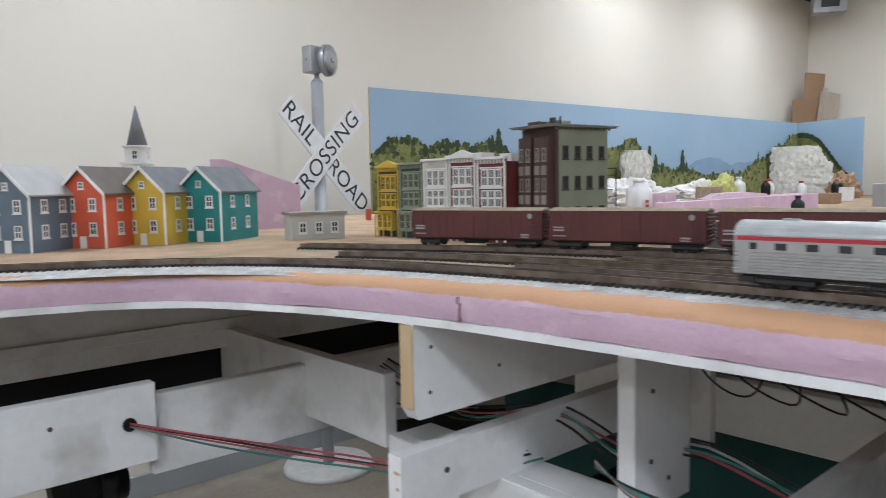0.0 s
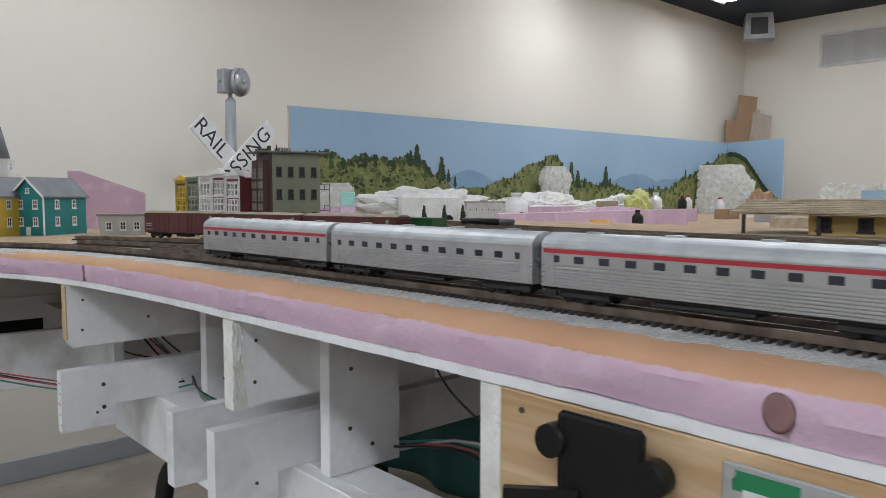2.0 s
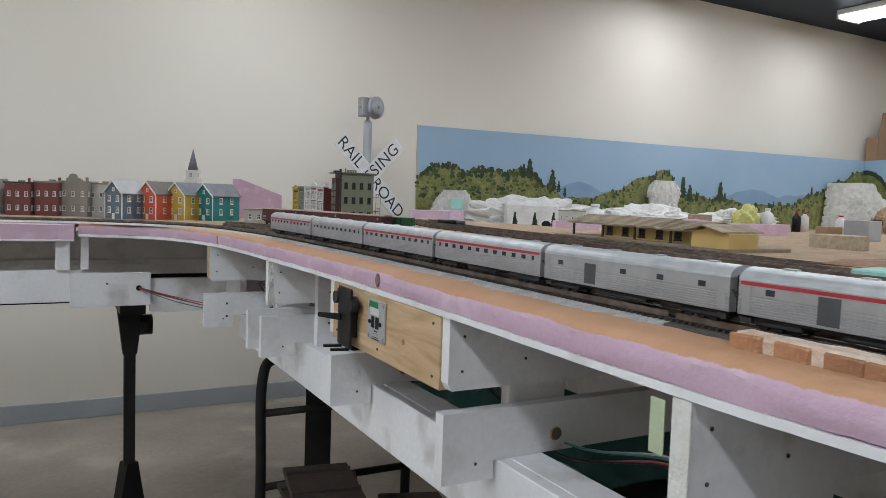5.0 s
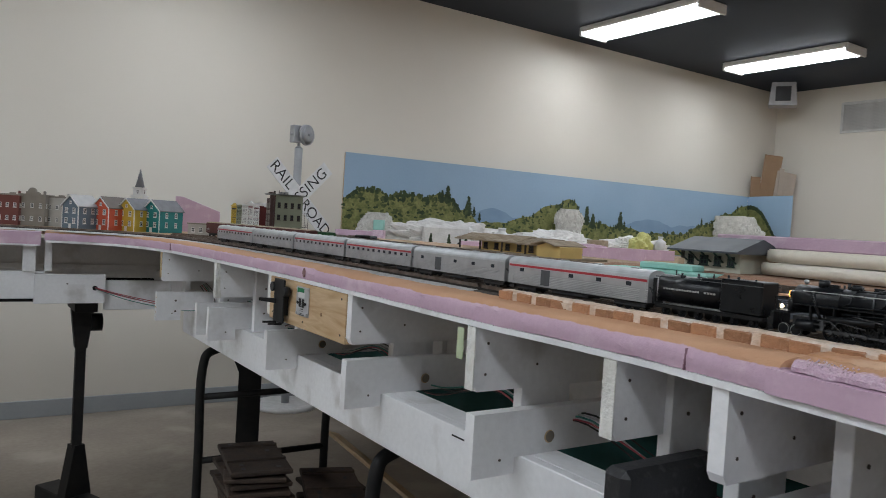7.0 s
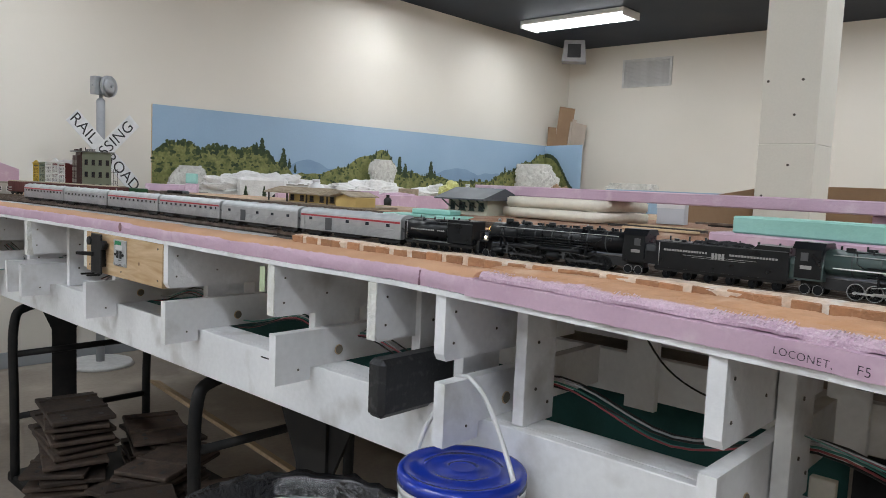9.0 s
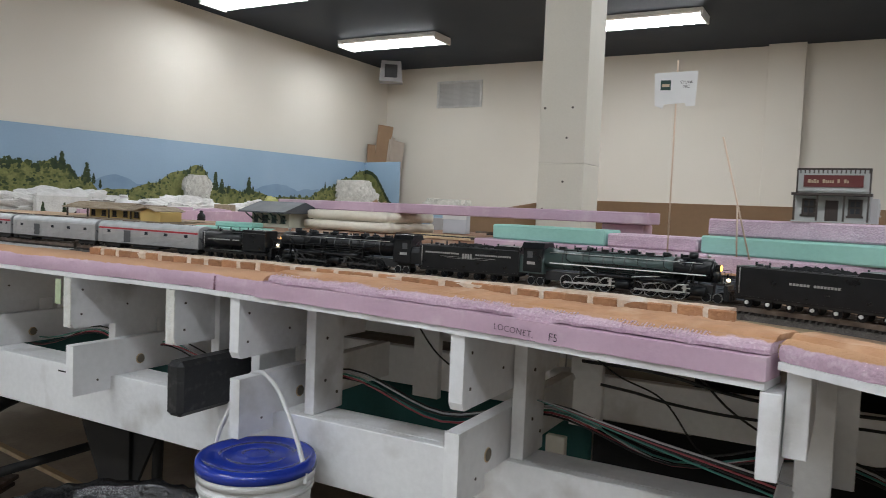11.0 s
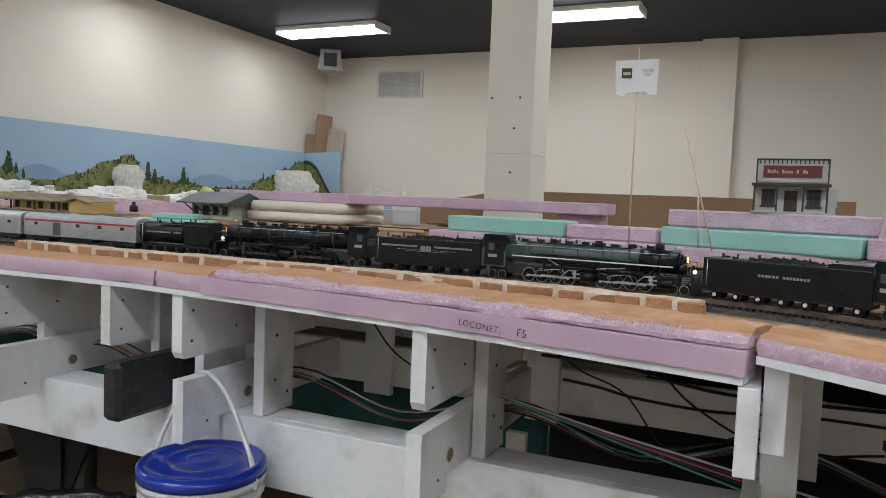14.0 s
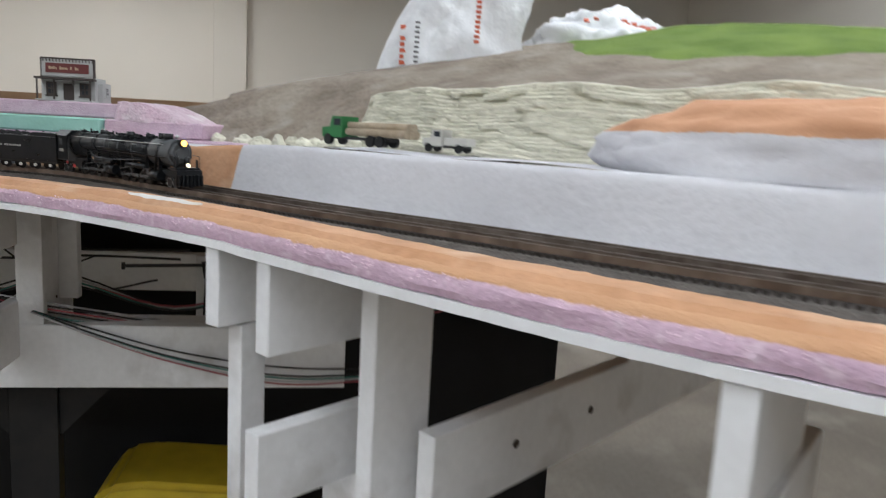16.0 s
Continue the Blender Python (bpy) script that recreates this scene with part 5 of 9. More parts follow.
for k, (x, y, a_, l_, c_) in enumerate(((1.26, -1.56, -84, 0.2, M_TIE), (1.29, -1.55, -88, 0.22, M_STICK), (1.24, -1.54, -80, 0.17, M_RAIL), (1.32, -1.58, -86, 0.16, M_WPL), (0.945, -1.5, -96, 0.2, M_TIE), (0.965, -1.53, -99, 0.16, M_STICK), (0.925, -1.54, -94, 0.15, M_STICK))):
    sx_ = thing("strip_stick", ("dark wooden" if c_ is M_TIE else "pale thin") + " strip lying loose on the soil", "stick", (x, y, 1.289 + 0.002 * (k % 3)), a_, group="loose strips")
    part("strip", bx(0, l_, -0.003, 0.003, 0, 0.0045 - 0.0006 * (k % 2), 0.0006), c_, sx_)
tf = thing("foam_pad", "mint foam offcut lying flat near the station", "foam board", (0.87, -1.1, 1.2765), -80)
part("foam", bx(-0.1, 0.1, -0.03, 0.04, 0, 0.011, 0.002), M_TEAL, tf)
tf2 = thing("foam_pad", "small mint foam offcut on a larger one", "foam board", (0.89, -1.1, 1.288), -80)
part("foam", bx(-0.045, 0.055, -0.02, 0.025, 0, 0.011, 0.002), M_TEAL, tf2)


def plank(name, label, a, b, z0, z1, depth, mat):
    """A foam strip whose front lower edge runs from a to b in plan."""
    a, b = Vector(a), Vector(b)
    t = thing(name, label, "foam board", (a.x, a.y, z0), math.degrees(math.atan2(b.y - a.y, b.x - a.x)))
    part("foam", bx(0, (b - a).length, 0, depth, 0, z1 - z0, 0.0025), mat, t)
    return t


plank("foam_strip", "rough pink foam strip under the others", (0.83, -1.74), (0.79, -2.0), 1.2725, 1.2995, 0.09, M_FOAM)
plank("foam_strip", "rough pink foam strip under the others", (0.79, -2.003), (0.655, -2.46), 1.2725, 1.2995, 0.1, M_FOAMCUT)
plank("foam_strip", "mint foam strip on pink foam", (0.84, -1.772), (0.80, -1.99), 1.3, 1.326, 0.06, M_TEAL)
plank("foam_strip", "pink foam strip between mint strips", (0.8, -1.995), (0.78, -2.138), 1.3, 1.3215, 0.07, M_FOAMCUT)
plank("foam_strip", "mint foam strip on pink foam", (0.779, -2.142), (0.665, -2.39), 1.3, 1.3262, 0.09, M_TEAL)
plank("foam_strip", "pink foam slab carrying the storefront", (0.79, -2.15), (0.70, -2.432), 1.327, 1.352, 0.12, M_FOAMCUT)
ws = thing("model_store", "white model storefront with a dark red sign and porch", "model building", (0.764, -2.312, 1.3525), -94)
M_STORE = paint("white_clapboard", (0.47, 0.48, 0.47))
part("porch_deck", bx(-0.047, 0.047, -0.02, 0.052, 0, 0.002), M_STORE, ws)
part("wall", bx(-0.045, 0.045, -0.0, 0.05, 0.0022, 0.042), M_STORE, ws)
part("false_front", bx(-0.043, 0.043, -0.002, 0.003, 0.0422, 0.071), M_STORE, ws)
part("porch_roof", prism(B(), [(-0.048, 0.036), (-0.048, 0.0395), (0.048, 0.0395), (0.048, 0.036)], -0.022, -0.0005), M_UMBER, ws, "dark flat porch roof")
fr_ = B()
for a in ((-0.045, -0.043, 0.04, 0.0725), (0.043, 0.045, 0.04, 0.0725), (-0.045, 0.045, 0.0712, 0.0735)):
    box(fr_, a[0], a[1], -0.003, 0.004, a[2], a[3])
for k in range(16):
    box(fr_, -0.041 + k * 0.0055, -0.0395 + k * 0.0055, -0.0032, -0.002, 0.0665, 0.0712)
part("trim", fr_, M_UMBER, ws)
part("signboard", bx(-0.036, 0.036, -0.0036, -0.0022, 0.048, 0.064), M_SIGNRED, ws, "dark red signboard with gold bars")
M_GOLD = surf("gold_lettering", (0.52, 0.4, 0.27), rough=0.4, fine=0.0)
for k, (x, w) in enumerate(((-0.0305, 0.0035), (-0.0262, 0.0018), (-0.0238, 0.0014), (-0.0217, 0.0014), (-0.0193, 0.002), (-0.0125, 0.0026), (-0.0092, 0.002), (-0.0064, 0.0017), (-0.0038, 0.002), (-0.001, 0.002), (0.0052, 0.0028), (0.0132, 0.0028), (0.0168, 0.002))):
    part("sign_bar", bx(x, x + w, -0.0041, -0.0037, 0.0535, 0.0585 if k in (0, 2, 3, 5, 10, 11) else 0.057), M_GOLD, ws)
for x in (-0.044, -0.016, 0.016, 0.044):
    part("post", bx(x - 0.0012, x + 0.0012, -0.0205, -0.0185, 0.0021, 0.037), M_UMBER, ws)
window(ws, pose(-0.028, -0.0001, 0.01), 0.017, 0.022, M_UMBER)
window(ws, pose(0.028, -0.0001, 0.01), 0.017, 0.022, M_UMBER)
part("door", bx(-0.008, 0.008, -0.0008, 0, 0.0022, 0.03), M_UMBER, ws)
part("annex", bx(0.0452, 0.054, 0.01, 0.05, 0.0, 0.034), M_STORE, ws)
window(ws, pose(0.0545, 0.03, 0.012, 0, 0, 90), 0.012, 0.016, M_STORE)

cd = thing("station_card", "white notched card with a small logo on a wooden skewer", "sign", (0.722, -2.107, 1.3), -80)
M_CARD = surf("white_card", (0.72, 0.72, 0.72), rough=0.6, fine=0.03)
part("skewer", cyl(B(), (0, 0.0015, 0.0), (0.0, 0.0015, 0.275), 0.0011, seg=8), M_SKEWER, cd, "thin wooden skewer")
part("card", prism(B(), [(-0.029, 0.21), (-0.018, 0.206), (-0.016, 0.212), (0.012, 0.214), (0.014, 0.209), (0.026, 0.21), (0.028, 0.259), (-0.031, 0.256)], -0.0015, -0.0005), M_CARD, cd)
part("logo", bx(-0.022, -0.008, -0.0021, -0.0016, 0.232, 0.246), M_DKGREEN, cd, "dark green square badge")
part("logo_bar", bx(-0.02, -0.01, -0.0026, -0.0022, 0.2365, 0.2405), M_GOLD, cd)
writing("letters", "SYLVA\nNC", 0.006, M_INK, cd, pose(0.013, -0.0017, 0.24, 90, 0, 0))
for (a, b) in (((0.703, -2.177, 1.463), (0.682, -2.222, 1.2995)), ((0.735, -2.196, 1.375), (0.728, -2.2, 1.2995))):
    sk = thing("skewer", "wooden skewer stuck into the foam", "stick")
    part("stick", cyl(B(), b, a, 0.0012, seg=8), M_SKEWER, sk)
plank("foam_strip", "rough pink foam slab at the foot of the hill", (0.667, -2.397), (0.628, -2.56), 1.3, 1.3262, 0.1, M_FOAMCUT)
plank("foam_strip", "rough pink foam strip under the slab at the hill foot", (0.652, -2.462), (0.58, -2.64), 1.272, 1.2992, 0.1, M_FOAMCUT)
wd = thing("plaster_patch", "white plaster smeared down over the pink foam slab", "model scenery", (0.722, -2.496, 1.3265), -14)
wb = B()
bmesh.ops.create_grid(wb, x_segments=40, y_segments=40, size=0.075)
for v in wb.verts:
    x, y = v.co.x, v.co.y
    d = max(0.0, 1 - (x / 0.075) ** 6 - (y / 0.075) ** 6)
    q = max(0.0, min(1.0, (y + 0.075) / 0.11))
    v.co.z = (0.002 + 0.03 * q * q * (3 - 2 * q)) * min(1.0, d * 6) + (0.0022 * noise.noise((x * 60, y * 60, 2)) + 0.0016 * noise.noise((x * 170, y * 170, 5))) * min(1.0, d * 3) - 0.003
    v.co.x += 0.012 * noise.noise((y * 30, 4, 1))
for f in wb.faces:
    f.smooth = True
part("plaster", wb, surf("plastered_pink_foam", (0.66, 0.53, 0.59), (0.56, 0.4, 0.47), 34, 0.9, 0.006, 240, fine=0.3, spots=(0.8, 0.76, 0.76), spot_scale=16), wd)

# bench clutter on the far deck
def bottle(at, r, h, mat, cap, label):
    t = thing("bottle", label, "bottle", at)
    b = B()
    prof = [(0.0, 0), (r, 0), (r, h * 0.66), (r * 0.85, h * 0.76), (r * 0.4, h * 0.85), (r * 0.4, h * 0.9), (0, h * 0.9)]
    n = 20
    rings = [[b.verts.new((q * math.cos(2 * math.pi * k / n), q * math.sin(2 * math.pi * k / n), z)) for k in range(n)] for q, z in prof[1:-1]]
    for p, q in zip(rings, rings[1:]):
        for k in range(n):
            b.faces.new((p[k], p[(k + 1) % n], q[(k + 1) % n], q[k])).smooth = True
    b.faces.new(rings[0][::-1])
    b.faces.new(rings[-1])
    part("body", b, mat, t)
    part("cap", cyl(B(), (0, 0, h * 0.9), (0, 0, h), r * 0.45, seg=16), cap, t)
    return t


M_YPLASTIC = paint("yellow_green_plastic", (0.5, 0.5, 0.17), 0.35)
M_REDPL = paint("red_plastic", (0.42, 0.03, 0.03), 0.35)
M_BPL = paint("black_plastic", (0.009, 0.009, 0.0095), 0.45, spec=0.3)
M_ORANGE = paint("orange_plastic", (0.6, 0.27, 0.03), 0.4)
jug = bottle((2.89, 1.89, 1.17), 0.058, 0.178, M_WPL, M_WPL, "white plastic jug with red and blue marks")
for k, z in enumerate((0.03, 0.05, 0.07)):
    part("mark", bx(-0.04, -0.015, -0.0595, -0.0585, z, z + 0.012), M_REDPL, jug)
bottle((2.92, 1.2, 1.17), 0.025, 0.1, M_BPL, M_BPL, "small black plastic bottle on the deck")
bottle((5.37, 2.64, 1.17), 0.048, 0.19, M_WPL, M_WPL, "white plastic spray bottle on the deck")
bottle((5.62, 2.55, 1.17), 0.036, 0.17, M_BPL, M_REDPL, "dark bottle with a red cap")
bottle((5.8, 2.6, 1.17), 0.034, 0.17, M_WPL, M_REDPL, "white bottle with a red cap")
bottle((6.15, 2.5, 1.17), 0.042, 0.15, M_WPL, M_REDPL, "white jar with a red lid")
bottle((6.35, 2.3, 1.17), 0.045, 0.16, M_BPL, M_REDPL, "dark jar with a red lid")
tbx = thing("plastic_tub", "small orange plastic tub on the deck", "tub", (2.75, 1.28, 1.17))
part("tub", cyl(B(), (0, 0, 0), (0, 0, 0.06), 0.035, 0.042, seg=20), M_ORANGE, tbx)
yb = thing("plastic_bag", "yellow-green plastic bag bundle", "bag", (5.08, 2.62, 1.17))
lump_b = B()
bmesh.ops.create_icosphere(lump_b, subdivisions=5, radius=0.13)
for v in lump_b.verts:
    v.co = Vector((v.co.x, v.co.y * 0.6, max(0, v.co.z + 0.08) * 0.95)) * (1 + 0.22 * noise.noise(v.co * 14) + 0.14 * abs(noise.noise(v.co * 34)))
part("bag", lump_b, M_YPLASTIC, yb)
for k, (x, y, l, z1, c) in enumerate(((2.2, 1.35, 1.6, 1.262, M_FOAM), (3.2, 1.75, 1.4, 1.25, M_FOAM), (3.3, 2.2, 0.5, 1.27, M_FOAM))):
    fp = thing("foam_board", "pink foam panel standing on edge on the far deck", "foam board", (x, y, 1.17), 4, group="pink foam panels")
    part("foam", bx(0, l, 0, 0.03, 0, z1 - 1.17, 0.002), c, fp)
wbl = block((3.02, 2.24, 1.17), -35, 0.2, 0.1, 0.125, M_PALE, "low pale grey model factory", 2, 6, 0.02)
wbx = thing("plaster_mass", "white plaster tunnel block with a dark opening", "model scenery", (2.95, 2.6, 1.17), -38)
part("block", bx(-0.2, 0.17, 0, 0.16, 0, 0.172, 0.022), M_PLASTER, wbx)
part("opening", prism(B(), [(0.06, 0.0), (0.12, 0.0), (0.12, 0.035), (0.105, 0.05), (0.075, 0.05), (0.06, 0.035)], -0.0012, 0.0005), M_BPL, wbx)
fb1 = thing("foam_block", "pink foam blocks under a small mint box", "foam block", (2.3, 2.6, 1.17), -38)
part("foam", bx(-0.26, 0.0, 0, 0.1, 0, 0.1, 0.003), M_FOAM, fb1)
part("foam", bx(0.003, 0.085, -0.01, 0.08, 0, 0.11, 0.003), M_FOAMCUT, fb1)
tb1 = thing("mint_box", "small mint foam box on pink foam", "foam block", (2.3, 2.6, 1.281), -38)
part("foam", bx(0.006, 0.08, 0, 0.06, 0, 0.07, 0.004), M_TEAL, tb1)
for k, (x, y, w, h, a) in enumerate(((3.35, 1.75, 0.5, 0.07, -20), (3.5, 1.72, 0.32, 0.035, -12), (3.1, 1.5, 0.36, 0.06, 8))):
    fo = thing("foam_offcut", "jagged pink foam offcut heaped on the far deck", "foam block", (x, y, 1.17 if k != 1 else 1.2405), a - 30)
    part("foam", prism(B(), [(-w / 2, 0), (w / 2, 0), (w * 0.42, h * 0.7), (w * 0.1, h), (-w * 0.3, h * 0.8)], 0, 0.12), M_FOAMCUT, fo)
lt = thing("marker_pen", "black marker pen lying on the raised deck", "pen", (1.0, 0.24, 1.2812), -76)
part("barrel", cyl(B(), (-0.045, 0, 0.0055), (0.03, 0, 0.0055), 0.0055, seg=14), M_BPL, lt)
part("cap", cyl(B(), (0.0302, 0, 0.0055), (0.055, 0, 0.0055), 0.006, 0.0045, seg=14), M_STROOF, lt)
for k in range(3):
    tr_ = thing("model_conifer", "tiny dark green model conifer", "model tree", (2.5 + 0.18 * k, 2.15 + 0.05 * k, 1.17))
    part("trunk", cyl(B(), (0, 0, 0), (0, 0, 0.03), 0.004, seg=8), M_SHAKE2, tr_)
    cr_ = B()
    for q in range(5):
        cyl(cr_, (0, 0, 0.018 + q * 0.017), (0, 0, 0.045 + q * 0.017), 0.026 - q * 0.0045, 0.003, seg=11)
    for v in cr_.verts:
        v.co += Vector((noise.noise(v.co * 150), noise.noise(v.co * 170 + Vector((5, 0, 0))), noise.noise(v.co * 160))) * 0.006
    part("crown", cr_, M_TREEP, tr_)
for k, (x, y, s, c) in enumerate(((5.1, 1.9, 0.16, M_BROWNBOARD), (5.7, 2.0, 0.14, M_WPL), (4.1, 2.2, 0.2, M_SHAKE), (3.6, 1.9, 0.15, M_REDPL), (6.3, 1.6, 0.2, M_BROWNBOARD), (4.7, 1.4, 0.18, M_GREYP), (3.4, 0.7, 0.22, M_SHAKE), (4.4, 0.3, 0.2, M_GREYP))):
    cbx = thing("small_box", ("brown card box" if c is M_BROWNBOARD else "small storage box") + " on the far deck", "box", (x, y, 1.17), 17 * k, group="boxes on the deck")
    part("carton", bx(-s / 2, s / 2, -s / 3, s / 3, 0, 0.07 + 0.03 * (k % 3), 0.003), c, cbx)

# ---- rolling stock ----
M_LOCO = surf("satin_black_engine_paint", (0.006, 0.0068, 0.0082), (0.009, 0.0102, 0.012), 60, 0.3, fine=0.15, bscale=300, spec=0.3)
M_SMOKE = surf("graphite_smokebox", (0.075, 0.08, 0.085), (0.055, 0.06, 0.065), 60, 0.45, fine=0.1)
M_GREYBOIL = surf("grey_green_boiler", (0.062, 0.095, 0.09), (0.05, 0.078, 0.074), 50, 0.35, fine=0.1)
M_FIREBOX = surf("dull_grey_firebox", (0.055, 0.056, 0.058), rough=0.6)
M_STEEL = surf("bright_rod_steel", (0.55, 0.55, 0.54), rough=0.35, metal=0.6)
M_TYRE = surf("pale_tyre_rim", (0.5, 0.5, 0.49), rough=0.4, metal=0.3)
M_DOTS = surf("white_axle_cap_paint", (0.78, 0.78, 0.76), rough=0.45, fine=0.03)
M_SILVER = surf("silver_car_paint", (0.48, 0.49, 0.5), (0.4, 0.41, 0.42), 40, 0.32, metal=0.55, fine=0.06)
M_SILVERROOF = surf("pale_silver_roof", (0.5, 0.52, 0.53), (0.4, 0.42, 0.43), 40, 0.42, metal=0.3, fine=0.12)
M_STRIPE = surf("red_stripe_paint", (0.42, 0.03, 0.045), rough=0.4, fine=0.04)
M_UNDER = surf("dark_underframe", (0.02, 0.02, 0.021), rough=0.6)
M_BOX = surf("boxcar_red_paint", (0.105, 0.028, 0.026), (0.085, 0.022, 0.021), 30, 0.6, fine=0.12)
M_HOPPER = surf("dark_green_hopper_paint", (0.018, 0.095, 0.03), rough=0.45)
M_BAR = surf("pale_lettering", (0.33, 0.33, 0.32), rough=0.5, fine=0.0)
M_LIT = glow("lit_headlight", (1.0, 0.5, 0.1), 4.5)
M_LITW = glow("lit_marker", (1.0, 0.84, 0.58), 2.6)
M_RED = surf("red_detail", (0.4, 0.03, 0.03), rough=0.4)

# running length along the main track
RUN = [0.0]
for a, b in zip(TRACK, TRACK[1:]):
    RUN.append(RUN[-1] + (b - a).length)


def on_track(s, line=TRACK, run=RUN):
    i = max(0, min(len(line) - 2, next((k for k in range(len(run) - 1) if run[k + 1] >= s), len(line) - 2)))
    f = (s - run[i]) / (run[i + 1] - run[i])
    return line[i] + (line[i + 1] - line[i]) * f


def seat_vehicle(s, half):
    """The pose of a vehicle whose two pivots stand on the track; +x is forward."""
    a, b = on_track(s - half), on_track(s + half)
    m = (a + b) / 2
    return (m.x, m.y, RAIL), math.degrees(math.atan2(b.y - a.y, b.x - a.x))


S_PILOT = RUN[min(range(len(TRACK)), key=lambda i: (TRACK[i] - Vector((0.45, -2.44))).length)] + 0.245


def wheel_mesh(r, tyre, spokes=0):
    b = B()
    n = 20
    if not spokes:
        cyl(b, (0, -0.0014, 0), (0, 0.0014, 0), r, seg=18, mi=0)
    else:
        for k in range(spokes):
            a = 2 * math.pi * k / spokes
            prism(b, [(-r * 0.06, 0), (r * 0.06, 0), (r * 0.045, r * 0.86), (-r * 0.045, r * 0.86)], -0.0007, 0.0007, pose(0, 0, 0, 0, math.degrees(a), 0))
        cyl(b, (0, -0.0016, 0), (0, 0.0014, 0), r * 0.26, seg=12, mi=0)
        prism(b, [(-r * 0.5, -r * 0.55), (r * 0.5, -r * 0.55), (r * 0.34, -r * 0.84), (-r * 0.34, -r * 0.84)], -0.0011, 0.0011)
        for y0, y1 in ((-0.0014, 0.0014),):
            ra, rb = r * 0.84, r
            ring = [[b.verts.new((q * math.cos(2 * math.pi * k / n), y, q * math.sin(2 * math.pi * k / n))) for k in range(n)] for q, y in ((ra, y0), (rb, y0), (rb, y1), (ra, y1))]
            for g in range(4):
                for k in range(n):
                    b.faces.new((ring[g][k], ring[g][(k + 1) % n], ring[(g + 1) % 4][(k + 1) % n], ring[(g + 1) % 4][k]))
    ra, rb = r * 0.89, r * 0.97
    va = [b.verts.new((ra * math.cos(2 * math.pi * k / n), -0.0016, ra * math.sin(2 * math.pi * k / n))) for k in range(n)]
    vb = [b.verts.new((rb * math.cos(2 * math.pi * k / n), -0.0016, rb * math.sin(2 * math.pi * k / n))) for k in range(n)]
    for k in range(n):
        b.faces.new((va[k], va[(k + 1) % n], vb[(k + 1) % n], vb[k])).material_index = 1
    me = bpy.data.meshes.new("wheel")
    b.to_mesh(me)
    b.free()
    me.materials.append(M_LOCO)
    me.materials.append(tyre)
    return me


W_BIG, W_SMALL, W_GREY, W_CAR = wheel_mesh(0.0098, M_LOCO, 14), wheel_mesh(0.0058, M_TYRE), wheel_mesh(0.0092, M_TYRE, 14), wheel_mesh(0.0052, M_LOCO)


def wheels(t, xs, me, r, y=0.0095):
    for x in xs:
        for s in (-1, 1):
            shared("wheel", me, t, pose(x, s * y, r) @ Matrix.Diagonal((1, s * -1 if s > 0 else 1, 1, 1)))


def rods(t, xs, z, mat, y=0.0125):
    for s in (-1, 1):
        b = B()
        box(b, xs[0], xs[-1], min(s * y, s * (y + 0.001)), max(s * y, s * (y + 0.001)), z - 0.001, z + 0.001)
        box(b, xs[1], xs[-1] + 0.022, min(s * (y + 0.0012), s * (y + 0.0022)), max(s * (y + 0.0012), s * (y + 0.0022)), z + 0.0005, z + 0.0022)
        for x in xs:
            cyl(b, (x, s * y, z), (x, s * (y + 0.003), z), 0.0018, seg=8)
        part("side_rod", b, mat, t)


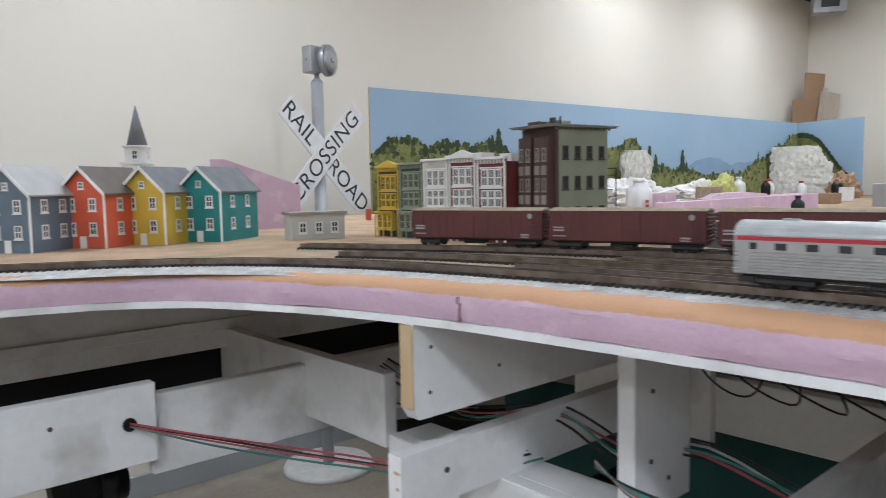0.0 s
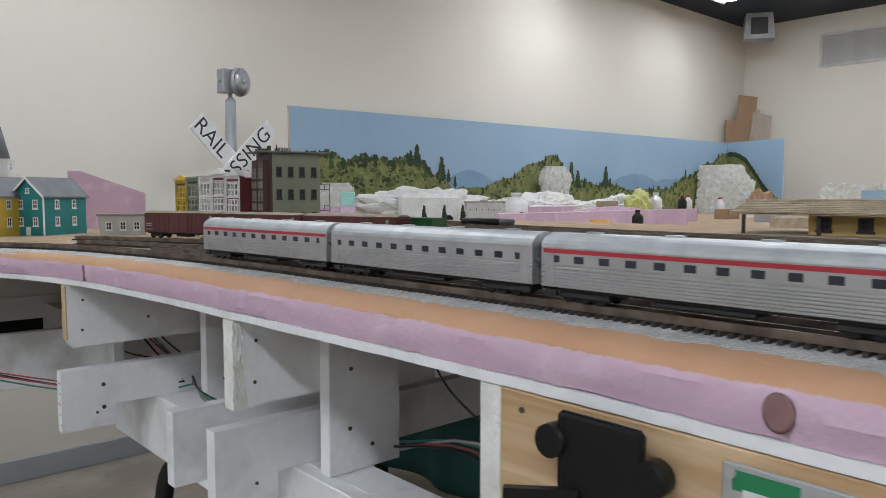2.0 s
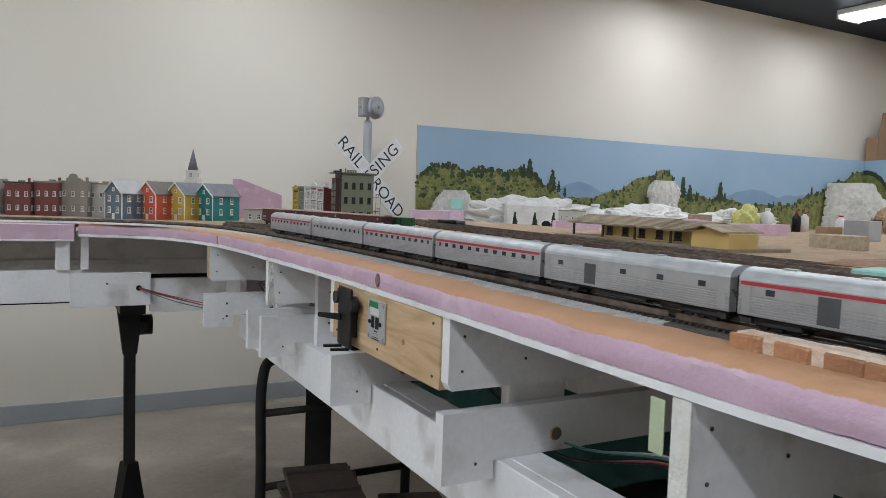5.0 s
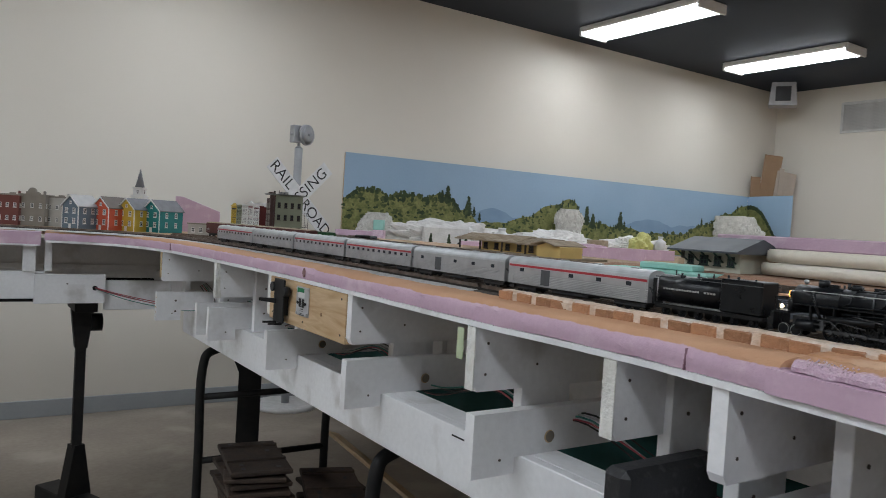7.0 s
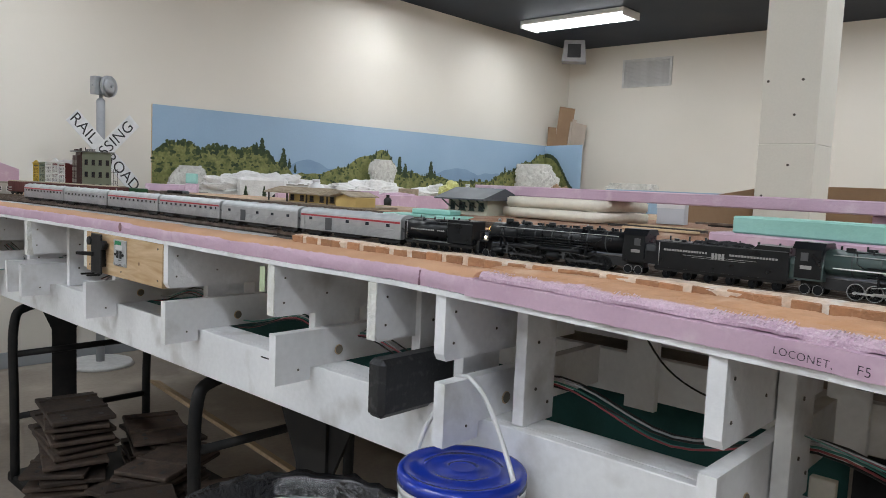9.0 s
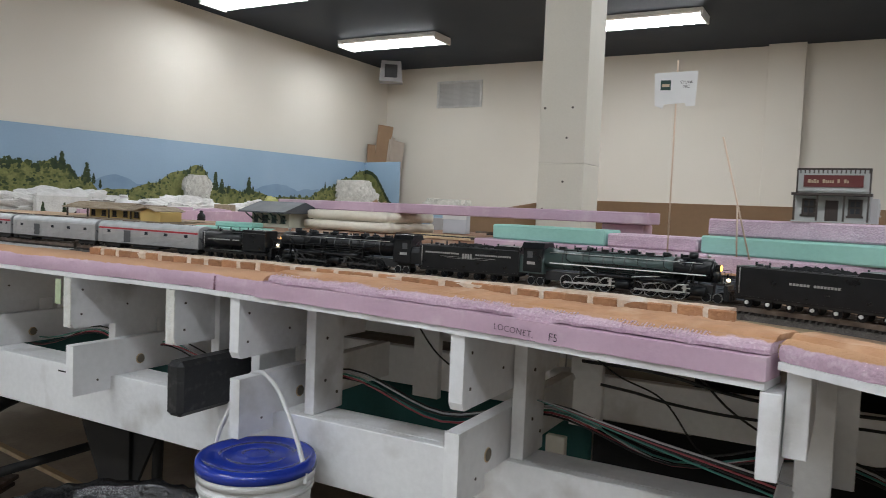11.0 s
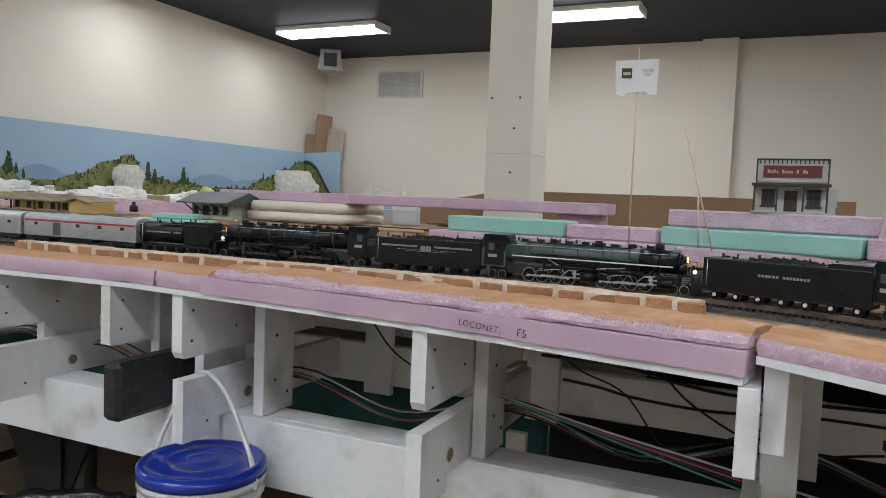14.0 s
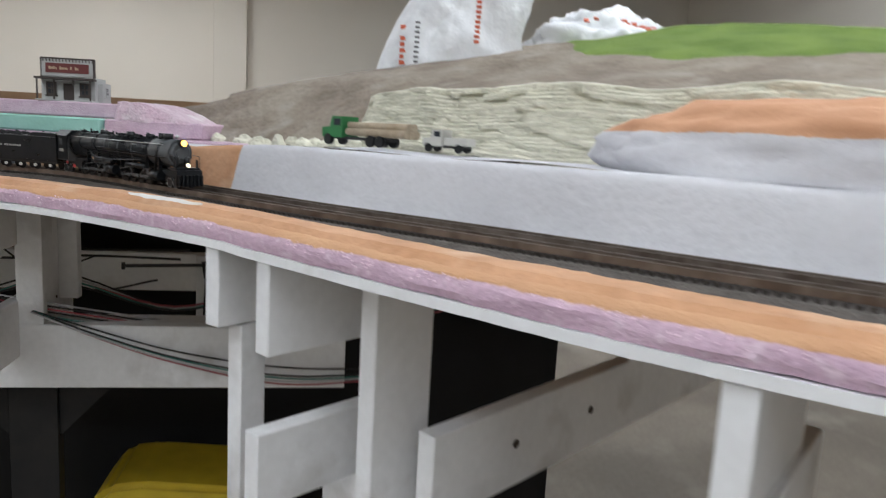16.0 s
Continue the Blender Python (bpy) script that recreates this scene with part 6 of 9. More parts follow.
def steam_engine(name, label, s, length, boiler_m, front_m, drivers, dr_r, wheel_me, big, cab_fwd=False, rod_m=M_STEEL, stripe=False):
    """An articulated engine; x runs forward from its rear buffer."""
    at, turn = seat_vehicle(s - length / 2, length * 0.32)
    t = thing(name, label, "model locomotive", at, turn, group="model train")
    h = length / 2
    zc, br = (0.0405, 0.0165) if big else (0.0375, 0.0145)
    x0, x1 = -h + 0.03, h - 0.022
    b = B()
    cyl(b, (x0, 0, zc), (x1 - 0.045, 0, zc), br, br * 0.97, seg=28)
    for k in range(6):
        x = x0 + (x1 - x0 - 0.05) * k / 6
        part("boiler_band", cyl(B(), (x, 0, zc), (x + 0.0012, 0, zc), br + 0.0004, seg=28), M_SMOKE, t)
    part("boiler", b, boiler_m, t)
    b = B()
    cyl(b, (x1 - 0.0448, 0, zc), (x1, 0, zc), br * 0.985, seg=28)
    cyl(b, (x1, 0, zc), (x1 + 0.003, 0, zc), br * 0.85, br * 0.7, seg=24)
    cyl(b, (x1 + 0.003, 0, zc), (x1 + 0.005, 0, zc), br * 0.4, seg=16)
    part("smokebox", b, front_m, t, "graphite grey smokebox")
    b = B()
    prism(b, [(-0.0165, 0.016), (0.0165, 0.016), (0.0165, 0.032), (0.014, 0.04), (-0.014, 0.04), (-0.0165, 0.032)], -0.055, 0, pose(x0 + 0.002, 0, 0, 0, 0, -90))
    part("firebox", b, M_FIREBOX if big else boiler_m, t, "dull grey firebox sides")
    cx0 = -h + 0.002
    b = B()
    prism(b, [(-0.0175, 0.018), (0.0175, 0.018), (0.0175, 0.05), (0.012, 0.056), (-0.012, 0.056), (-0.0175, 0.05)], 0, 0.028, pose(cx0, 0, 0, 0, 0, -90))
    part("cab", b, M_LOCO, t)
    part("cab_roof", prism(B(), [(-0.019, 0.05), (0.019, 0.05), (0.0125, 0.0575), (-0.0125, 0.0575)], -0.003, 0.03, pose(cx0, 0, 0, 0, 0, -90)), M_LOCO, t)
    for sgn in (-1, 1):
        part("cab_window", bx(cx0 + 0.006, cx0 + 0.014, min(sgn * 0.0175, sgn * 0.0178), max(sgn * 0.0175, sgn * 0.0178), 0.037, 0.046), M_SMOKE, t, "pale glazed cab window")
        part("number_bar", bx(cx0 + 0.006, cx0 + 0.018, min(sgn * 0.0175, sgn * 0.0179), max(sgn * 0.0175, sgn * 0.0179), 0.028, 0.032), M_BAR, t)
        rb = B()
        box(rb, x0 + 0.05, x1 - 0.002, min(sgn * 0.012, sgn * 0.0178), max(sgn * 0.012, sgn * 0.0178), zc - 0.0055, zc - 0.0045)
        part("running_board", rb, M_LOCO, t)
        if stripe:
            part("edge_line", bx(x0 + 0.012, x1 - 0.004, min(sgn * 0.0179, sgn * 0.0182), max(sgn * 0.0179, sgn * 0.0182), zc - 0.0058, zc - 0.0044), M_DOTS, t, "white painted running board edge")
        hr = tube(B(), [(x0 + 0.01, sgn * (br + 0.0015) * 0.85, zc + br * 0.6), (x1 - 0.01, sgn * (br + 0.0015) * 0.85, zc + br * 0.6)], 0.0005, 6)
        part("handrail", hr, M_STEEL, t)
        pipes = B()
        for k, (zz, ya) in enumerate(((zc - 0.012, 0.0145), (zc - 0.009, 0.0155), (zc - 0.002, 0.0165))):
            tube(pipes, [(x0 + 0.045, sgn * ya, zz), (x0 + 0.1, sgn * ya, zz + 0.001), (x1 - 0.05, sgn * ya, zz - 0.001)], 0.0009, 6)
        cyl(pipes, (x0 + 0.075, sgn * 0.0145, zc - 0.016), (x0 + 0.125, sgn * 0.0145, zc - 0.016), 0.0032, seg=12)
        part("pipework", pipes, M_LOCO, t)
    b = B()
    for f, r, hh in ((0.28, 0.0055, 0.005), (0.55, 0.006, 0.006), (0.74, 0.0055, 0.005)):
        x = x0 + (x1 - x0) * f
        part("dome", cyl(B(), (x, 0, zc + br - 0.002), (x, 0, zc + br + hh - 0.001), r, r * 0.8, seg=16), M_LOCO, t)
    b = B()
    cyl(b, (x1 - 0.024, 0, zc + br - 0.002), (x1 - 0.024, 0, zc + br + 0.006), 0.0055, seg=14)
    if big:
        cyl(b, (x1 - 0.036, 0, zc + br - 0.002), (x1 - 0.036, 0, zc + br + 0.006), 0.0055, seg=14)
    part("chimney", b, M_LOCO, t)
    tops = B()
    for k in range(9):
        x = x0 + 0.02 + (x1 - x0 - 0.06) * k / 8
        box(tops, x, x + 0.009, -0.007 + (k % 3) * 0.004, -0.003 + (k % 3) * 0.004, zc + br - 0.001, zc + br + 0.0025)
    rt_ = random.Random(int(length * 1000))
    for k in range(16):
        x = x0 + 0.012 + (x1 - x0 - 0.05) * k / 15 + rt_.uniform(-0.002, 0.002)
        yy = rt_.uniform(-0.008, 0.008)
        cyl(tops, (x, yy, zc + br - 0.004), (x, yy, zc + br + rt_.uniform(0.001, 0.0055)), rt_.uniform(0.0008, 0.0017), seg=7)
    part("top_fittings", tops, M_LOCO, t)
    for sgn in (-1, 1):
        tp_ = B()
        for k in range(5):
            xa = x0 + 0.03 + (x1 - x0 - 0.09) * k / 4
            tube(tp_, [(xa, sgn * br * 0.35, zc + br * 0.97), (xa + 0.003, sgn * br * 0.8, zc + br * 0.66), (xa + 0.004, sgn * br * 1.03, zc + br * 0.1), (xa + 0.012, sgn * br * 1.03, zc - br * 0.25)], 0.0006, 5)
        tube(tp_, [(x0 + 0.02, sgn * br * 0.55, zc + br * 0.9), (x1 - 0.06, sgn * br * 0.55, zc + br * 0.9)], 0.0007, 5)
        part("boiler_pipe", tp_, M_LOCO, t)
    for sgn in (-1, 1):
        for f in (0.3, 0.62):
            xa = x0 + (x1 - x0) * f
            part("air_tank", cyl(B(), (xa, sgn * 0.0148, 0.0215), (xa + 0.045, sgn * 0.0148, 0.0215), 0.0034, seg=12), M_LOCO, t)
        for k in range(7):
            xa = x0 + 0.055 + (x1 - x0 - 0.075) * k / 6
            part("stanchion", cyl(B(), (xa, sgn * br * 0.82, zc + br * 0.58), (xa, sgn * (br + 0.0017) * 0.86, zc + br * 0.62), 0.0006, seg=6), M_STEEL, t)
            part("hanger", bx(xa, xa + 0.0012, min(sgn * 0.0118, sgn * 0.0165), max(sgn * 0.0118, sgn * 0.0165), 0.012, zc - 0.0055), M_LOCO, t)
        for xc in (drivers[3] + 0.006, drivers[-1] + 0.004):
            hd = B()
            box(hd, xc, xc + 0.02, min(sgn * 0.0158, sgn * 0.0172), max(sgn * 0.0158, sgn * 0.0172), 0.0142, 0.0158)
            box(hd, xc + 0.002, xc + 0.005, min(sgn * 0.0158, sgn * 0.0176), max(sgn * 0.0158, sgn * 0.0176), 0.009, 0.019)
            tube(hd, [(xc - 0.014, sgn * 0.0168, 0.011), (xc - 0.004, sgn * 0.0172, 0.019), (xc + 0.008, sgn * 0.0168, 0.0195)], 0.0008, 5)
            part("crosshead", hd, rod_m, t)
        vg = tube(B(), [(x0 + 0.05, sgn * 0.0158, 0.0155), (x0 + 0.08, sgn * 0.0165, 0.0195), (x0 + 0.085, sgn * 0.0162, 0.012)], 0.0007, 6)
        tube(vg, [(x0 + 0.14, sgn * 0.0158, 0.0155), (x0 + 0.165, sgn * 0.0165, 0.0195), (x0 + 0.17, sgn * 0.0162, 0.012)], 0.0007, 6)
        tube(vg, [(x0 + 0.06, sgn * 0.0162, zc - 0.006), (x0 + 0.075, sgn * 0.0165, zc - 0.014), (x0 + 0.12, sgn * 0.016, zc - 0.015), (x1 - 0.06, sgn * 0.016, zc - 0.011)], 0.0008, 6)
        part("valve_gear", vg, rod_m, t)
        sp = tube(B(), [(x1 - 0.02, sgn * br * 0.75, zc + br * 0.7), (x1 - 0.022, sgn * br * 1.02, zc), (x1 - 0.03, sgn * 0.0145, 0.018)], 0.0018, 8)
        part("steam_pipe", sp, M_LOCO, t)
        part("air_pump", cyl(B(), (h - 0.018, sgn * 0.007, 0.0245), (h - 0.018, sgn * 0.007, 0.037), 0.0036, seg=12), M_LOCO, t)
        part("front_rail", tube(B(), [(h - 0.005, sgn * 0.0155, 0.0245), (h - 0.005, sgn * 0.0155, 0.038), (h - 0.019, sgn * 0.0155, 0.0385)], 0.0005, 6), M_LOCO, t)
    part("bell", ball(B(), (x1 - 0.006, 0, zc + br + 0.003), 0.0026), M_STEEL, t)
    part("whistle", cyl(B(), (x0 + 0.06, 0.003, zc + br), (x0 + 0.06, 0.003, zc + br + 0.006), 0.0009, seg=8), M_STEEL, t)
    wheels(t, drivers, wheel_me, dr_r)
    half = len(drivers) // 2
    rods(t, drivers[:half], dr_r * 0.9, rod_m)
    rods(t, drivers[half:], dr_r * 0.9, rod_m)
    b = B()
    box(b, -h + 0.006, h - 0.02, -0.007, 0.007, 0.008, 0.02)
    part("underframe", b, M_UNDER, t)
    for xx in (drivers[half - 1] + 0.026, drivers[-1] + 0.024):
        for sgn in (-1, 1):
            part("cylinder", cyl(B(), (xx - 0.009, sgn * 0.0145, 0.0125), (xx + 0.009, sgn * 0.0145, 0.0125), 0.0058, seg=14), M_LOCO, t)
    wheels(t, (h - 0.013, h - 0.026), W_SMALL, 0.0058)
    wheels(t, (-h + 0.012, -h + 0.026), W_SMALL, 0.0058)
    pb_ = B()
    prism(pb_, [(-0.0175, 0.004), (0.0175, 0.004), (0.0165, 0.022), (-0.0165, 0.022)], 0, 0.004, pose(h - 0.005, 0, 0, 0, 0, -90))
    for k in range(7):
        y = -0.015 + k * 0.005
        part("pilot_bar", bx(h - 0.001, h + 0.002, y - 0.001, y + 0.001, 0.003, 0.016), M_LOCO, t)
    box(pb_, h - 0.02, h - 0.004, -0.016, 0.016, 0.022, 0.0245)
    part("pilot", pb_, M_LOCO, t)
    hz = zc + br * (0.75 if big else 0.25)
    part("headlight_case", cyl(B(), (x1 + 0.001, 0, hz), (x1 + 0.0085, 0, hz), 0.0042, seg=14), M_LOCO, t)
    part("headlight", cyl(B(), (x1 + 0.0086, 0, hz), (x1 + 0.0095, 0, hz), 0.0036, seg=14), M_LIT, t, "glowing warm headlight")
    part("pilot_lamp", ball(B(), (h - 0.004, 0, 0.0275), 0.0024), M_LITW, t, "small lit lamp")
    for sgn in (-1, 1):
        part("step_ladder", bx(h - 0.009, h - 0.007, min(sgn * 0.013, sgn * 0.015), max(sgn * 0.013, sgn * 0.015), 0.0245, 0.034), M_LOCO, t)
    if big:
        part("red_valve", cyl(B(), (-h + 0.05, -0.0178, 0.0105), (-h + 0.05, -0.0165, 0.0105), 0.0028, seg=10), M_RED, t)
        part("red_valve", cyl(B(), (-h + 0.03, -0.0178, 0.014), (-h + 0.03, -0.0165, 0.014), 0.0022, seg=10), M_RED, t)
    return t


def tender(label, s, length, axles, bars, round_tank=False, bearing=M_TYRE, height=0.05):
    at, turn = seat_vehicle(s - length / 2, length * 0.35)
    t = thing("tender", label, "model tender", at, turn, group="model train")
    h = length / 2
    if round_tank:
        b = cyl(B(), (-h + 0.002, 0, 0.031), (h * 0.25, 0, 0.031), 0.0165, seg=26)
        part("tank", b, M_LOCO, t)
        part("fuel_bunker", bx(h * 0.25, h - 0.003, -0.0165, 0.0165, 0.014, 0.05, 0.0015), M_LOCO, t)
    else:
        b = prism(B(), [(-h + 0.001, 0.013), (h - 0.001, 0.013), (h - 0.001, height), (h * 0.55, height + 0.0005), (h * 0.5, height - 0.004), (-h + 0.001, height - 0.004)], -0.017, 0.017)
        part("tank", b, M_LOCO, t)
        coal = B()
        bmesh.ops.create_grid(coal, x_segments=20, y_segments=8, size=1.0)
        for v in coal.verts:
            e = max(abs(v.co.x), abs(v.co.y))
            v.co = Vector((v.co.x * h * 0.45 - h * 0.0, v.co.y * 0.014, height - 0.0045 + 0.0035 * (1 - e ** 4) + 0.0045 * noise.noise((v.co.x * 14, v.co.y * 9, length * 40))))
        part("coal_load", coal, M_BLACKCLOTH, t, "heap of black coal")
    part("underframe", bx(-h + 0.002, h - 0.002, -0.0145, 0.0145, 0.009, 0.0125), M_UNDER, t)
    xs = [-h + 0.014 + (length - 0.028) * k / (axles - 1) for k in range(axles)]
    wheels(t, xs, W_CAR, 0.0052)
    for x in xs:
        for sgn in (-1, 1):
            part("axle_box", cyl(B(), (x, sgn * 0.0125, 0.006), (x, sgn * 0.0145, 0.006), 0.0022, seg=8), bearing, t)
    for sgn in (-1, 1):
        for (a, c, z0, z1) in bars:
            nb_ = max(1, int((c - a) * h / 0.0034)) if z1 - z0 > 0.002 else 1
            for q_ in range(nb_):
                xa, xb = (a + (c - a) * q_ / nb_) * h, (a + (c - a) * (q_ + (0.72 if nb_ > 1 else 1.0)) / nb_) * h
                part("lettering_bar", bx(xa, xb, min(sgn * 0.017, sgn * 0.0174), max(sgn * 0.017, sgn * 0.0174), z0 + (z1 - z0) * 0.2, z1 - (z1 - z0) * 0.2), M_BAR, t)
        part("side_sill", bx(-h, h, min(sgn * 0.0172, sgn * 0.0168), max(sgn * 0.0172, sgn * 0.0168), 0.012, 0.0135), M_LOCO, t)
        part("side_ladder", tube(B(), [(-h + 0.006, sgn * 0.0176, 0.016), (-h + 0.006, sgn * 0.0178, height - 0.006)], 0.0005, 6), M_STEEL, t)
        part("seam", bx(-h + 0.002, h - 0.002, min(sgn * 0.0168, sgn * 0.0173), max(sgn * 0.0168, sgn * 0.0173), height - 0.0055, height - 0.0045), M_SMOKE, t)
    rt_ = random.Random(int(length * 1000) + 3)
    for k in range(7):
        x_, y_ = -h + 0.012 + (length - 0.03) * k / 6, rt_.uniform(-0.01, 0.01)
        part("vent_pipe", cyl(B(), (x_, y_, height - 0.008), (x_, y_, height + rt_.uniform(0.0, 0.0035)), rt_.uniform(0.0008, 0.0016), seg=7), M_LOCO, t)
    for k in range(4):
        part("hatch", cyl(B(), (-h + 0.018 + k * 0.014, 0.006 * (-1) ** k, height - 0.006), (-h + 0.018 + k * 0.014, 0.006 * (-1) ** k, height - 0.0015), 0.0032, seg=10), M_LOCO, t)
    part("coupler", bx(-h - 0.006, -h, -0.0015, 0.0015, 0.008, 0.011), M_UNDER, t)
    return t


def span(a, b, n):
    return [a + (b - a) * k / (n - 1) for k in range(n)]


s0 = S_PILOT
big = steam_engine("steam_locomotive", "large black articulated model steam locomotive, headlight lit", s0, 0.302, M_LOCO, M_SMOKE,
                   span(-0.085, -0.028, 4) + span(0.022, 0.079, 4), 0.0098, W_BIG, True, rod_m=M_SMOKE)
s0 -= 0.302 + 0.004
tender("long black tender with a row of white axle boxes", s0, 0.176, 7, ((-0.28, -0.02, 0.03, 0.0345), (0.02, 0.34, 0.03, 0.0345)), bearing=M_DOTS, height=0.0515)
s0 -= 0.176 + 0.012
steam_engine("steam_locomotive", "grey-green boilered model steam locomotive with pale tyres", s0, 0.272, M_GREYBOIL, M_LOCO,
             span(-0.072, -0.018, 4) + span(0.024, 0.078, 4), 0.0092, W_GREY, False, stripe=True)
s0 -= 0.272 + 0.004
tender("black tender with a winged emblem in pale bars", s0, 0.158, 6, ((-0.85, -0.16, 0.0335, 0.0375), (0.16, 0.85, 0.0335, 0.0375), (-0.1, 0.1, 0.027, 0.0385), (-0.55, 0.55, 0.0305, 0.0312), (-0.4, 0.4, 0.0285, 0.0291)), bearing=M_LOCO)
s0 -= 0.158 + 0.012
# cab-forward engine: the cab leads, so it is turned about
cf = steam_engine("steam_locomotive", "black cab-forward model steam locomotive", s0, 0.264, M_LOCO, M_LOCO,
                  span(-0.072, -0.024, 4) + span(0.022, 0.07, 4), 0.0092, W_BIG, False, rod_m=M_FIREBOX)
cf.matrix_basis = cf.matrix_basis @ pose(0, 0, 0, 0, 0, 180)
part("cab_lamp", ball(B(), (-0.134, 0, 0.035), 0.002), M_LITW, cf, "small lit lamp")
s0 -= 0.264 + 0.006
tender("black tender with a round tank and pale bar lettering", s0, 0.14, 6, ((-0.8, -0.1, 0.03, 0.0335), (-0.02, 0.2, 0.03, 0.0335)), True, M_LOCO)
s0 -= 0.14 + 0.008


def coach(s, length, stripe, label, cols):
    at, turn = seat_vehicle(s - length / 2, length * 0.36)
    t = thing("passenger_car", label, "model passenger car", at, turn, group="model train")
    h = length / 2
    prof = [(-0.0165, 0.011)]
    for k in range(7):
        z = 0.0115 + k * 0.0022
        prof += [(-0.0172, z), (-0.0172, z + 0.0014), (-0.0166, z + 0.0018)]
    prof += [(-0.017, 0.028), (-0.017, 0.04), (0.017, 0.04), (0.017, 0.028)]
    for k in range(6, -1, -1):
        z = 0.0115 + k * 0.0022
        prof += [(0.0166, z + 0.0018), (0.0172, z + 0.0014), (0.0172, z)]
    prof += [(0.0165, 0.011)]
    m = pose(-h, 0, 0, 0, 0, 90)
    part("body", prism(B(), prof, 0, -length, m), M_SILVER, t, "fluted silver sides")
    rp = [(0.0172 * math.cos(math.pi * k / 12), 0.0402 + 0.0105 * math.sin(math.pi * k / 12)) for k in range(13)]
    part("roof", prism(B(), rp, 0, -length, m), M_SILVERROOF, t, "pale rounded roof")
    for sgn in (-1, 1):
        y0, y1 = min(sgn * 0.017, sgn * 0.0173), max(sgn * 0.017, sgn * 0.0173)
        if stripe:
            part("stripe", bx(-h + 0.002, h - 0.002, y0, y1, 0.0362, 0.0392), M_STRIPE, t, "red stripe under the roof")
        for k in range(cols):
            x = -h + length * (k + 0.6) / (cols + 0.2)
            if cols < 6 and k == 1:
                part("door", bx(x - 0.009, x + 0.009, y0, y1, 0.0135, 0.035), M_SMOKE, t)
                continue
            part("window", bx(x - 0.0042, x + 0.0042, y0, y1, 0.0295, 0.0345), M_GLASS, t)
    for x in (-h + 0.035, h - 0.035):
        part("bogie", bx(x - 0.022, x + 0.022, -0.0125, 0.0125, 0.0035, 0.0085, 0.001), M_UNDER, t)
        wheels(t, (x - 0.014, x, x + 0.014), W_CAR, 0.0052)
    for k in range(4):
        part("roof_vent", bx(-h + 0.03 + k * (length - 0.07) / 3, -h + 0.042 + k * (length - 0.07) / 3, -0.003, 0.003, 0.0502, 0.0518), M_SILVERROOF, t)
    for sx in (-1, 1):
        for sgn in (-1, 1):
            part("end_door", bx(min(sx * (h - 0.012), sx * (h - 0.004)), max(sx * (h - 0.012), sx * (h - 0.004)), min(sgn * 0.0169, sgn * 0.01738), max(sgn * 0.0169, sgn * 0.01738), 0.0125, 0.036), M_SILVER, t)
            part("step", bx(min(sx * (h - 0.013), sx * (h - 0.003)), max(sx * (h - 0.013), sx * (h - 0.003)), min(sgn * 0.013, sgn * 0.016), max(sgn * 0.013, sgn * 0.016), 0.005, 0.009), M_UNDER, t)
    part("underframe", bx(-h + 0.004, h - 0.004, -0.012, 0.012, 0.0085, 0.011), M_UNDER, t)
    part("equipment_box", bx(-0.04, 0.03, -0.0135, 0.0135, 0.0045, 0.0085, 0.001), M_UNDER, t)
    for sx in (-1, 1):
        part("diaphragm", bx(min(sx * h, sx * (h + 0.0035)), max(sx * h, sx * (h + 0.0035)), -0.008, 0.008, 0.0115, 0.042), M_UNDER, t)
    return t


for k in range(6):
    st_ = k in (0, 2, 3, 5)
    coach(s0, 0.262, st_, "silver fluted passenger car" + (" with a red stripe and few windows" if k in (0,) else " with a red stripe" if st_ else " with dark windows"), 5 if k < 2 else 12)
    s0 -= 0.262 + 0.009


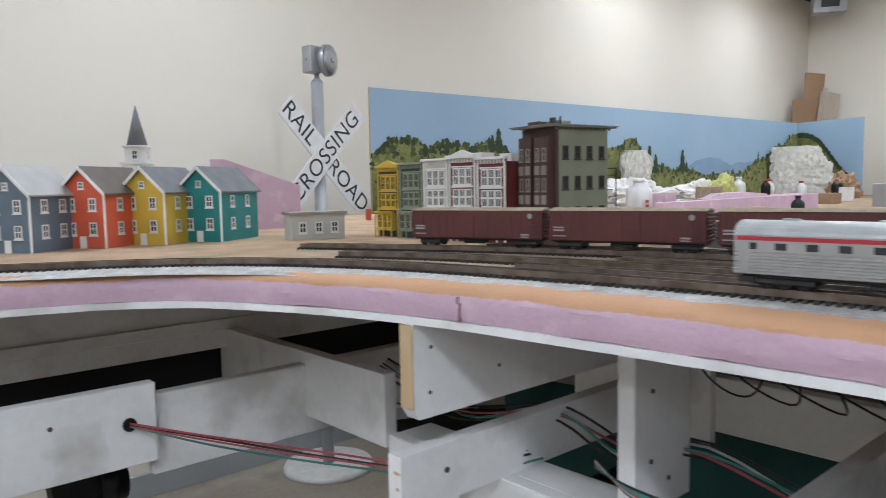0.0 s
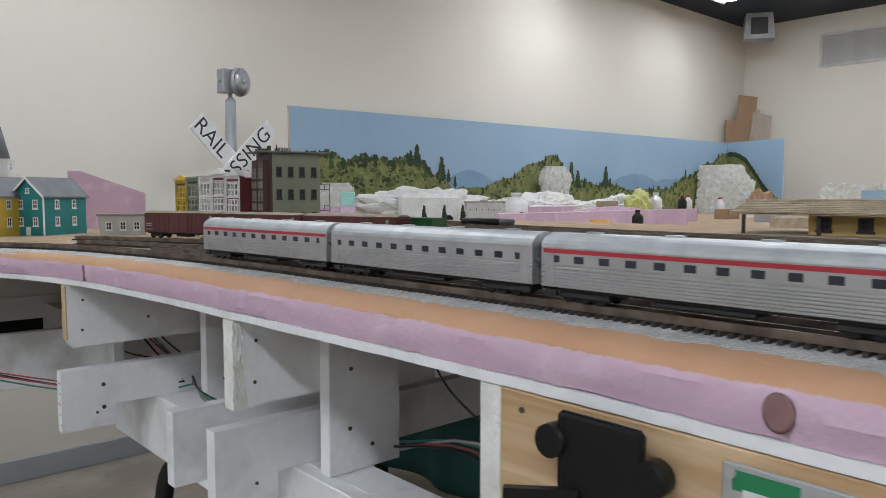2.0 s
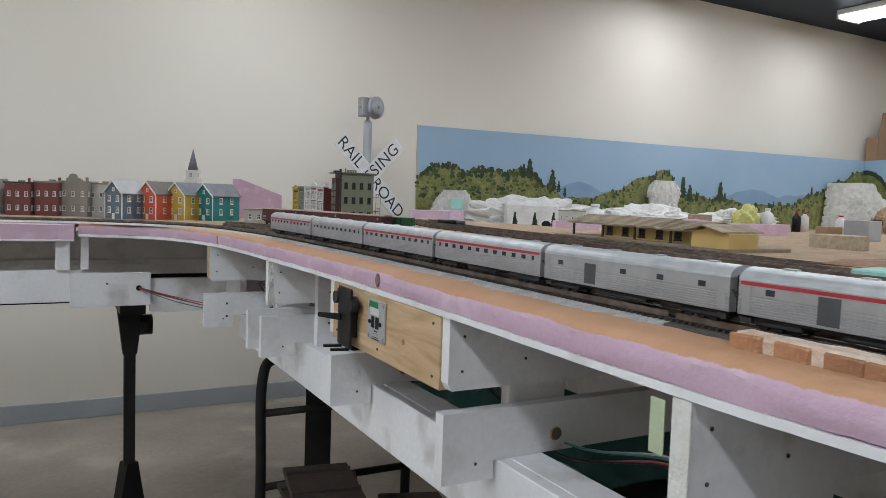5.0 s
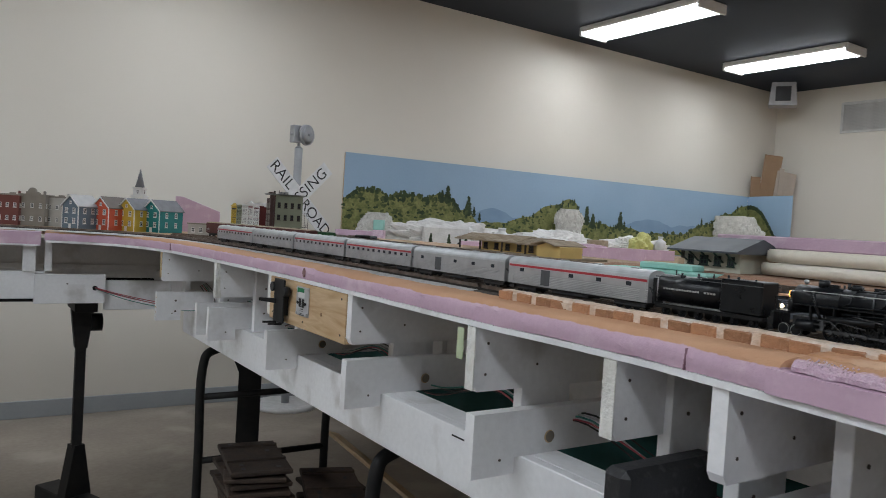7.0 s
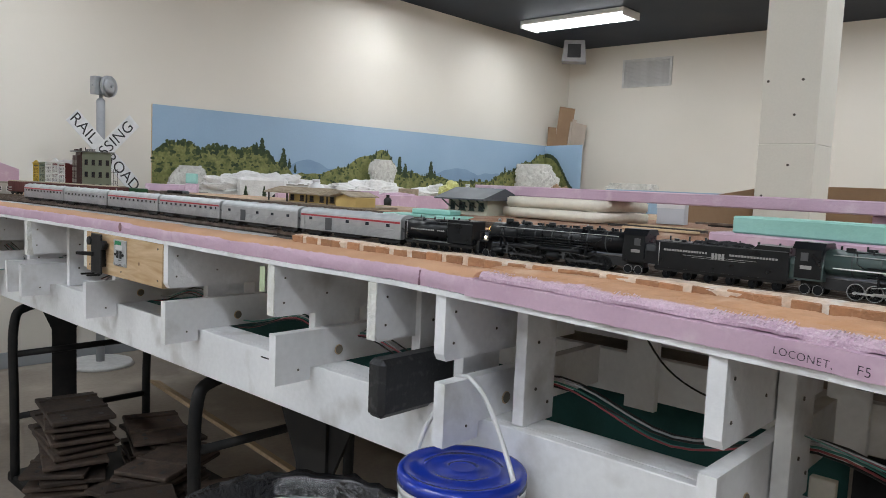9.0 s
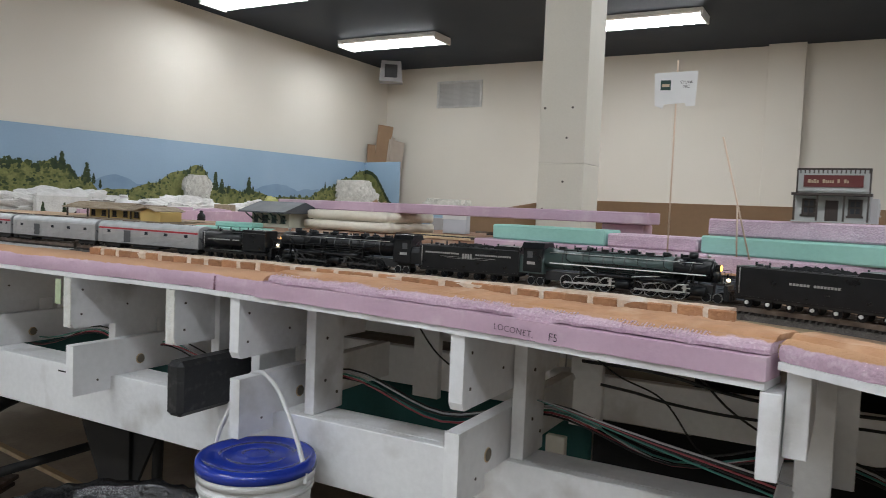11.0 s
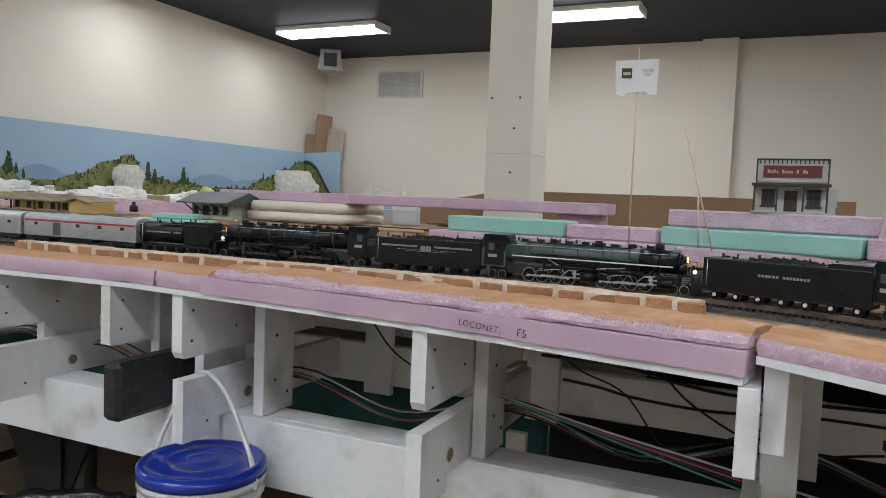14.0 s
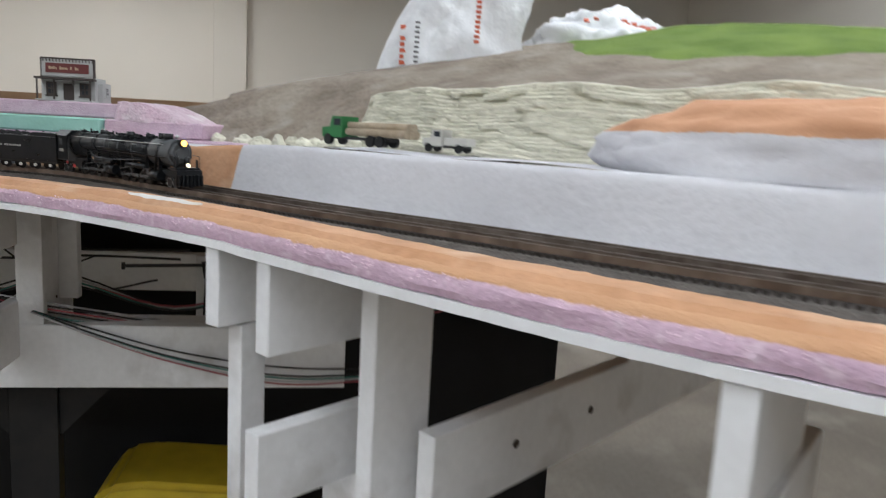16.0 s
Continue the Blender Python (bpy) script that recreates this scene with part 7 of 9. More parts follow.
# standing cars on the tracks by the retaining wall
def boxcar(x, y, turn):
    """A long ribbed boxcar, 0.194 m over its ends."""
    t = thing("boxcar", "dark red model boxcar with pale lettering bars", "model boxcar", (x, y, RAIL - 0.001), turn, group="standing boxcars")
    part("body", bx(-0.095, 0.095, -0.0175, 0.0175, 0.0115, 0.048, 0.0008), M_BOX, t)
    part("roof", prism(B(), [(-0.0185, 0.0482), (0.0185, 0.0482), (0.004, 0.0515), (-0.004, 0.0515)], -0.0955, 0.0955, pose(0, 0, 0, 0, 0, 90)), M_SHAKE2, t, "weathered roof")
    r0 = part("rib", bx(-0.0005, 0.0005, -0.0181, 0.0181, 0.012, 0.0475), M_BOX, t)
    r0.location.x = -0.09
    for k in range(1, 16):
        if k not in (6, 7, 8, 9):
            shared("rib", r0.data, t, pose(-0.09 + k * 0.012, 0, 0))
    for sgn in (-1, 1):
        y0, y1 = min(sgn * 0.0176, sgn * 0.0188), max(sgn * 0.0176, sgn * 0.0188)
        for xa in (-0.0205, 0.0005):
            part("door", bx(xa, xa + 0.02, y0, y1, 0.0125, 0.0455), M_BOX, t)
            part("door_bar", bx(xa + 0.001, xa + 0.019, min(sgn * 0.0189, sgn * 0.0194), max(sgn * 0.0189, sgn * 0.0194), 0.028, 0.0285), M_BOX, t)
        part("emblem", cyl(B(), (0.079, sgn * 0.0182, 0.041), (0.079, sgn * 0.0186, 0.041), 0.0034, seg=16), M_BAR, t, "round white emblem")
        for (xa, z0, z1, w) in ((-0.082, 0.0265, 0.0285, 0.014), (-0.082, 0.023, 0.025, 0.014), (0.005, 0.0405, 0.042, 0.009), (0.072, 0.0165, 0.0185, 0.011), (0.072, 0.0138, 0.0152, 0.011), (-0.081, 0.0165, 0.0178, 0.017)):
            part("lettering_bar", bx(xa - w / 2, xa + w / 2, min(sgn * 0.01815, sgn * 0.0185), max(sgn * 0.01815, sgn * 0.0185), z0, z1), M_BAR, t)
        for k in range(7):
            part("rung", bx(0.082, 0.0945, min(sgn * 0.0188, sgn * 0.0194), max(sgn * 0.0188, sgn * 0.0194), 0.015 + k * 0.005, 0.0156 + k * 0.005), M_BOX, t)
    for sx in (-1, 1):
        for k in range(8):
            z = 0.014 + k * 0.0042
            part("end_rib", bx(min(sx * 0.095, sx * 0.0975), max(sx * 0.095, sx * 0.0975), -0.0165, 0.0165, z, z + 0.0022, 0.0006), M_BOX, t)
    for x_ in (-0.07, 0.07):
        part("bogie", bx(x_ - 0.016, x_ + 0.016, -0.0125, 0.0125, 0.004, 0.009, 0.001), M_UNDER, t)
        wheels(t, (x_ - 0.01, x_ + 0.01), W_CAR, 0.0052)
    part("underframe", bx(-0.093, 0.093, -0.012, 0.012, 0.009, 0.0115), M_UNDER, t)
    part("brake_gear", bx(-0.02, 0.01, -0.009, 0.009, 0.004, 0.0088, 0.001), M_UNDER, t)
    return t


for x, y, a in ((0.779, 0.303, -77.5), (0.735, 0.502, -75), (0.677, 0.695, -71)):
    boxcar(x, y, a)
hp = thing("hopper_car", "dark green ribbed model hopper car", "model hopper", (0.838, 0.262, RAIL - 0.001), -77)
part("body", prism(B(), [(-0.07, 0.018), (-0.04, 0.011), (0.04, 0.011), (0.07, 0.018), (0.07, 0.044), (-0.07, 0.044)], -0.016, 0.016), M_HOPPER, hp)
for k in range(12):
    part("rib", bx(-0.066 + k * 0.012, -0.0645 + k * 0.012, -0.0178, 0.0178, 0.014, 0.044), M_HOPPER, hp)
part("rim", bx(-0.071, 0.071, -0.0185, 0.0185, 0.0442, 0.046), M_HOPPER, hp)
for sgn in (-1, 1):
    for k in range(6):
        part("rung", bx(0.06, 0.0715, min(sgn * 0.0186, sgn * 0.0192), max(sgn * 0.0186, sgn * 0.0192), 0.014 + k * 0.0055, 0.0147 + k * 0.0055), M_HOPPER, hp)
    part("corner_post", bx(0.07, 0.0715, min(sgn * 0.0172, sgn * 0.0192), max(sgn * 0.0172, sgn * 0.0192), 0.009, 0.044), M_HOPPER, hp)
part("end_cage", bx(0.0702, 0.0722, -0.016, 0.016, 0.011, 0.013), M_HOPPER, hp)
for x in (-0.05, 0.05):
    part("bogie", bx(x - 0.016, x + 0.016, -0.0125, 0.0125, 0.004, 0.009, 0.001), M_UNDER, hp)
    wheels(hp, (x - 0.01, x + 0.01), W_CAR, 0.0052)
# switch machines by the yard
for k, (x, y, d) in enumerate(((0.747, -0.4, 0), (0.74, -0.78, 20), (0.72, -0.92, -20))):
    sm = thing("switch_machine", "small dark switch motor beside the yard track", "switch motor", (x, y, 1.2386), 80 + d, group="switch motors")
    part("case", bx(-0.016, 0.016, -0.007, 0.007, 0, 0.008, 0.002), M_UNDER, sm)
    part("coil", cyl(B(), (-0.01, 0, 0.011), (0.01, 0, 0.011), 0.004, seg=12), M_UNDER, sm)
    part("stand", cyl(B(), (0.02, 0, 0), (0.02, 0, 0.02), 0.0018, seg=8), M_BAR if k == 1 else M_UNDER, sm)
rt2 = random.Random(8)
for k in range(7):
    p = (0.70 + rt2.uniform(-0.03, 0.08), -0.5 - k * 0.11 + rt2.uniform(-0.03, 0.03))
    sc = thing("scrap_strip", "thin brown scrap strip lying on the yard soil", "scrap wood", (*p, 1.2387), rt2.uniform(50, 120), group="scrap strips")
    part("strip", bx(-0.02, rt2.uniform(0.01, 0.04), -0.0025, 0.0025, 0, 0.003), M_RUST if k % 2 else M_STICK, sc)

# ---- hill, cliff and road at the right-hand end ----
hs = next(i for i, p in enumerate(TRACK) if p.y < -2.36)
HL = TRACK[hs:]


def ramp(a, b, x):
    t = max(0.0, min(1.0, (x - a) / (b - a)))
    return t * t * (3 - 2 * t)


def strip(name, offs, height, mat, label, d0=-1.0, d1=9.0, category="model scenery"):
    """A sheet over the plan beside the track: offs across, height(distance, offset, point)."""
    t = thing(name, label, category, kind="structure")
    bm = B()
    grid = []
    for i, p in enumerate(HL[::2]):
        n = side(HL, min(2 * i, len(HL) - 1))
        d = 2 * i * 0.01
        if not d0 <= d <= d1:
            continue
        grid.append([bm.verts.new((*(p + n * o), height(d, o, p + n * o))) for o in offs])
    for a, b in zip(grid, grid[1:]):
        for k in range(len(offs) - 1):
            f = bm.faces.new((a[k], b[k], b[k + 1], a[k + 1]))
            f.smooth = True
    bmesh.ops.recalc_face_normals(bm, faces=bm.faces[:])
    part("surface", bm, mat, t)
    return t


M_ROADW = surf("pale_grey_plaster_road", (0.62, 0.62, 0.65), (0.54, 0.54, 0.57), 8, 0.8, 0.002, 120, fine=0.06)
M_HILLB = surf("brown_grey_painted_hill", (0.3, 0.255, 0.205), (0.19, 0.15, 0.115), 9, 0.9, 0.008, 70, fine=0.28, spots=(0.35, 0.31, 0.26), spot_scale=10)
M_GRASS = surf("green_flock_grass", (0.17, 0.25, 0.045), (0.11, 0.18, 0.03), 12, 0.95, 0.006, 300, fine=0.3)
M_CLIFF = surf("pale_layered_cliff", (0.72, 0.7, 0.58), (0.56, 0.55, 0.44), 30, 0.9, 0.006, 140, fine=0.22, stretch=(1, 1, 4))


def n3(p, f, s):
    return noise.noise((p.x * f + s, p.y * f, s * 2.7))


def road_z(d):
    return 1.2475 + 0.046 * ramp(-0.03, 0.05, d) + 0.014 * ramp(0.1, 0.4, d)


def road(d, o, p):
    return road_z(d) + 0.003 * n3(p, 9, 1)


def bank(d, o, p):
    return 1.241 + (road_z(d) - 1.241) * ramp(0.075, 0.1, o)


strip("painted_bank", span(0.074, 0.106, 10), lambda d, o, p: bank(d, o, p) + 0.0015 * n3(p, 40, 3), M_TAN, "orange-tan painted bank beside the track", d1=0.3)
strip("plaster_bank", span(0.074, 0.106, 10), lambda d, o, p: bank(d, o, p) + 0.001 * n3(p, 40, 3), M_ROADW, "pale grey plaster bank beside the track", d0=0.3)
strip("model_road", span(0.106, 0.262, 16), road, M_ROADW, "pale grey plaster road bed above the track")


CREST = [(-2.3, 1.27), (-2.38, 1.3), (-2.44, 1.352), (-2.58, 1.384), (-2.7, 1.414), (-2.84, 1.446), (-2.96, 1.472), (-3.1, 1.502), (-3.25, 1.522), (-3.41, 1.556), (-3.54, 1.575), (-3.9, 1.59), (-4.4, 1.56)]


def crest(y):
    for (ya, za), (yb, zb) in zip(CREST, CREST[1:]):
        if y >= yb:
            return za + (zb - za) * max(0.0, min(1.0, (ya - y) / (ya - yb)))
    return CREST[-1][1]


def from_track(p):
    i = min(range(0, len(TRACK), 3), key=lambda k: (TRACK[k] - p).length_squared)
    return (p - TRACK[i]).dot(side(TRACK, i)), (i - hs) * 0.01


def hill_z(p):
    o, d = from_track(p)
    top = crest(p.y) - 0.2 * (0.78 - p.x) * (p.x < 0.78) - 0.3 * ramp(0.85, 1.7, p.x)
    foot = road_z(d) + max(0.0, o - 0.25 - 0.045 * ramp(0.28, 0.36, d)) * (0.75 + 2.2 * ramp(0.34, 0.42, d))
    k = 0.02
    hmix = max(0.0, min(1.0, 0.5 + 0.5 * (foot - top) / k))
    z = foot * (1 - hmix) + top * hmix - k * hmix * (1 - hmix)
    return z + 0.006 * n3(p, 7, 5) + 0.003 * n3(p, 23, 6) + 0.0014 * n3(p, 70, 8), o


def hill_sheet(name, mat, label, keep, lift):
    t = thing(name, label, "model scenery", kind="structure")
    bm = B()
    nx, ny = 96, 104
    vs = {}
    for j in range(ny):
        for i in range(nx):
            p = Vector((0.0 + i * 0.018 - 0.75 * ramp(40, 104, j), -2.36 - j * 0.018))
            z, o = hill_z(p)
            if o > 0.235 and keep(p, z):
                vs[i, j] = bm.verts.new((p.x, p.y, z + lift(p, z)))
    for (i, j) in list(vs):
        q = [(i, j), (i + 1, j), (i + 1, j + 1), (i, j + 1)]
        if all(k in vs for k in q):
            bm.faces.new([vs[k] for k in q]).smooth = True
    bmesh.ops.recalc_face_normals(bm, faces=bm.faces[:])
    part("surface", bm, mat, t)


hill_sheet("model_hill", M_HILLB, "bare brown-grey painted plaster hill", lambda p, z: True, lambda p, z: 0.0)
hill_sheet("grass_patch", M_GRASS, "bright green grass flock on the hilltop", lambda p, z: z + 0.012 * n3(p, 9, 4) > 1.462 and p.y < -3.17 + 0.06 * n3(p, 5, 2), lambda p, z: min(0.004, (z + 0.012 * n3(p, 9, 4) - 1.462) * 0.6 - 0.004, (-3.17 + 0.06 * n3(p, 5, 2) - p.y) * 0.25 - 0.004) + 0.0015 * n3(p, 90, 3))
# layered cliff: courses of thin cast strata
cl = thing("layered_cliff", "pale layered cast rock cliff behind the road", "cliff", kind="structure")
rc = random.Random(3)
for k in range(17):
    bm = B()
    f0 = k / 17
    rows = []
    for i in range(31, len(HL) - 2, 1):
        d = i * 0.01
        n, p = side(HL, i), HL[i]
        top = 0.1 * ramp(0.295, 0.335, d) * (0.85 + 0.2 * noise.noise((d * 5, 3, 0)))
        o = 0.226 + 0.045 * f0 + 0.009 * noise.noise((d * 22, k * 0.6, 1)) + 0.007 * noise.noise((d * 60, k * 1.9, 2)) + 0.003 * noise.noise((d * 160, k * 2.7, 4)) + 0.035 * (1 - ramp(0.32, 0.6, d))
        z = road_z(d) - 0.002 + top * f0 + 0.0035 * noise.noise((d * 11, k * 0.4, 6)) + 0.0015 * noise.noise((d * 50, k, 7))
        hh = top / 17 * 1.3 + 0.0004
        q0, q1 = p + n * o, p + n * (o + 0.02)
        rows.append([bm.verts.new((q0.x, q0.y, z)), bm.verts.new((q0.x, q0.y, z + hh * 0.75)), bm.verts.new((q0.x + n.x * 0.003, q0.y + n.y * 0.003, z + hh)), bm.verts.new((q1.x, q1.y, z + hh)), bm.verts.new((q1.x, q1.y, z))])
    for a, b in zip(rows, rows[1:]):
        for j in range(5):
            bm.faces.new((a[j], b[j], b[(j + 1) % 5], a[(j + 1) % 5]))
    bmesh.ops.recalc_face_normals(bm, faces=bm.faces[:])
    part("stratum", bm, M_CLIFF, cl)
# rocks along the foot of the cliff
for k in range(40):
    d = 0.0 + k * 0.0095
    i = min(len(HL) - 2, int(d / 0.01))
    p = HL[i] + side(HL, i) * (0.245 + rc.uniform(-0.025, 0.03))
    lump("loose_rock", "small pale cast rock piece at the cliff foot", "rock", (p.x, p.y, road_z(d) - 0.001), (rc.uniform(0.008, 0.018), rc.uniform(0.008, 0.016), rc.uniform(0.008, 0.018)), M_CLIFF, k * 1.7, 0.35, 0.1, 0, 2)
lump("dark_rock", "dark grey rock piece on the road edge", "rock", (-0.13, -3.2, 1.306), (0.03, 0.02, 0.02), M_STONE, 77.0, 0.35, 0.1, 0, 3)

# log truck and a pale flat truck on the road
def truck(at, turn, cab_m, load, label, grow=1.0):
    t = thing("model_truck", label, "model truck", at, turn)
    t.scale = (grow, grow, grow)
    part("frame_rail", bx(-0.06 if load else -0.03, 0.03, -0.007, 0.007, 0.006, 0.009), M_UNDER, t)
    part("cab", prism(B(), [(0.006, 0.008), (0.038, 0.008), (0.038, 0.018), (0.026, 0.019), (0.022, 0.03), (0.006, 0.03)], -0.0115, 0.0115), cab_m, t)
    part("windscreen", bx(0.009, 0.019, -0.0118, 0.0118, 0.0205, 0.0275), M_GLASS, t)
    for x in (-0.05, -0.036, 0.028) if load else (-0.022, 0.028):
        for s in (-1, 1):
            part("wheel", cyl(B(), (x, s * 0.0075, 0.0058), (x, s * 0.0125, 0.0058), 0.0058, seg=14), M_BPL, t)
    if load:
        for k, (y, z) in enumerate(((-0.007, 0.014), (0.001, 0.014), (0.008, 0.0145), (-0.003, 0.021), (0.005, 0.021))):
            part("log", cyl(B(), (-0.085, y, z), (0.0, y + 0.001, z), 0.0042, 0.0038, seg=10), M_SHAKE, t, "brown timber log")
    else:
        part("bed", bx(-0.034, 0.003, -0.0115, 0.0115, 0.0095, 0.02, 0.001), cab_m, t)
    return t


i_t = min(range(len(HL)), key=lambda k: (HL[k] + side(HL, k) * 0.185 - Vector((0.31, -2.775))).length)
for k, (di, m_, ld_, lab) in enumerate(((0, paint("green_truck_paint", (0.02, 0.16, 0.045)), True, "green model truck carrying brown logs"), (17, M_PALE, False, "pale model flatbed truck on the road"))):
    i = i_t + di
    p, n = HL[i] + side(HL, i) * 0.18, side(HL, i)
    truck((p.x, p.y, road_z(i * 0.01) + 0.0035), math.degrees(math.atan2(n.x, -n.y)), m_, ld_, lab, 1.2 if ld_ else 0.85)

# crumpled white plastic bags on the hill
M_BAG = surf("white_plastic_bag", (0.82, 0.84, 0.86), (0.76, 0.78, 0.81), 14, 0.3, 0.006, 45, fine=0.04)
M_BAGRED = surf("orange_red_print", (0.62, 0.1, 0.03), rough=0.4, fine=0.0)


def bag_top(u):
    """Height of the standing bag along its width."""
    return 0.256 * max(0.0, 1 - (abs(0.065 - u) / (0.212 if u < 0.065 else 0.24)) ** 2) ** 0.75


def standing_bag(at, turn, label):
    """A thin plastic bag that stands up like a fin, closed along its edges, with a torn far edge."""
    t = thing("plastic_bag", label, "plastic bag", at, turn)
    nu, nf = 60, 36
    bm = B()

    def spot(a, f, s):
        u = -0.147 + 0.282 * a
        z = f * bag_top(u)
        th = 0.05 * math.sin(math.pi * min(1.0, a * 0.94 + 0.03)) ** 0.5 * max(0.0, 1 - f ** 2.2) ** 0.5
        th *= 1 + 0.25 * noise.noise((u * 22, z * 16, s * 3))
        w = 0.004 * noise.noise((u * 30 + z * 40, z * 9, s)) + 0.0035 * abs(noise.noise((u * 70 - z * 50, z * 30, s * 2))) + 0.0015 * noise.noise((u * 180, z * 150, s))
        u += a ** 8 * (0.009 * math.sin(f * 9.5 + 0.8) + 0.004 * noise.noise((f * 14, 3, 1)))
        z += 0.006 * f * noise.noise((u * 40, 5, 2)) * a
        return (u, s * th + w, z - 0.03 * (1 - f))

    sheets = []
    for s in (-1, 1):
        g = [[bm.verts.new(spot(i / nu, j / nf, s)) for j in range(nf + 1)] for i in range(nu + 1)]
        for i in range(nu):
            for j in range(nf):
                bm.faces.new((g[i][j], g[i + 1][j], g[i + 1][j + 1], g[i][j + 1])).smooth = True
        sheets.append(g)
    bmesh.ops.remove_doubles(bm, verts=bm.verts[:], dist=0.0006)
    bmesh.ops.recalc_face_normals(bm, faces=bm.faces[:])
    part("sheet", bm, M_BAG, t)
    marks = [(-0.088, 0.035 + 0.009 * k, 0.012, 0.007, M_BAGRED) for k in range(5)] + [(-0.088, 0.088, 0.014, 0.007, M_BAGRED)]
    marks += [(-0.062, 0.03 + 0.0075 * k, 0.008, 0.003, M_BAGINK) for k in range(10)]
    marks += [(0.046, 0.075 + 0.008 * k, 0.009, 0.005, M_BAGRED) for k in range(9)]
    for u, z, w, h, m in marks:
        a = (u + 0.147) / 0.282
        x, y, zz = spot(a, (z + 0.02) / bag_top(u), -1)
        part("print_bar", bx(-w / 2, w / 2, -0.0012, 0.0012, -h / 2, h / 2), m, t).matrix_basis = pose(x, y - 0.0008, zz, -8, 0, 0)
    return t


def flat_bag(at, size, turn, seed, label):
    """A slumped, crumpled bag."""
    t = thing("plastic_bag", label, "plastic bag", at, turn)
    bm = B()
    bmesh.ops.create_icosphere(bm, subdivisions=5, radius=1.0)
    w, d_, h = size
    for v in bm.verts:
        d = v.co.normalized()
        k = 1 + 0.25 * noise.noise(d * 2.3 + Vector((seed, 0, 0))) + 0.22 * abs(noise.noise(d * 5 + Vector((0, seed, 0)))) + 0.1 * abs(noise.noise(d * 12 + Vector((seed, 0, 0))))
        v.co = Vector((d.x * w * k, d.y * d_ * k, max(0.0, d.z * 0.9 + 0.1) * h * k))
    for f in bm.faces:
        f.smooth = True
    part("sheet", bm, M_BAG, t)
    tree = [v.co.copy() for v in t.children[0].data.vertices]
    for x, z, n in ((-0.25, 0.75, 3), (0.15, 0.8, 4), (0.4, 0.7, 4), (0.6, 0.6, 3)):
        for j in range(n):
            want = Vector(((x + j * 0.05) * w, -0.55 * d_, z * h))
            c = min(tree, key=lambda q: (q - want).length_squared)
            part("print_bar", bx(-0.005, 0.005, -0.0015, 0.0015, -0.004, 0.004), M_BAGRED, t).matrix_basis = pose(c.x, c.y - 0.001, c.z, -45, 0, 0)
    return t


M_BAGINK = surf("dark_print", (0.09, 0.09, 0.1), rough=0.4, fine=0.0)
standing_bag((0.765, -2.985, 1.42), -104, "large white plastic bag with red print, standing up")
flat_bag((0.85, -3.305, 1.5), (0.135, 0.07, 0.085), -104, 8.0, "flat crumpled white plastic bag with red print")

# orange painted slope at the far end of the road and a yellow tub on the floor below
M_SLOPE = surf("pale_plaster_slope", (0.6, 0.6, 0.63), (0.52, 0.52, 0.55), 8, 0.8, 0.002, 120, fine=0.08)
painted_above(M_SLOPE, 0.05, (0.62, 0.34, 0.2), (0.5, 0.25, 0.13))
i_s = min(len(HL) - 3, 108)
ps_ = HL[i_s] + side(HL, i_s) * 0.19
slope_ob = lump("painted_slope", "orange and pale painted plaster slope at the road end", "model scenery", (ps_.x, ps_.y, 1.295), (0.3, 0.09, 0.078), M_SLOPE, 31.0, 0.16, 0.0, -138, 5)
for f in slope_ob.children[0].data.polygons:
    f.use_smooth = True
M_YEL = paint("yellow_plastic", (0.62, 0.45, 0.03), 0.4)
yt_ = thing("yellow_tub", "yellow plastic tub with a dull brown panel on the floor", "tub", (0.8, -2.5, 0.0), -90)
yb_ = prism(B(), [(-0.2, 0), (0.2, 0), (0.21, 0.55), (0.19, 0.66), (0.13, 0.695), (-0.06, 0.712), (-0.12, 0.705), (-0.15, 0.67), (-0.21, 0.55)], -0.1, 0.1)
yt_.scale.z = 0.94
bmesh.ops.bevel(yb_, geom=yb_.edges[:], offset=0.012, segments=3, affect="EDGES")
part("shell", yb_, M_YEL, yt_)
part("panel", prism(B(), [(-0.13, 0.3), (0.18, 0.3), (0.18, 0.63), (0.06, 0.675), (-0.02, 0.64), (-0.1, 0.6)], -0.103, -0.1005), surf("pinkish_brown_board", (0.22, 0.16, 0.15), rough=0.7, fine=0.15), yt_, "dull pinkish brown panel")

# ---- under and in front of the bench ----
def bracket_at(p, n, z0, z1, depth=0.15, th=0.019, name="bracket", mat=M_WHITE, start=0.004):
    t = math.degrees(math.atan2(n.y, n.x))
    ob = part(name, bx(start, depth, -th, 0, z0, z1, 0.001), mat, frame_t)
    ob.matrix_basis = pose(p.x, p.y, 0, 0, 0, t)
    return ob


part("bracket", bx(0.347, 0.52, -2.294, -2.275, 1.118, 1.1985, 0.001), M_WHITE, frame_t)
part("bracket", bx(0.362, 0.52, -2.316, -2.2955, 1.138, 1.2185, 0.001), M_WHITE, frame_t)
part("post", bx(0.556, 0.6, -2.336, -2.297, 1.0072, 1.218, 0.001), M_WHITE, frame_t)
part("post", bx(0.64, 0.66, -2.36, -2.325, 1.03, 1.218, 0.001), M_WHITE, frame_t)
ib = min(range(len(FASCIA_R)), key=lambda k: (FASCIA_R[k] - Vector((0.066, -2.649))).length)
ic = min(range(len(FASCIA_R)), key=lambda k: (FASCIA_R[k] - Vector((-0.002, -2.703))).length)
for i, dz in ((ib, 0.075), (ic, 0.082)):
    bracket_at(FASCIA_R[i], side(FASCIA_R, i), 1.219 - dz, 1.218)
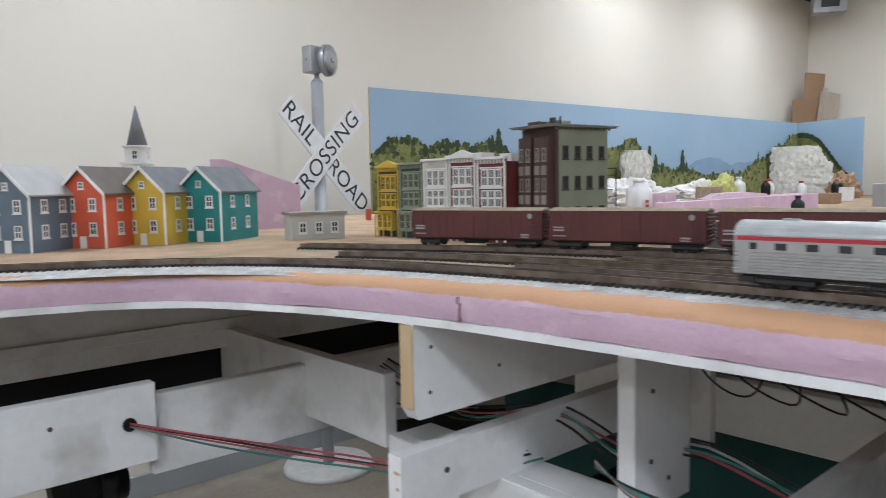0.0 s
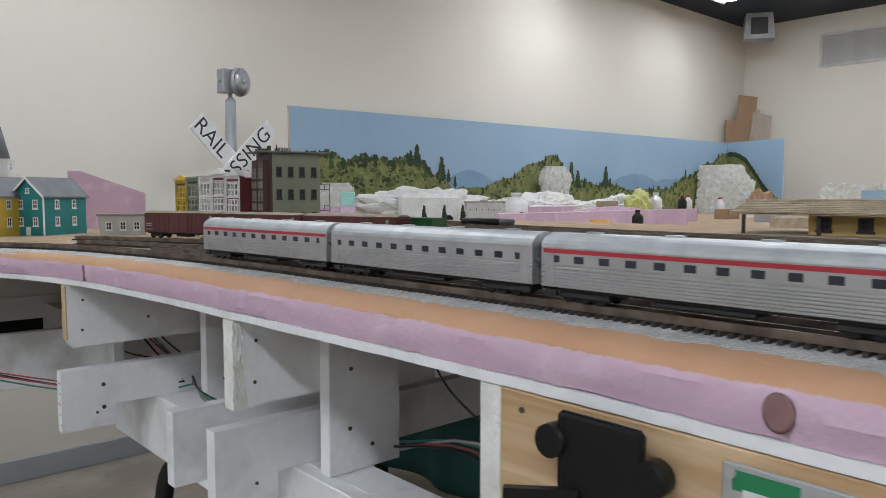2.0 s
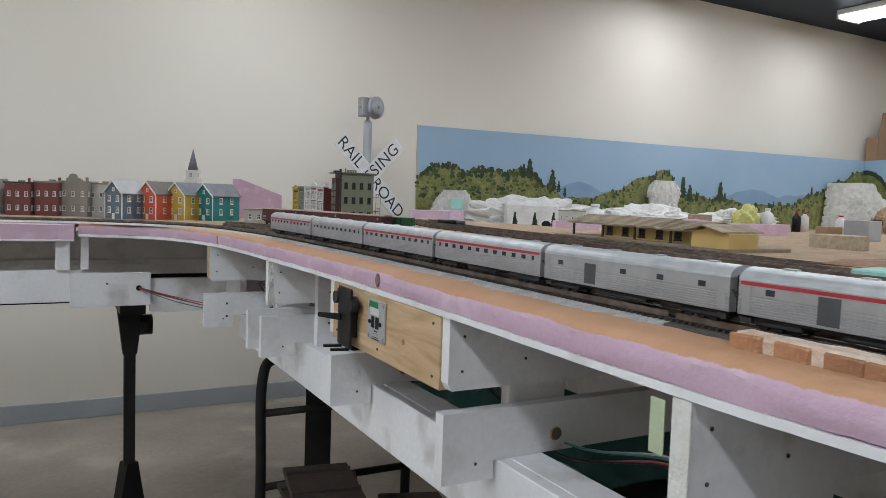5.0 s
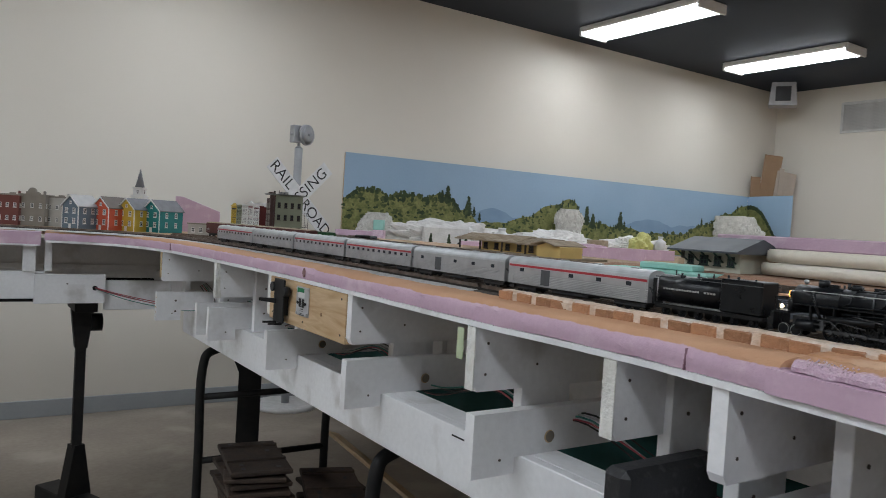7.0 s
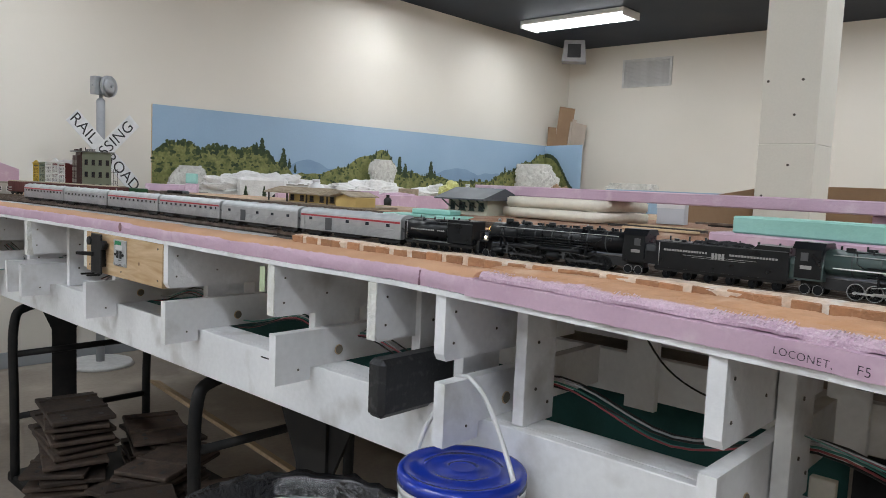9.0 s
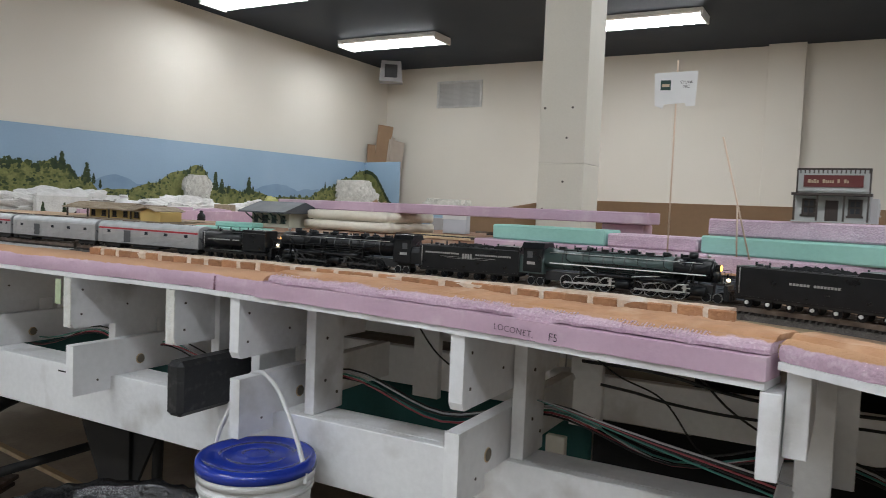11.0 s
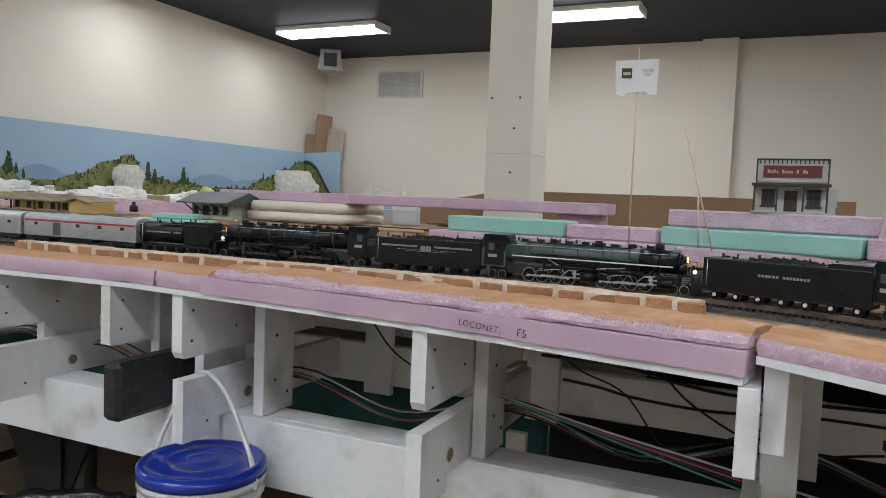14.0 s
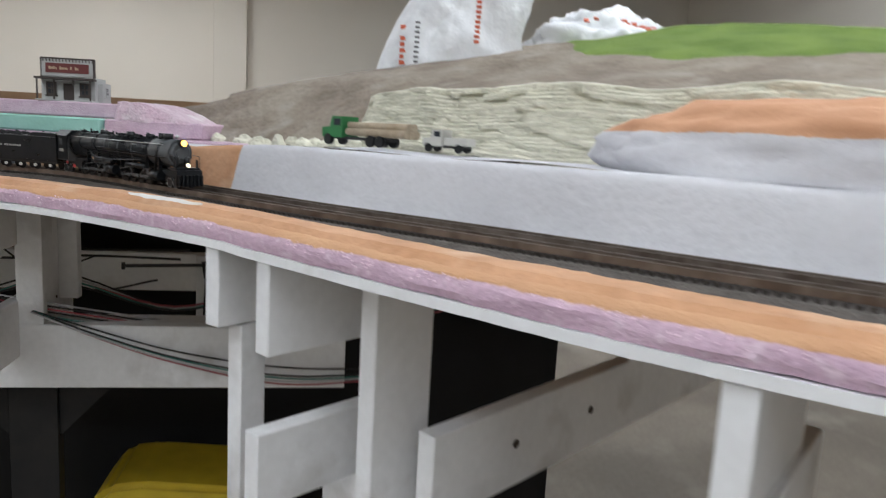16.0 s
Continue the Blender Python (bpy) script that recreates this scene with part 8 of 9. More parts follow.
bracket_at(FASCIA_R[ib], side(FASCIA_R, ib), 0.93, 1.142, 0.06, 0.02, "post", M_WHITE, 0.03)
bracket_at(FASCIA_R[ic], side(FASCIA_R, ic), 1.0, 1.07, 0.2, 0.02, "outrigger", M_WHITE, -0.005)
bracket_at(FASCIA_R[ic + 6], side(FASCIA_R, ic + 6), 0.9, 1.218, 0.13, 0.02, "post", M_WHITE, 0.06)
ie = min(len(FASCIA_R) - 2, ic + 33)
bracket_at(FASCIA_R[ie], side(FASCIA_R, ie), 1.14, 1.218)
bracket_at(FASCIA_R[ie], side(FASCIA_R, ie), 0.9, 1.1395, 0.2, 0.024, "post", M_WHITE, 0.012)
bracket_at(FASCIA_R[ic + 9], side(FASCIA_R, ic + 9), 0.99, 1.075, 0.75, 0.02, "joist", M_WHITE, 0.1)
for dx_ in (0.22, 0.36):
    kn_ = part("knot_hole", cyl(B(), (dx_, -0.0212, 1.035), (dx_, -0.0203, 1.035), 0.0045, seg=12), M_RUST, frame_t)
    kn_.matrix_basis = pose(FASCIA_R[ic + 9].x, FASCIA_R[ic + 9].y, 0, 0, 0, math.degrees(math.atan2(side(FASCIA_R, ic + 9).y, side(FASCIA_R, ic + 9).x)))
part("post", bx(0.69, 0.708, -2.562, -2.539, 0.96, 1.098, 0.001), M_WHITE, frame_t)
lowline = offset_line(FASCIA_R, 0.13)
part("stringer", sweep(B(), lowline[ib + 2:], [(0, 0.905), (0, 1.0), (0.02, 1.0), (0.02, 0.905)]), M_WHITE, frame_t, "lower white stringer")

# far wing frame
part("wing_beam", bx(-1.9, 0.13, 0.955, 0.975, 1.0, 1.097, 0.0015), M_WHITE, frame_t)
part("wing_beam", bx(0.098, 0.325, 0.934, 0.954, 0.985, 1.088, 0.0015), M_WHITE, frame_t)
part("wing_beam", bx(0.3255, 0.82, 0.956, 0.976, 0.958, 1.066, 0.0015), M_WHITE, frame_t)
for gx_, gy_, gz_ in ((0.29, 0.934, 1.04), (0.607, 0.956, 1.025)):
    part("grommet", cyl(B(), (gx_, gy_ - 0.004, gz_), (gx_, gy_, gz_), 0.0085, seg=16), M_BPL, frame_t, "black rubber grommet")
part("wing_upright", bx(0.06, 0.1, 0.935, 0.955, 1.098, 1.187, 0.001), M_WHITE, frame_t)
part("wing_upright", bx(0.128, 0.15, 0.945, 0.965, 1.098, 1.2, 0.001), M_WHITE, frame_t)
part("wing_board", bx(-1.2, 1.05, 1.22, 1.24, 1.052, 1.2, 0.001), M_WHITE, frame_t)
part("wing_strip", bx(-1.2, 1.05, 1.212, 1.2198, 1.085, 1.105, 0.001), M_WHITE, frame_t)
# black strip added so the gap between board and beam looks dark
wc_ = thing("black_cloth", "black strip standing in for the dark gap behind the far wing beam", "cloth", (0, 1.245, 0.955))
part("cloth", bx(-1.2, 1.05, 0, 0.004, 0, 0.097), M_BLACKCLOTH, wc_)
part("cross_beam", bx(0.56, 0.58, 0.76, 1.95, 0.985, 1.085, 0.001), M_WHITE, frame_t)
for yy in (0.955, 0.934):
    part("screw", cyl(B(), (0.2, yy - 0.0012, 1.055), (0.2, yy, 1.055), 0.003, seg=8), M_SCREW, frame_t)

# curtains behind the frame, and a black sheet added for shade
def drape(name, label, x, y0, y1, z0, z1, mat):
    t = thing(name, label, "cloth")
    bm = B()
    n = int((y1 - y0) / 0.02)
    rows = [[bm.verts.new((x + 0.012 * math.sin((y0 + (y1 - y0) * i / n) * 34) * (1 - j * 0.2) + 0.006 * noise.noise((i * 0.3, j, 3)), y0 + (y1 - y0) * i / n, z0 + (z1 - z0) * j / 4)) for j in range(5)] for i in range(n + 1)]
    for a, b in zip(rows, rows[1:]):
        for j in range(4):
            bm.faces.new((a[j], b[j], b[j + 1], a[j + 1])).smooth = True
    ob = part("cloth", bm, mat, t)
    ob.modifiers.new("thickness", "SOLIDIFY").thickness = 0.002


drape("green_cloth", "dark green cloth hanging behind the bench frame", 0.99, -1.93, 0.95, 0.8, 0.98, M_GREENCLOTH)
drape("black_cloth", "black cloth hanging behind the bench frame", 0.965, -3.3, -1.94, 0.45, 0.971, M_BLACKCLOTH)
# no curtain: black sheet added to give the shade under the deck
drape("black_cloth", "black sheet standing in for shade behind the upper bench frame", 1.3, -4.3, -2.06, 0.86, 1.2, M_BLACKCLOTH)
drape("black_cloth", "black cloth hanging under the far wing", 1.05, 1.0, 1.9, 0.98, 1.12, M_BLACKCLOTH)

# socket plate and phone cradle on the pine panel
plate = thing("socket_plate", "grey metal throttle socket plate with two jacks", "socket plate", (0.4755, -0.489, 1.161))
M_PLATE = surf("brushed_grey_plate", (0.5, 0.51, 0.52), (0.44, 0.45, 0.46), 30, 0.4, metal=0.4, fine=0.08)
part("face", bx(-0.003, 0, -0.032, 0.032, -0.031, 0.031, 0.0008), M_PLATE, plate)
part("label_strip", bx(-0.0036, -0.0031, -0.008, 0.026, 0.0175, 0.028), paint("green_label", (0.02, 0.22, 0.09)), plate, "green printed strip")
part("label_strip", bx(-0.004, -0.0037, -0.014, 0.02, 0.008, 0.019), M_CARD, plate, "white paper label")
for y in (0.011, -0.005):
    part("jack", bx(-0.0037, -0.003, y - 0.0055, y + 0.0055, -0.0125, 0.0055), M_BPL, plate, "black socket opening")
for (y, z, r) in ((0.027, 0.026, 0.003), (-0.027, 0.026, 0.003), (0.027, -0.026, 0.003), (-0.027, -0.026, 0.003), (0.0225, -0.004, 0.0034), (-0.0175, -0.004, 0.0034)):
    part("screw", cyl(B(), (-0.0048, y, z), (-0.003, y, z), r, seg=10), M_STEEL if abs(y) > 0.025 else M_BPL, plate)
for (y0, y1, z0, z1) in ((-0.006, 0.006, -0.0175, -0.0155), (-0.01, 0.01, -0.0265, -0.0255), (-0.01, 0.01, -0.021, -0.0205), (-0.016, 0.016, -0.0295, -0.028)):
    part("print_bar", bx(-0.0034, -0.0031, y0, y1, z0, z1), M_INK, plate)
cr = thing("phone_cradle", "black plastic phone cradle screwed to the panel", "holder", (0.4755, -0.388, 1.15))
part("back_plate", bx(-0.016, -0.012, -0.03, 0.03, -0.047, 0.05, 0.003), M_BPL, cr)
part("spacer", bx(-0.012, 0, -0.02, 0.02, -0.03, 0.03), M_BPL, cr)
for (y, z) in ((0.034, 0.03), (-0.034, 0.024)):
    part("knob", cyl(B(), (-0.02, y, z), (-0.006, y, z), 0.0105, seg=16), M_BPL, cr)
part("arm", prism(B(), [(0, -0.006), (0.045, -0.004), (0.045, 0.003), (0, 0.005)], -0.006, 0.0, pose(-0.018, 0.012, 0.0, 0, 0, 125)), M_BPL, cr)
for y in (0.018, -0.016):
    part("foot", prism(B(), [(0, 0), (0.03, 0), (0.03, 0.004), (0, 0.004)], -0.004, 0.004, pose(-0.012, y, -0.051, 0, 0, 168)), M_BPL, cr)
tag_ = thing("paper_tag", "pale green paper tag hanging on a bracket", "tag", (0.4685, -1.075, 1.16))
part("tag", bx(-0.001, 0, -0.012, 0.004, -0.012, 0.034), surf("pale_green_paper", (0.5, 0.58, 0.38), rough=0.7), tag_)

# handwriting on the foam
im = min(range(len(FASCIA)), key=lambda k: abs(FASCIA[k].y + 2.035) + (FASCIA[k].x < 0.3))
pm, nm = FASCIA[im], side(FASCIA, im)
M_PEN = surf("black_marker_ink", (0.015, 0.008, 0.02), rough=0.6, fine=0.0)
hw = thing("marker_note", "black handwriting on the pink foam edge", "writing", (pm.x - nm.x * 0.0078, pm.y - nm.y * 0.0078, 1.2185), math.degrees(math.atan2(nm.y, nm.x)) - 90)
writing("letters", "LOCONET,", 0.0102, M_PEN, hw, pose(-0.018, 0, -0.001, 90, 3, 0), spacing=1.1, thin=-0.00015)
writing("letters", "F5", 0.0122, M_PEN, hw, pose(0.034, 0, -0.002, 90, 3, 0), spacing=1.05, thin=-0.00015)

# bucket hanging by its handle on an outrigger
bk_ = thing("bucket", "white plastic pail with a blue lid hanging on a beam end", "bucket", (0.464, -1.572, 0.79))
M_BLUELID = surf("glossy_blue_plastic", (0.012, 0.038, 0.36), (0.009, 0.03, 0.29), 12, 0.2, 0.0015, 25, fine=0.04)
part("pail", cyl(B(), (0, 0, 0), (0, 0, 0.158), 0.074, 0.085, seg=40), M_WPL, bk_)
rim = B()
cyl(rim, (0, 0, 0.15), (0, 0, 0.162), 0.0885, 0.0885, seg=40)
cyl(rim, (0, 0, 0.134), (0, 0, 0.139), 0.087, 0.087, seg=40)
part("rim", rim, M_WPL, bk_)
lid = B()
cyl(lid, (0, 0, 0.1622), (0, 0, 0.176), 0.09, 0.089, seg=44)
ring_ = [[lid.verts.new((r * math.cos(2 * math.pi * k / 44), r * math.sin(2 * math.pi * k / 44), z)) for k in range(44)] for r, z in ((0.089, 0.1761), (0.086, 0.1795), (0.08, 0.1795), (0.077, 0.1765), (0.056, 0.1765), (0.054, 0.1785), (0.046, 0.1785), (0.043, 0.1768), (0.02, 0.1775), (0.018, 0.1792))]
for a, b in zip(ring_, ring_[1:]):
    for k in range(44):
        lid.faces.new((a[k], a[(k + 1) % 44], b[(k + 1) % 44], b[k])).smooth = True
lid.faces.new(ring_[-1])
part("lid", lid, M_BLUELID, bk_, "glossy blue lid")
part("handle", tube(B(), arc([(-0.004, 0.09, 0.15), (0.012, 0.088, 0.2), (0.036, 0.07, 0.258), (0.046, 0.058, 0.284), (0.05, 0.046, 0.2885), (0.052, 0.034, 0.286), (0.048, 0.0, 0.262), (0.03, -0.05, 0.206), (0.012, -0.082, 0.17), (0.004, -0.091, 0.15)]), 0.0036, 8), M_WPL, bk_, "white plastic handle")
part("label_oval", cyl(B(), (-0.0, 0, 0), (0.001, 0, 0), 0.03, seg=24), M_BPL, bk_).matrix_basis = pose(-0.058, -0.0605, 0.095, 0, 0, 46) @ Matrix.Diagonal((1, 1, 0.55, 1))
for k in range(4):
    a = 3.4 + k * 0.28
    part("label_bar", bx(-0.001, 0.001, -0.012, 0.012, 0.1, 0.14), M_BPL if k % 2 == 0 else M_BLUELID, bk_).matrix_basis = pose(0.0828 * math.cos(a), 0.0828 * math.sin(a), 0, 0, -4, math.degrees(a))
bbx_ = thing("black_box", "black plastic power supply box fixed to the stringer", "power supply", (0.449, -1.424, 1.0075))
part("case", bx(-0.002, 0.165, 0, 0.037, -0.008, 0.082, 0.008), surf("matte_black_plastic", (0.016, 0.017, 0.019), (0.024, 0.025, 0.027), 20, 0.5, 0.0008, 200, fine=0.3, spots=(0.05, 0.05, 0.05), spot_scale=70), bbx_)

# trash can with a black liner
tc_ = thing("trash_can", "grey bin with a black plastic liner folded over its rim", "trash can", (0.405, -1.262, 0))
part("bin", cyl(B(), (0, 0, 0), (0, 0, 0.76), 0.15, 0.19, seg=36), M_GREYP, tc_)
ln_ = B()
n = 72
rings = []
for z, r in ((0.62, 0.212), (0.74, 0.216), (0.792, 0.219), (0.8, 0.213), (0.79, 0.202), (0.6, 0.16)):
    rings.append([ln_.verts.new(((r + 0.006 * noise.noise((k * 0.9, z * 20, 1)) + 0.003 * math.sin(k * 2.1)) * math.cos(2 * math.pi * k / n), (r + 0.006 * noise.noise((k * 0.9, z * 20, 1))) * math.sin(2 * math.pi * k / n), z + 0.008 * noise.noise((k * 0.7, r * 30, 5)))) for k in range(n)])
for a, b in zip(rings, rings[1:]):
    for k in range(n):
        ln_.faces.new((a[k], a[(k + 1) % n], b[(k + 1) % n], b[k])).smooth = True
part("liner", ln_, surf("glossy_black_film", (0.012, 0.012, 0.013), rough=0.22, bump=0.006, bscale=45), tc_, "wrinkled black plastic liner")

# steel legs under the stringer
def leg(at, wide, label, gusset=True, low=0.0):
    t = thing("table_leg", label, "table leg", at, group="bench legs")
    part("post", bx(-0.012, 0.012, -wide / 2, wide / 2, 0, 0.9, 0.001), M_BLACK, t)
    if gusset:
        part("gusset", prism(B(), [(-wide / 2 - 0.09, 0.9), (wide / 2 + 0.09, 0.9), (wide / 2 + 0.09, 0.893), (wide / 2, 0.8 - low), (-wide / 2, 0.8 - low), (-wide / 2 - 0.09, 0.893)], -0.004, 0.004, pose(0, 0, 0, 0, 0, 90)), M_BLACK, t)
    part("foot", bx(-0.05, 0.05, -wide / 2 - 0.04, wide / 2 + 0.04, 0, 0.02, 0.003), M_BLACK, t)
    return t


leg((0.905, 1.0, 0.004), 0.092, "wide black steel leg with a gusset under the stringer", low=0.12).rotation_euler.z = radians(70)
leg((0.66, -1.0, 0.004), 0.1, "wide black steel leg with a gusset under the stringer", low=0.08)
leg((0.61, -2.3, 0.004), 0.075, "wide black steel leg with a gusset under the stringer")
lw = thing("table_leg", "black square steel leg with a flared head and floor foot", "table leg", (0.29, 1.2, 0), group="bench legs")
part("post", bx(-0.018, 0.018, -0.018, 0.018, 0.02, 0.82, 0.002), M_BLACK, lw)
part("head", prism(B(), [(-0.022, 0.78), (0.022, 0.78), (0.04, 0.93), (-0.04, 0.93)], -0.02, 0.02), M_BLACK, lw)
part("head_plate", bx(-0.04, 0.04, -0.1, 0.1, 0.93, 0.985, 0.002), M_BLACK, lw)
part("knob", cyl(B(), (0.03, -0.01, 0.88), (0.07, -0.01, 0.88), 0.035, seg=16), M_BPL, lw)
part("foot", prism(B(), [(-0.055, 0.1), (0.055, 0.1), (0.055, 0.2), (0.02, 0.4), (-0.02, 0.4), (-0.055, 0.2)], -0.024, 0.024, pose(0, 0, 0, 0, 0, 25)), M_BLACK, lw)
part("foot_beam", bx(-0.05, 0.05, -0.34, 0.2, 0.004, 0.2, 0.004), M_BLACK, lw, "scuffed black floor beam").rotation_euler.z = radians(22)

# flat cart with tube handles, loaded with rusty plates
ct = thing("platform_cart", "black tube-handled platform cart standing under the bench", "cart", (0.6, 0.0, 0))
part("platform", bx(0, 0.55, -0.62, 0.72, 0.2, 0.235, 0.004), M_BLACK, ct)
for y in (0.67, -0.6):
    part("handle_tube", tube(B(), arc([(0.01, y, 0.22), (0.01, y, 0.5), (0.01, y, 0.78), (0.06, y, 0.85), (0.25, y, 0.86), (0.44, y, 0.85), (0.5, y, 0.78), (0.5, y, 0.5), (0.5, y, 0.22)], 6), 0.016, 10), M_BLACK, ct, "bent black handle tube")
    for z in (0.68, 0.45):
        part("cross_tube", cyl(B(), (0.01, y, z), (0.5, y, z), 0.012, seg=10), M_BLACK, ct)
for x in (0.08, 0.47):
    for y in (-0.5, 0.58):
        part("caster", cyl(B(), (x - 0.02, y, 0.08), (x + 0.02, y, 0.08), 0.08, seg=20), M_BPL, ct)
        part("fork", bx(x - 0.03, x + 0.03, y - 0.02, y + 0.02, 0.161, 0.2), M_BLACK, ct)


def tie_plate_mesh():
    b = B()
    box(b, -0.17, 0.17, -0.1, 0.1, 0, 0.015, 0.003)
    for x in (-0.06, 0.1):
        box(b, x, x + 0.016, -0.098, 0.098, 0.0152, 0.0225)
    me = bpy.data.meshes.new("tie_plate")
    b.to_mesh(me)
    b.free()
    me.materials.append(M_RUST)
    h = bx(-0.012, 0.012, -0.007, 0.007, 0.0153, 0.0158)
    mh = bpy.data.meshes.new("spike_hole")
    h.to_mesh(mh)
    h.free()
    mh.materials.append(M_BPL)
    return me, mh


TP, TH = tie_plate_mesh()
rp_ = random.Random(12)


def plates(x, y, z, n, turn, spread):
    for k in range(n):
        t = tagged(new("tie_plate", TP), "rusty brown steel tie plate in a loose stack", "tie plate", "tie plates")
        t.matrix_basis = pose(x + rp_.uniform(-spread, spread), y + rp_.uniform(-spread, spread), z + k * 0.0235, rp_.uniform(-1, 1), rp_.uniform(-1, 1), turn + rp_.uniform(-11, 11))
        for hx, hy in ((-0.13, -0.06), (-0.13, 0.055), (0.14, -0.06), (0.14, 0.06), (0.05, -0.055), (-0.09, 0.055)):
            shared("spike_hole", TH, t, pose(hx, hy, 0))


plates(0.71, 0.45, 0.236, 6, 64, 0.018)
plates(0.75, 0.48, 0.377, 6, 80, 0.012)
plates(1.035, 0.43, 0.236, 7, 78, 0.015)
plates(0.86, 0.12, 0.236, 4, 22, 0.02)
plates(0.97, -0.11, 0.236, 3, 80, 0.03)
plates(0.93, 0.14, 0.331, 2, 18, 0.01)
plates(0.73, -0.08, 0.236, 5, 66, 0.02)
plates(0.76, -0.25, 0.235, 4, 60, 0.03)
plates(0.96, -0.38, 0.235, 3, 20, 0.03)
ls = thing("wooden_lath", "long pale wooden lath leaning on the cart handle", "lath", (1.38, -0.1, 0.21), 104.5)
part("lath", bx(-0.1, 0.9, -0.03, 0.03, 0.0, 0.014, 0.002), M_STICK, ls).rotation_euler = (radians(20), radians(-16.5), 0)

# clamp hanging below the right-hand end
cp = thing("bar_clamp", "black trigger bar clamp hanging under the bench", "clamp", (0.67, -2.575, 1.03), -80)
cp.scale = (0.68, 0.68, 0.68)
part("bar", bx(-0.212, 0.05, 0.0, 0.004, 0.078, 0.086), M_STEEL, cp, "dark steel bar").data.materials[0] = M_UNDER
part("body", prism(B(), [(-0.028, 0.05), (0.03, 0.05), (0.034, 0.09), (-0.034, 0.09)], -0.011, 0.012), M_BPL, cp)
part("badge", bx(-0.024, 0.024, -0.0118, -0.0112, 0.056, 0.066), M_BAR, cp)
part("grip", prism(B(), [(-0.026, 0.05), (-0.002, 0.05), (-0.004, -0.05), (-0.03, -0.05)], -0.009, 0.009), M_BPL, cp)
part("trigger", prism(B(), [(0.012, 0.05), (0.028, 0.05), (0.036, -0.03), (0.02, -0.035)], -0.006, 0.006), M_BPL, cp)
part("jaw", prism(B(), [(-0.22, 0.074), (-0.212, 0.074), (-0.212, 0.09), (-0.22, 0.09)], -0.006, 0.008), M_BPL, cp)

# wiring
M_WIRES = {"black": surf("black_cable", (0.012, 0.012, 0.012), rough=0.45, fine=0.0), "red": surf("red_cable", (0.38, 0.07, 0.09), rough=0.45, fine=0.0),
           "green": surf("green_cable", (0.06, 0.24, 0.2), rough=0.45, fine=0.0), "white": surf("pale_cable", (0.48, 0.48, 0.49), rough=0.45, fine=0.0)}


def cable(colour, pts, r=0.0022, label=""):
    t = thing("cable", label or f"{colour} cable sagging under the bench", "cable", group="loose cables")
    part("wire", tube(B(), arc(pts, 6), r, 6), M_WIRES[colour], t)


rw = random.Random(4)
stops = [0.9, 0.56, 0.36, -0.08, -0.5, -0.92, -1.16, -1.59, -1.965, -2.32, -2.7, -3.1]
for k, c in enumerate(("black", "red", "green", "white", "black")):
    pts = []
    for i, y in enumerate(stops):
        pts.append((0.655 + 0.004 * k + rw.uniform(-0.004, 0.004), y, 1.052 + 0.003 * k))
        if i + 1 < len(stops):
            y2 = stops[i + 1]
            sag = min(0.04, abs(y2 - y) * 0.09)
            pts.append((0.66 + 0.006 * k + rw.uniform(-0.01, 0.01), (y + y2) / 2, 1.046 - sag + rw.uniform(-0.008, 0.008)))
    cable(c, pts, 0.0016)
cable("red", [(0.29, 0.93, 1.042), (0.36, 0.86, 1.026), (0.45, 0.74, 1.014), (0.52, 0.62, 1.012), (0.6, 0.55, 1.03)], 0.0015, "red cable running from the far wing")
cable("black", [(0.29, 0.93, 1.04), (0.37, 0.86, 1.02), (0.46, 0.73, 1.006), (0.53, 0.61, 1.005), (0.6, 0.54, 1.025)], 0.0015, "black cable running from the far wing")
cable("red", [(0.29, 0.93, 1.039), (0.35, 0.87, 1.023), (0.44, 0.74, 1.01), (0.52, 0.61, 1.008), (0.6, 0.545, 1.028)], 0.0013, "red cable running from the far wing")
cable("black", [(0.607, 0.95, 1.025), (0.64, 0.86, 1.01), (0.68, 0.74, 1.02), (0.7, 0.6, 1.05)], 0.0014, "black cable from the grommet")
cable("green", [(0.29, 0.93, 1.038), (0.38, 0.85, 1.008), (0.47, 0.72, 0.996), (0.54, 0.6, 0.998), (0.61, 0.53, 1.02)], 0.0015, "green cable running from the far wing")
for k in range(5):
    y = 0.42 - k * 0.03
    cable("black", [(0.70 + 0.02 * k, y, 1.19), (0.72, y - 0.03, 1.12 + 0.01 * k), (0.78, y - 0.05 - 0.02 * k, 1.09), (0.9, y - 0.02, 1.11)], 0.0012, "thin black feeder wire under the deck")
cable("black", [(0.56, -0.11, 1.2), (0.57, -0.14, 1.15), (0.58, -0.2, 1.11), (0.57, -0.24, 1.08)], 0.0012, "thin black feeder wire hanging down")
cable("black", [(0.75, -1.98, 1.12), (0.76, -2.1, 1.115), (0.78, -2.25, 1.09), (0.85, -2.5, 1.08)], 0.003)
cable("black", [(0.8, -2.0, 1.15), (0.8, -2.12, 1.13), (0.84, -2.2, 1.05), (0.84, -2.32, 1.0), (0.8, -2.45, 1.03)], 0.002)
cable("black", [(0.68, -1.7, 1.18), (0.72, -1.74, 1.1), (0.76, -1.8, 1.06), (0.7, -1.9, 1.09)], 0.0016)

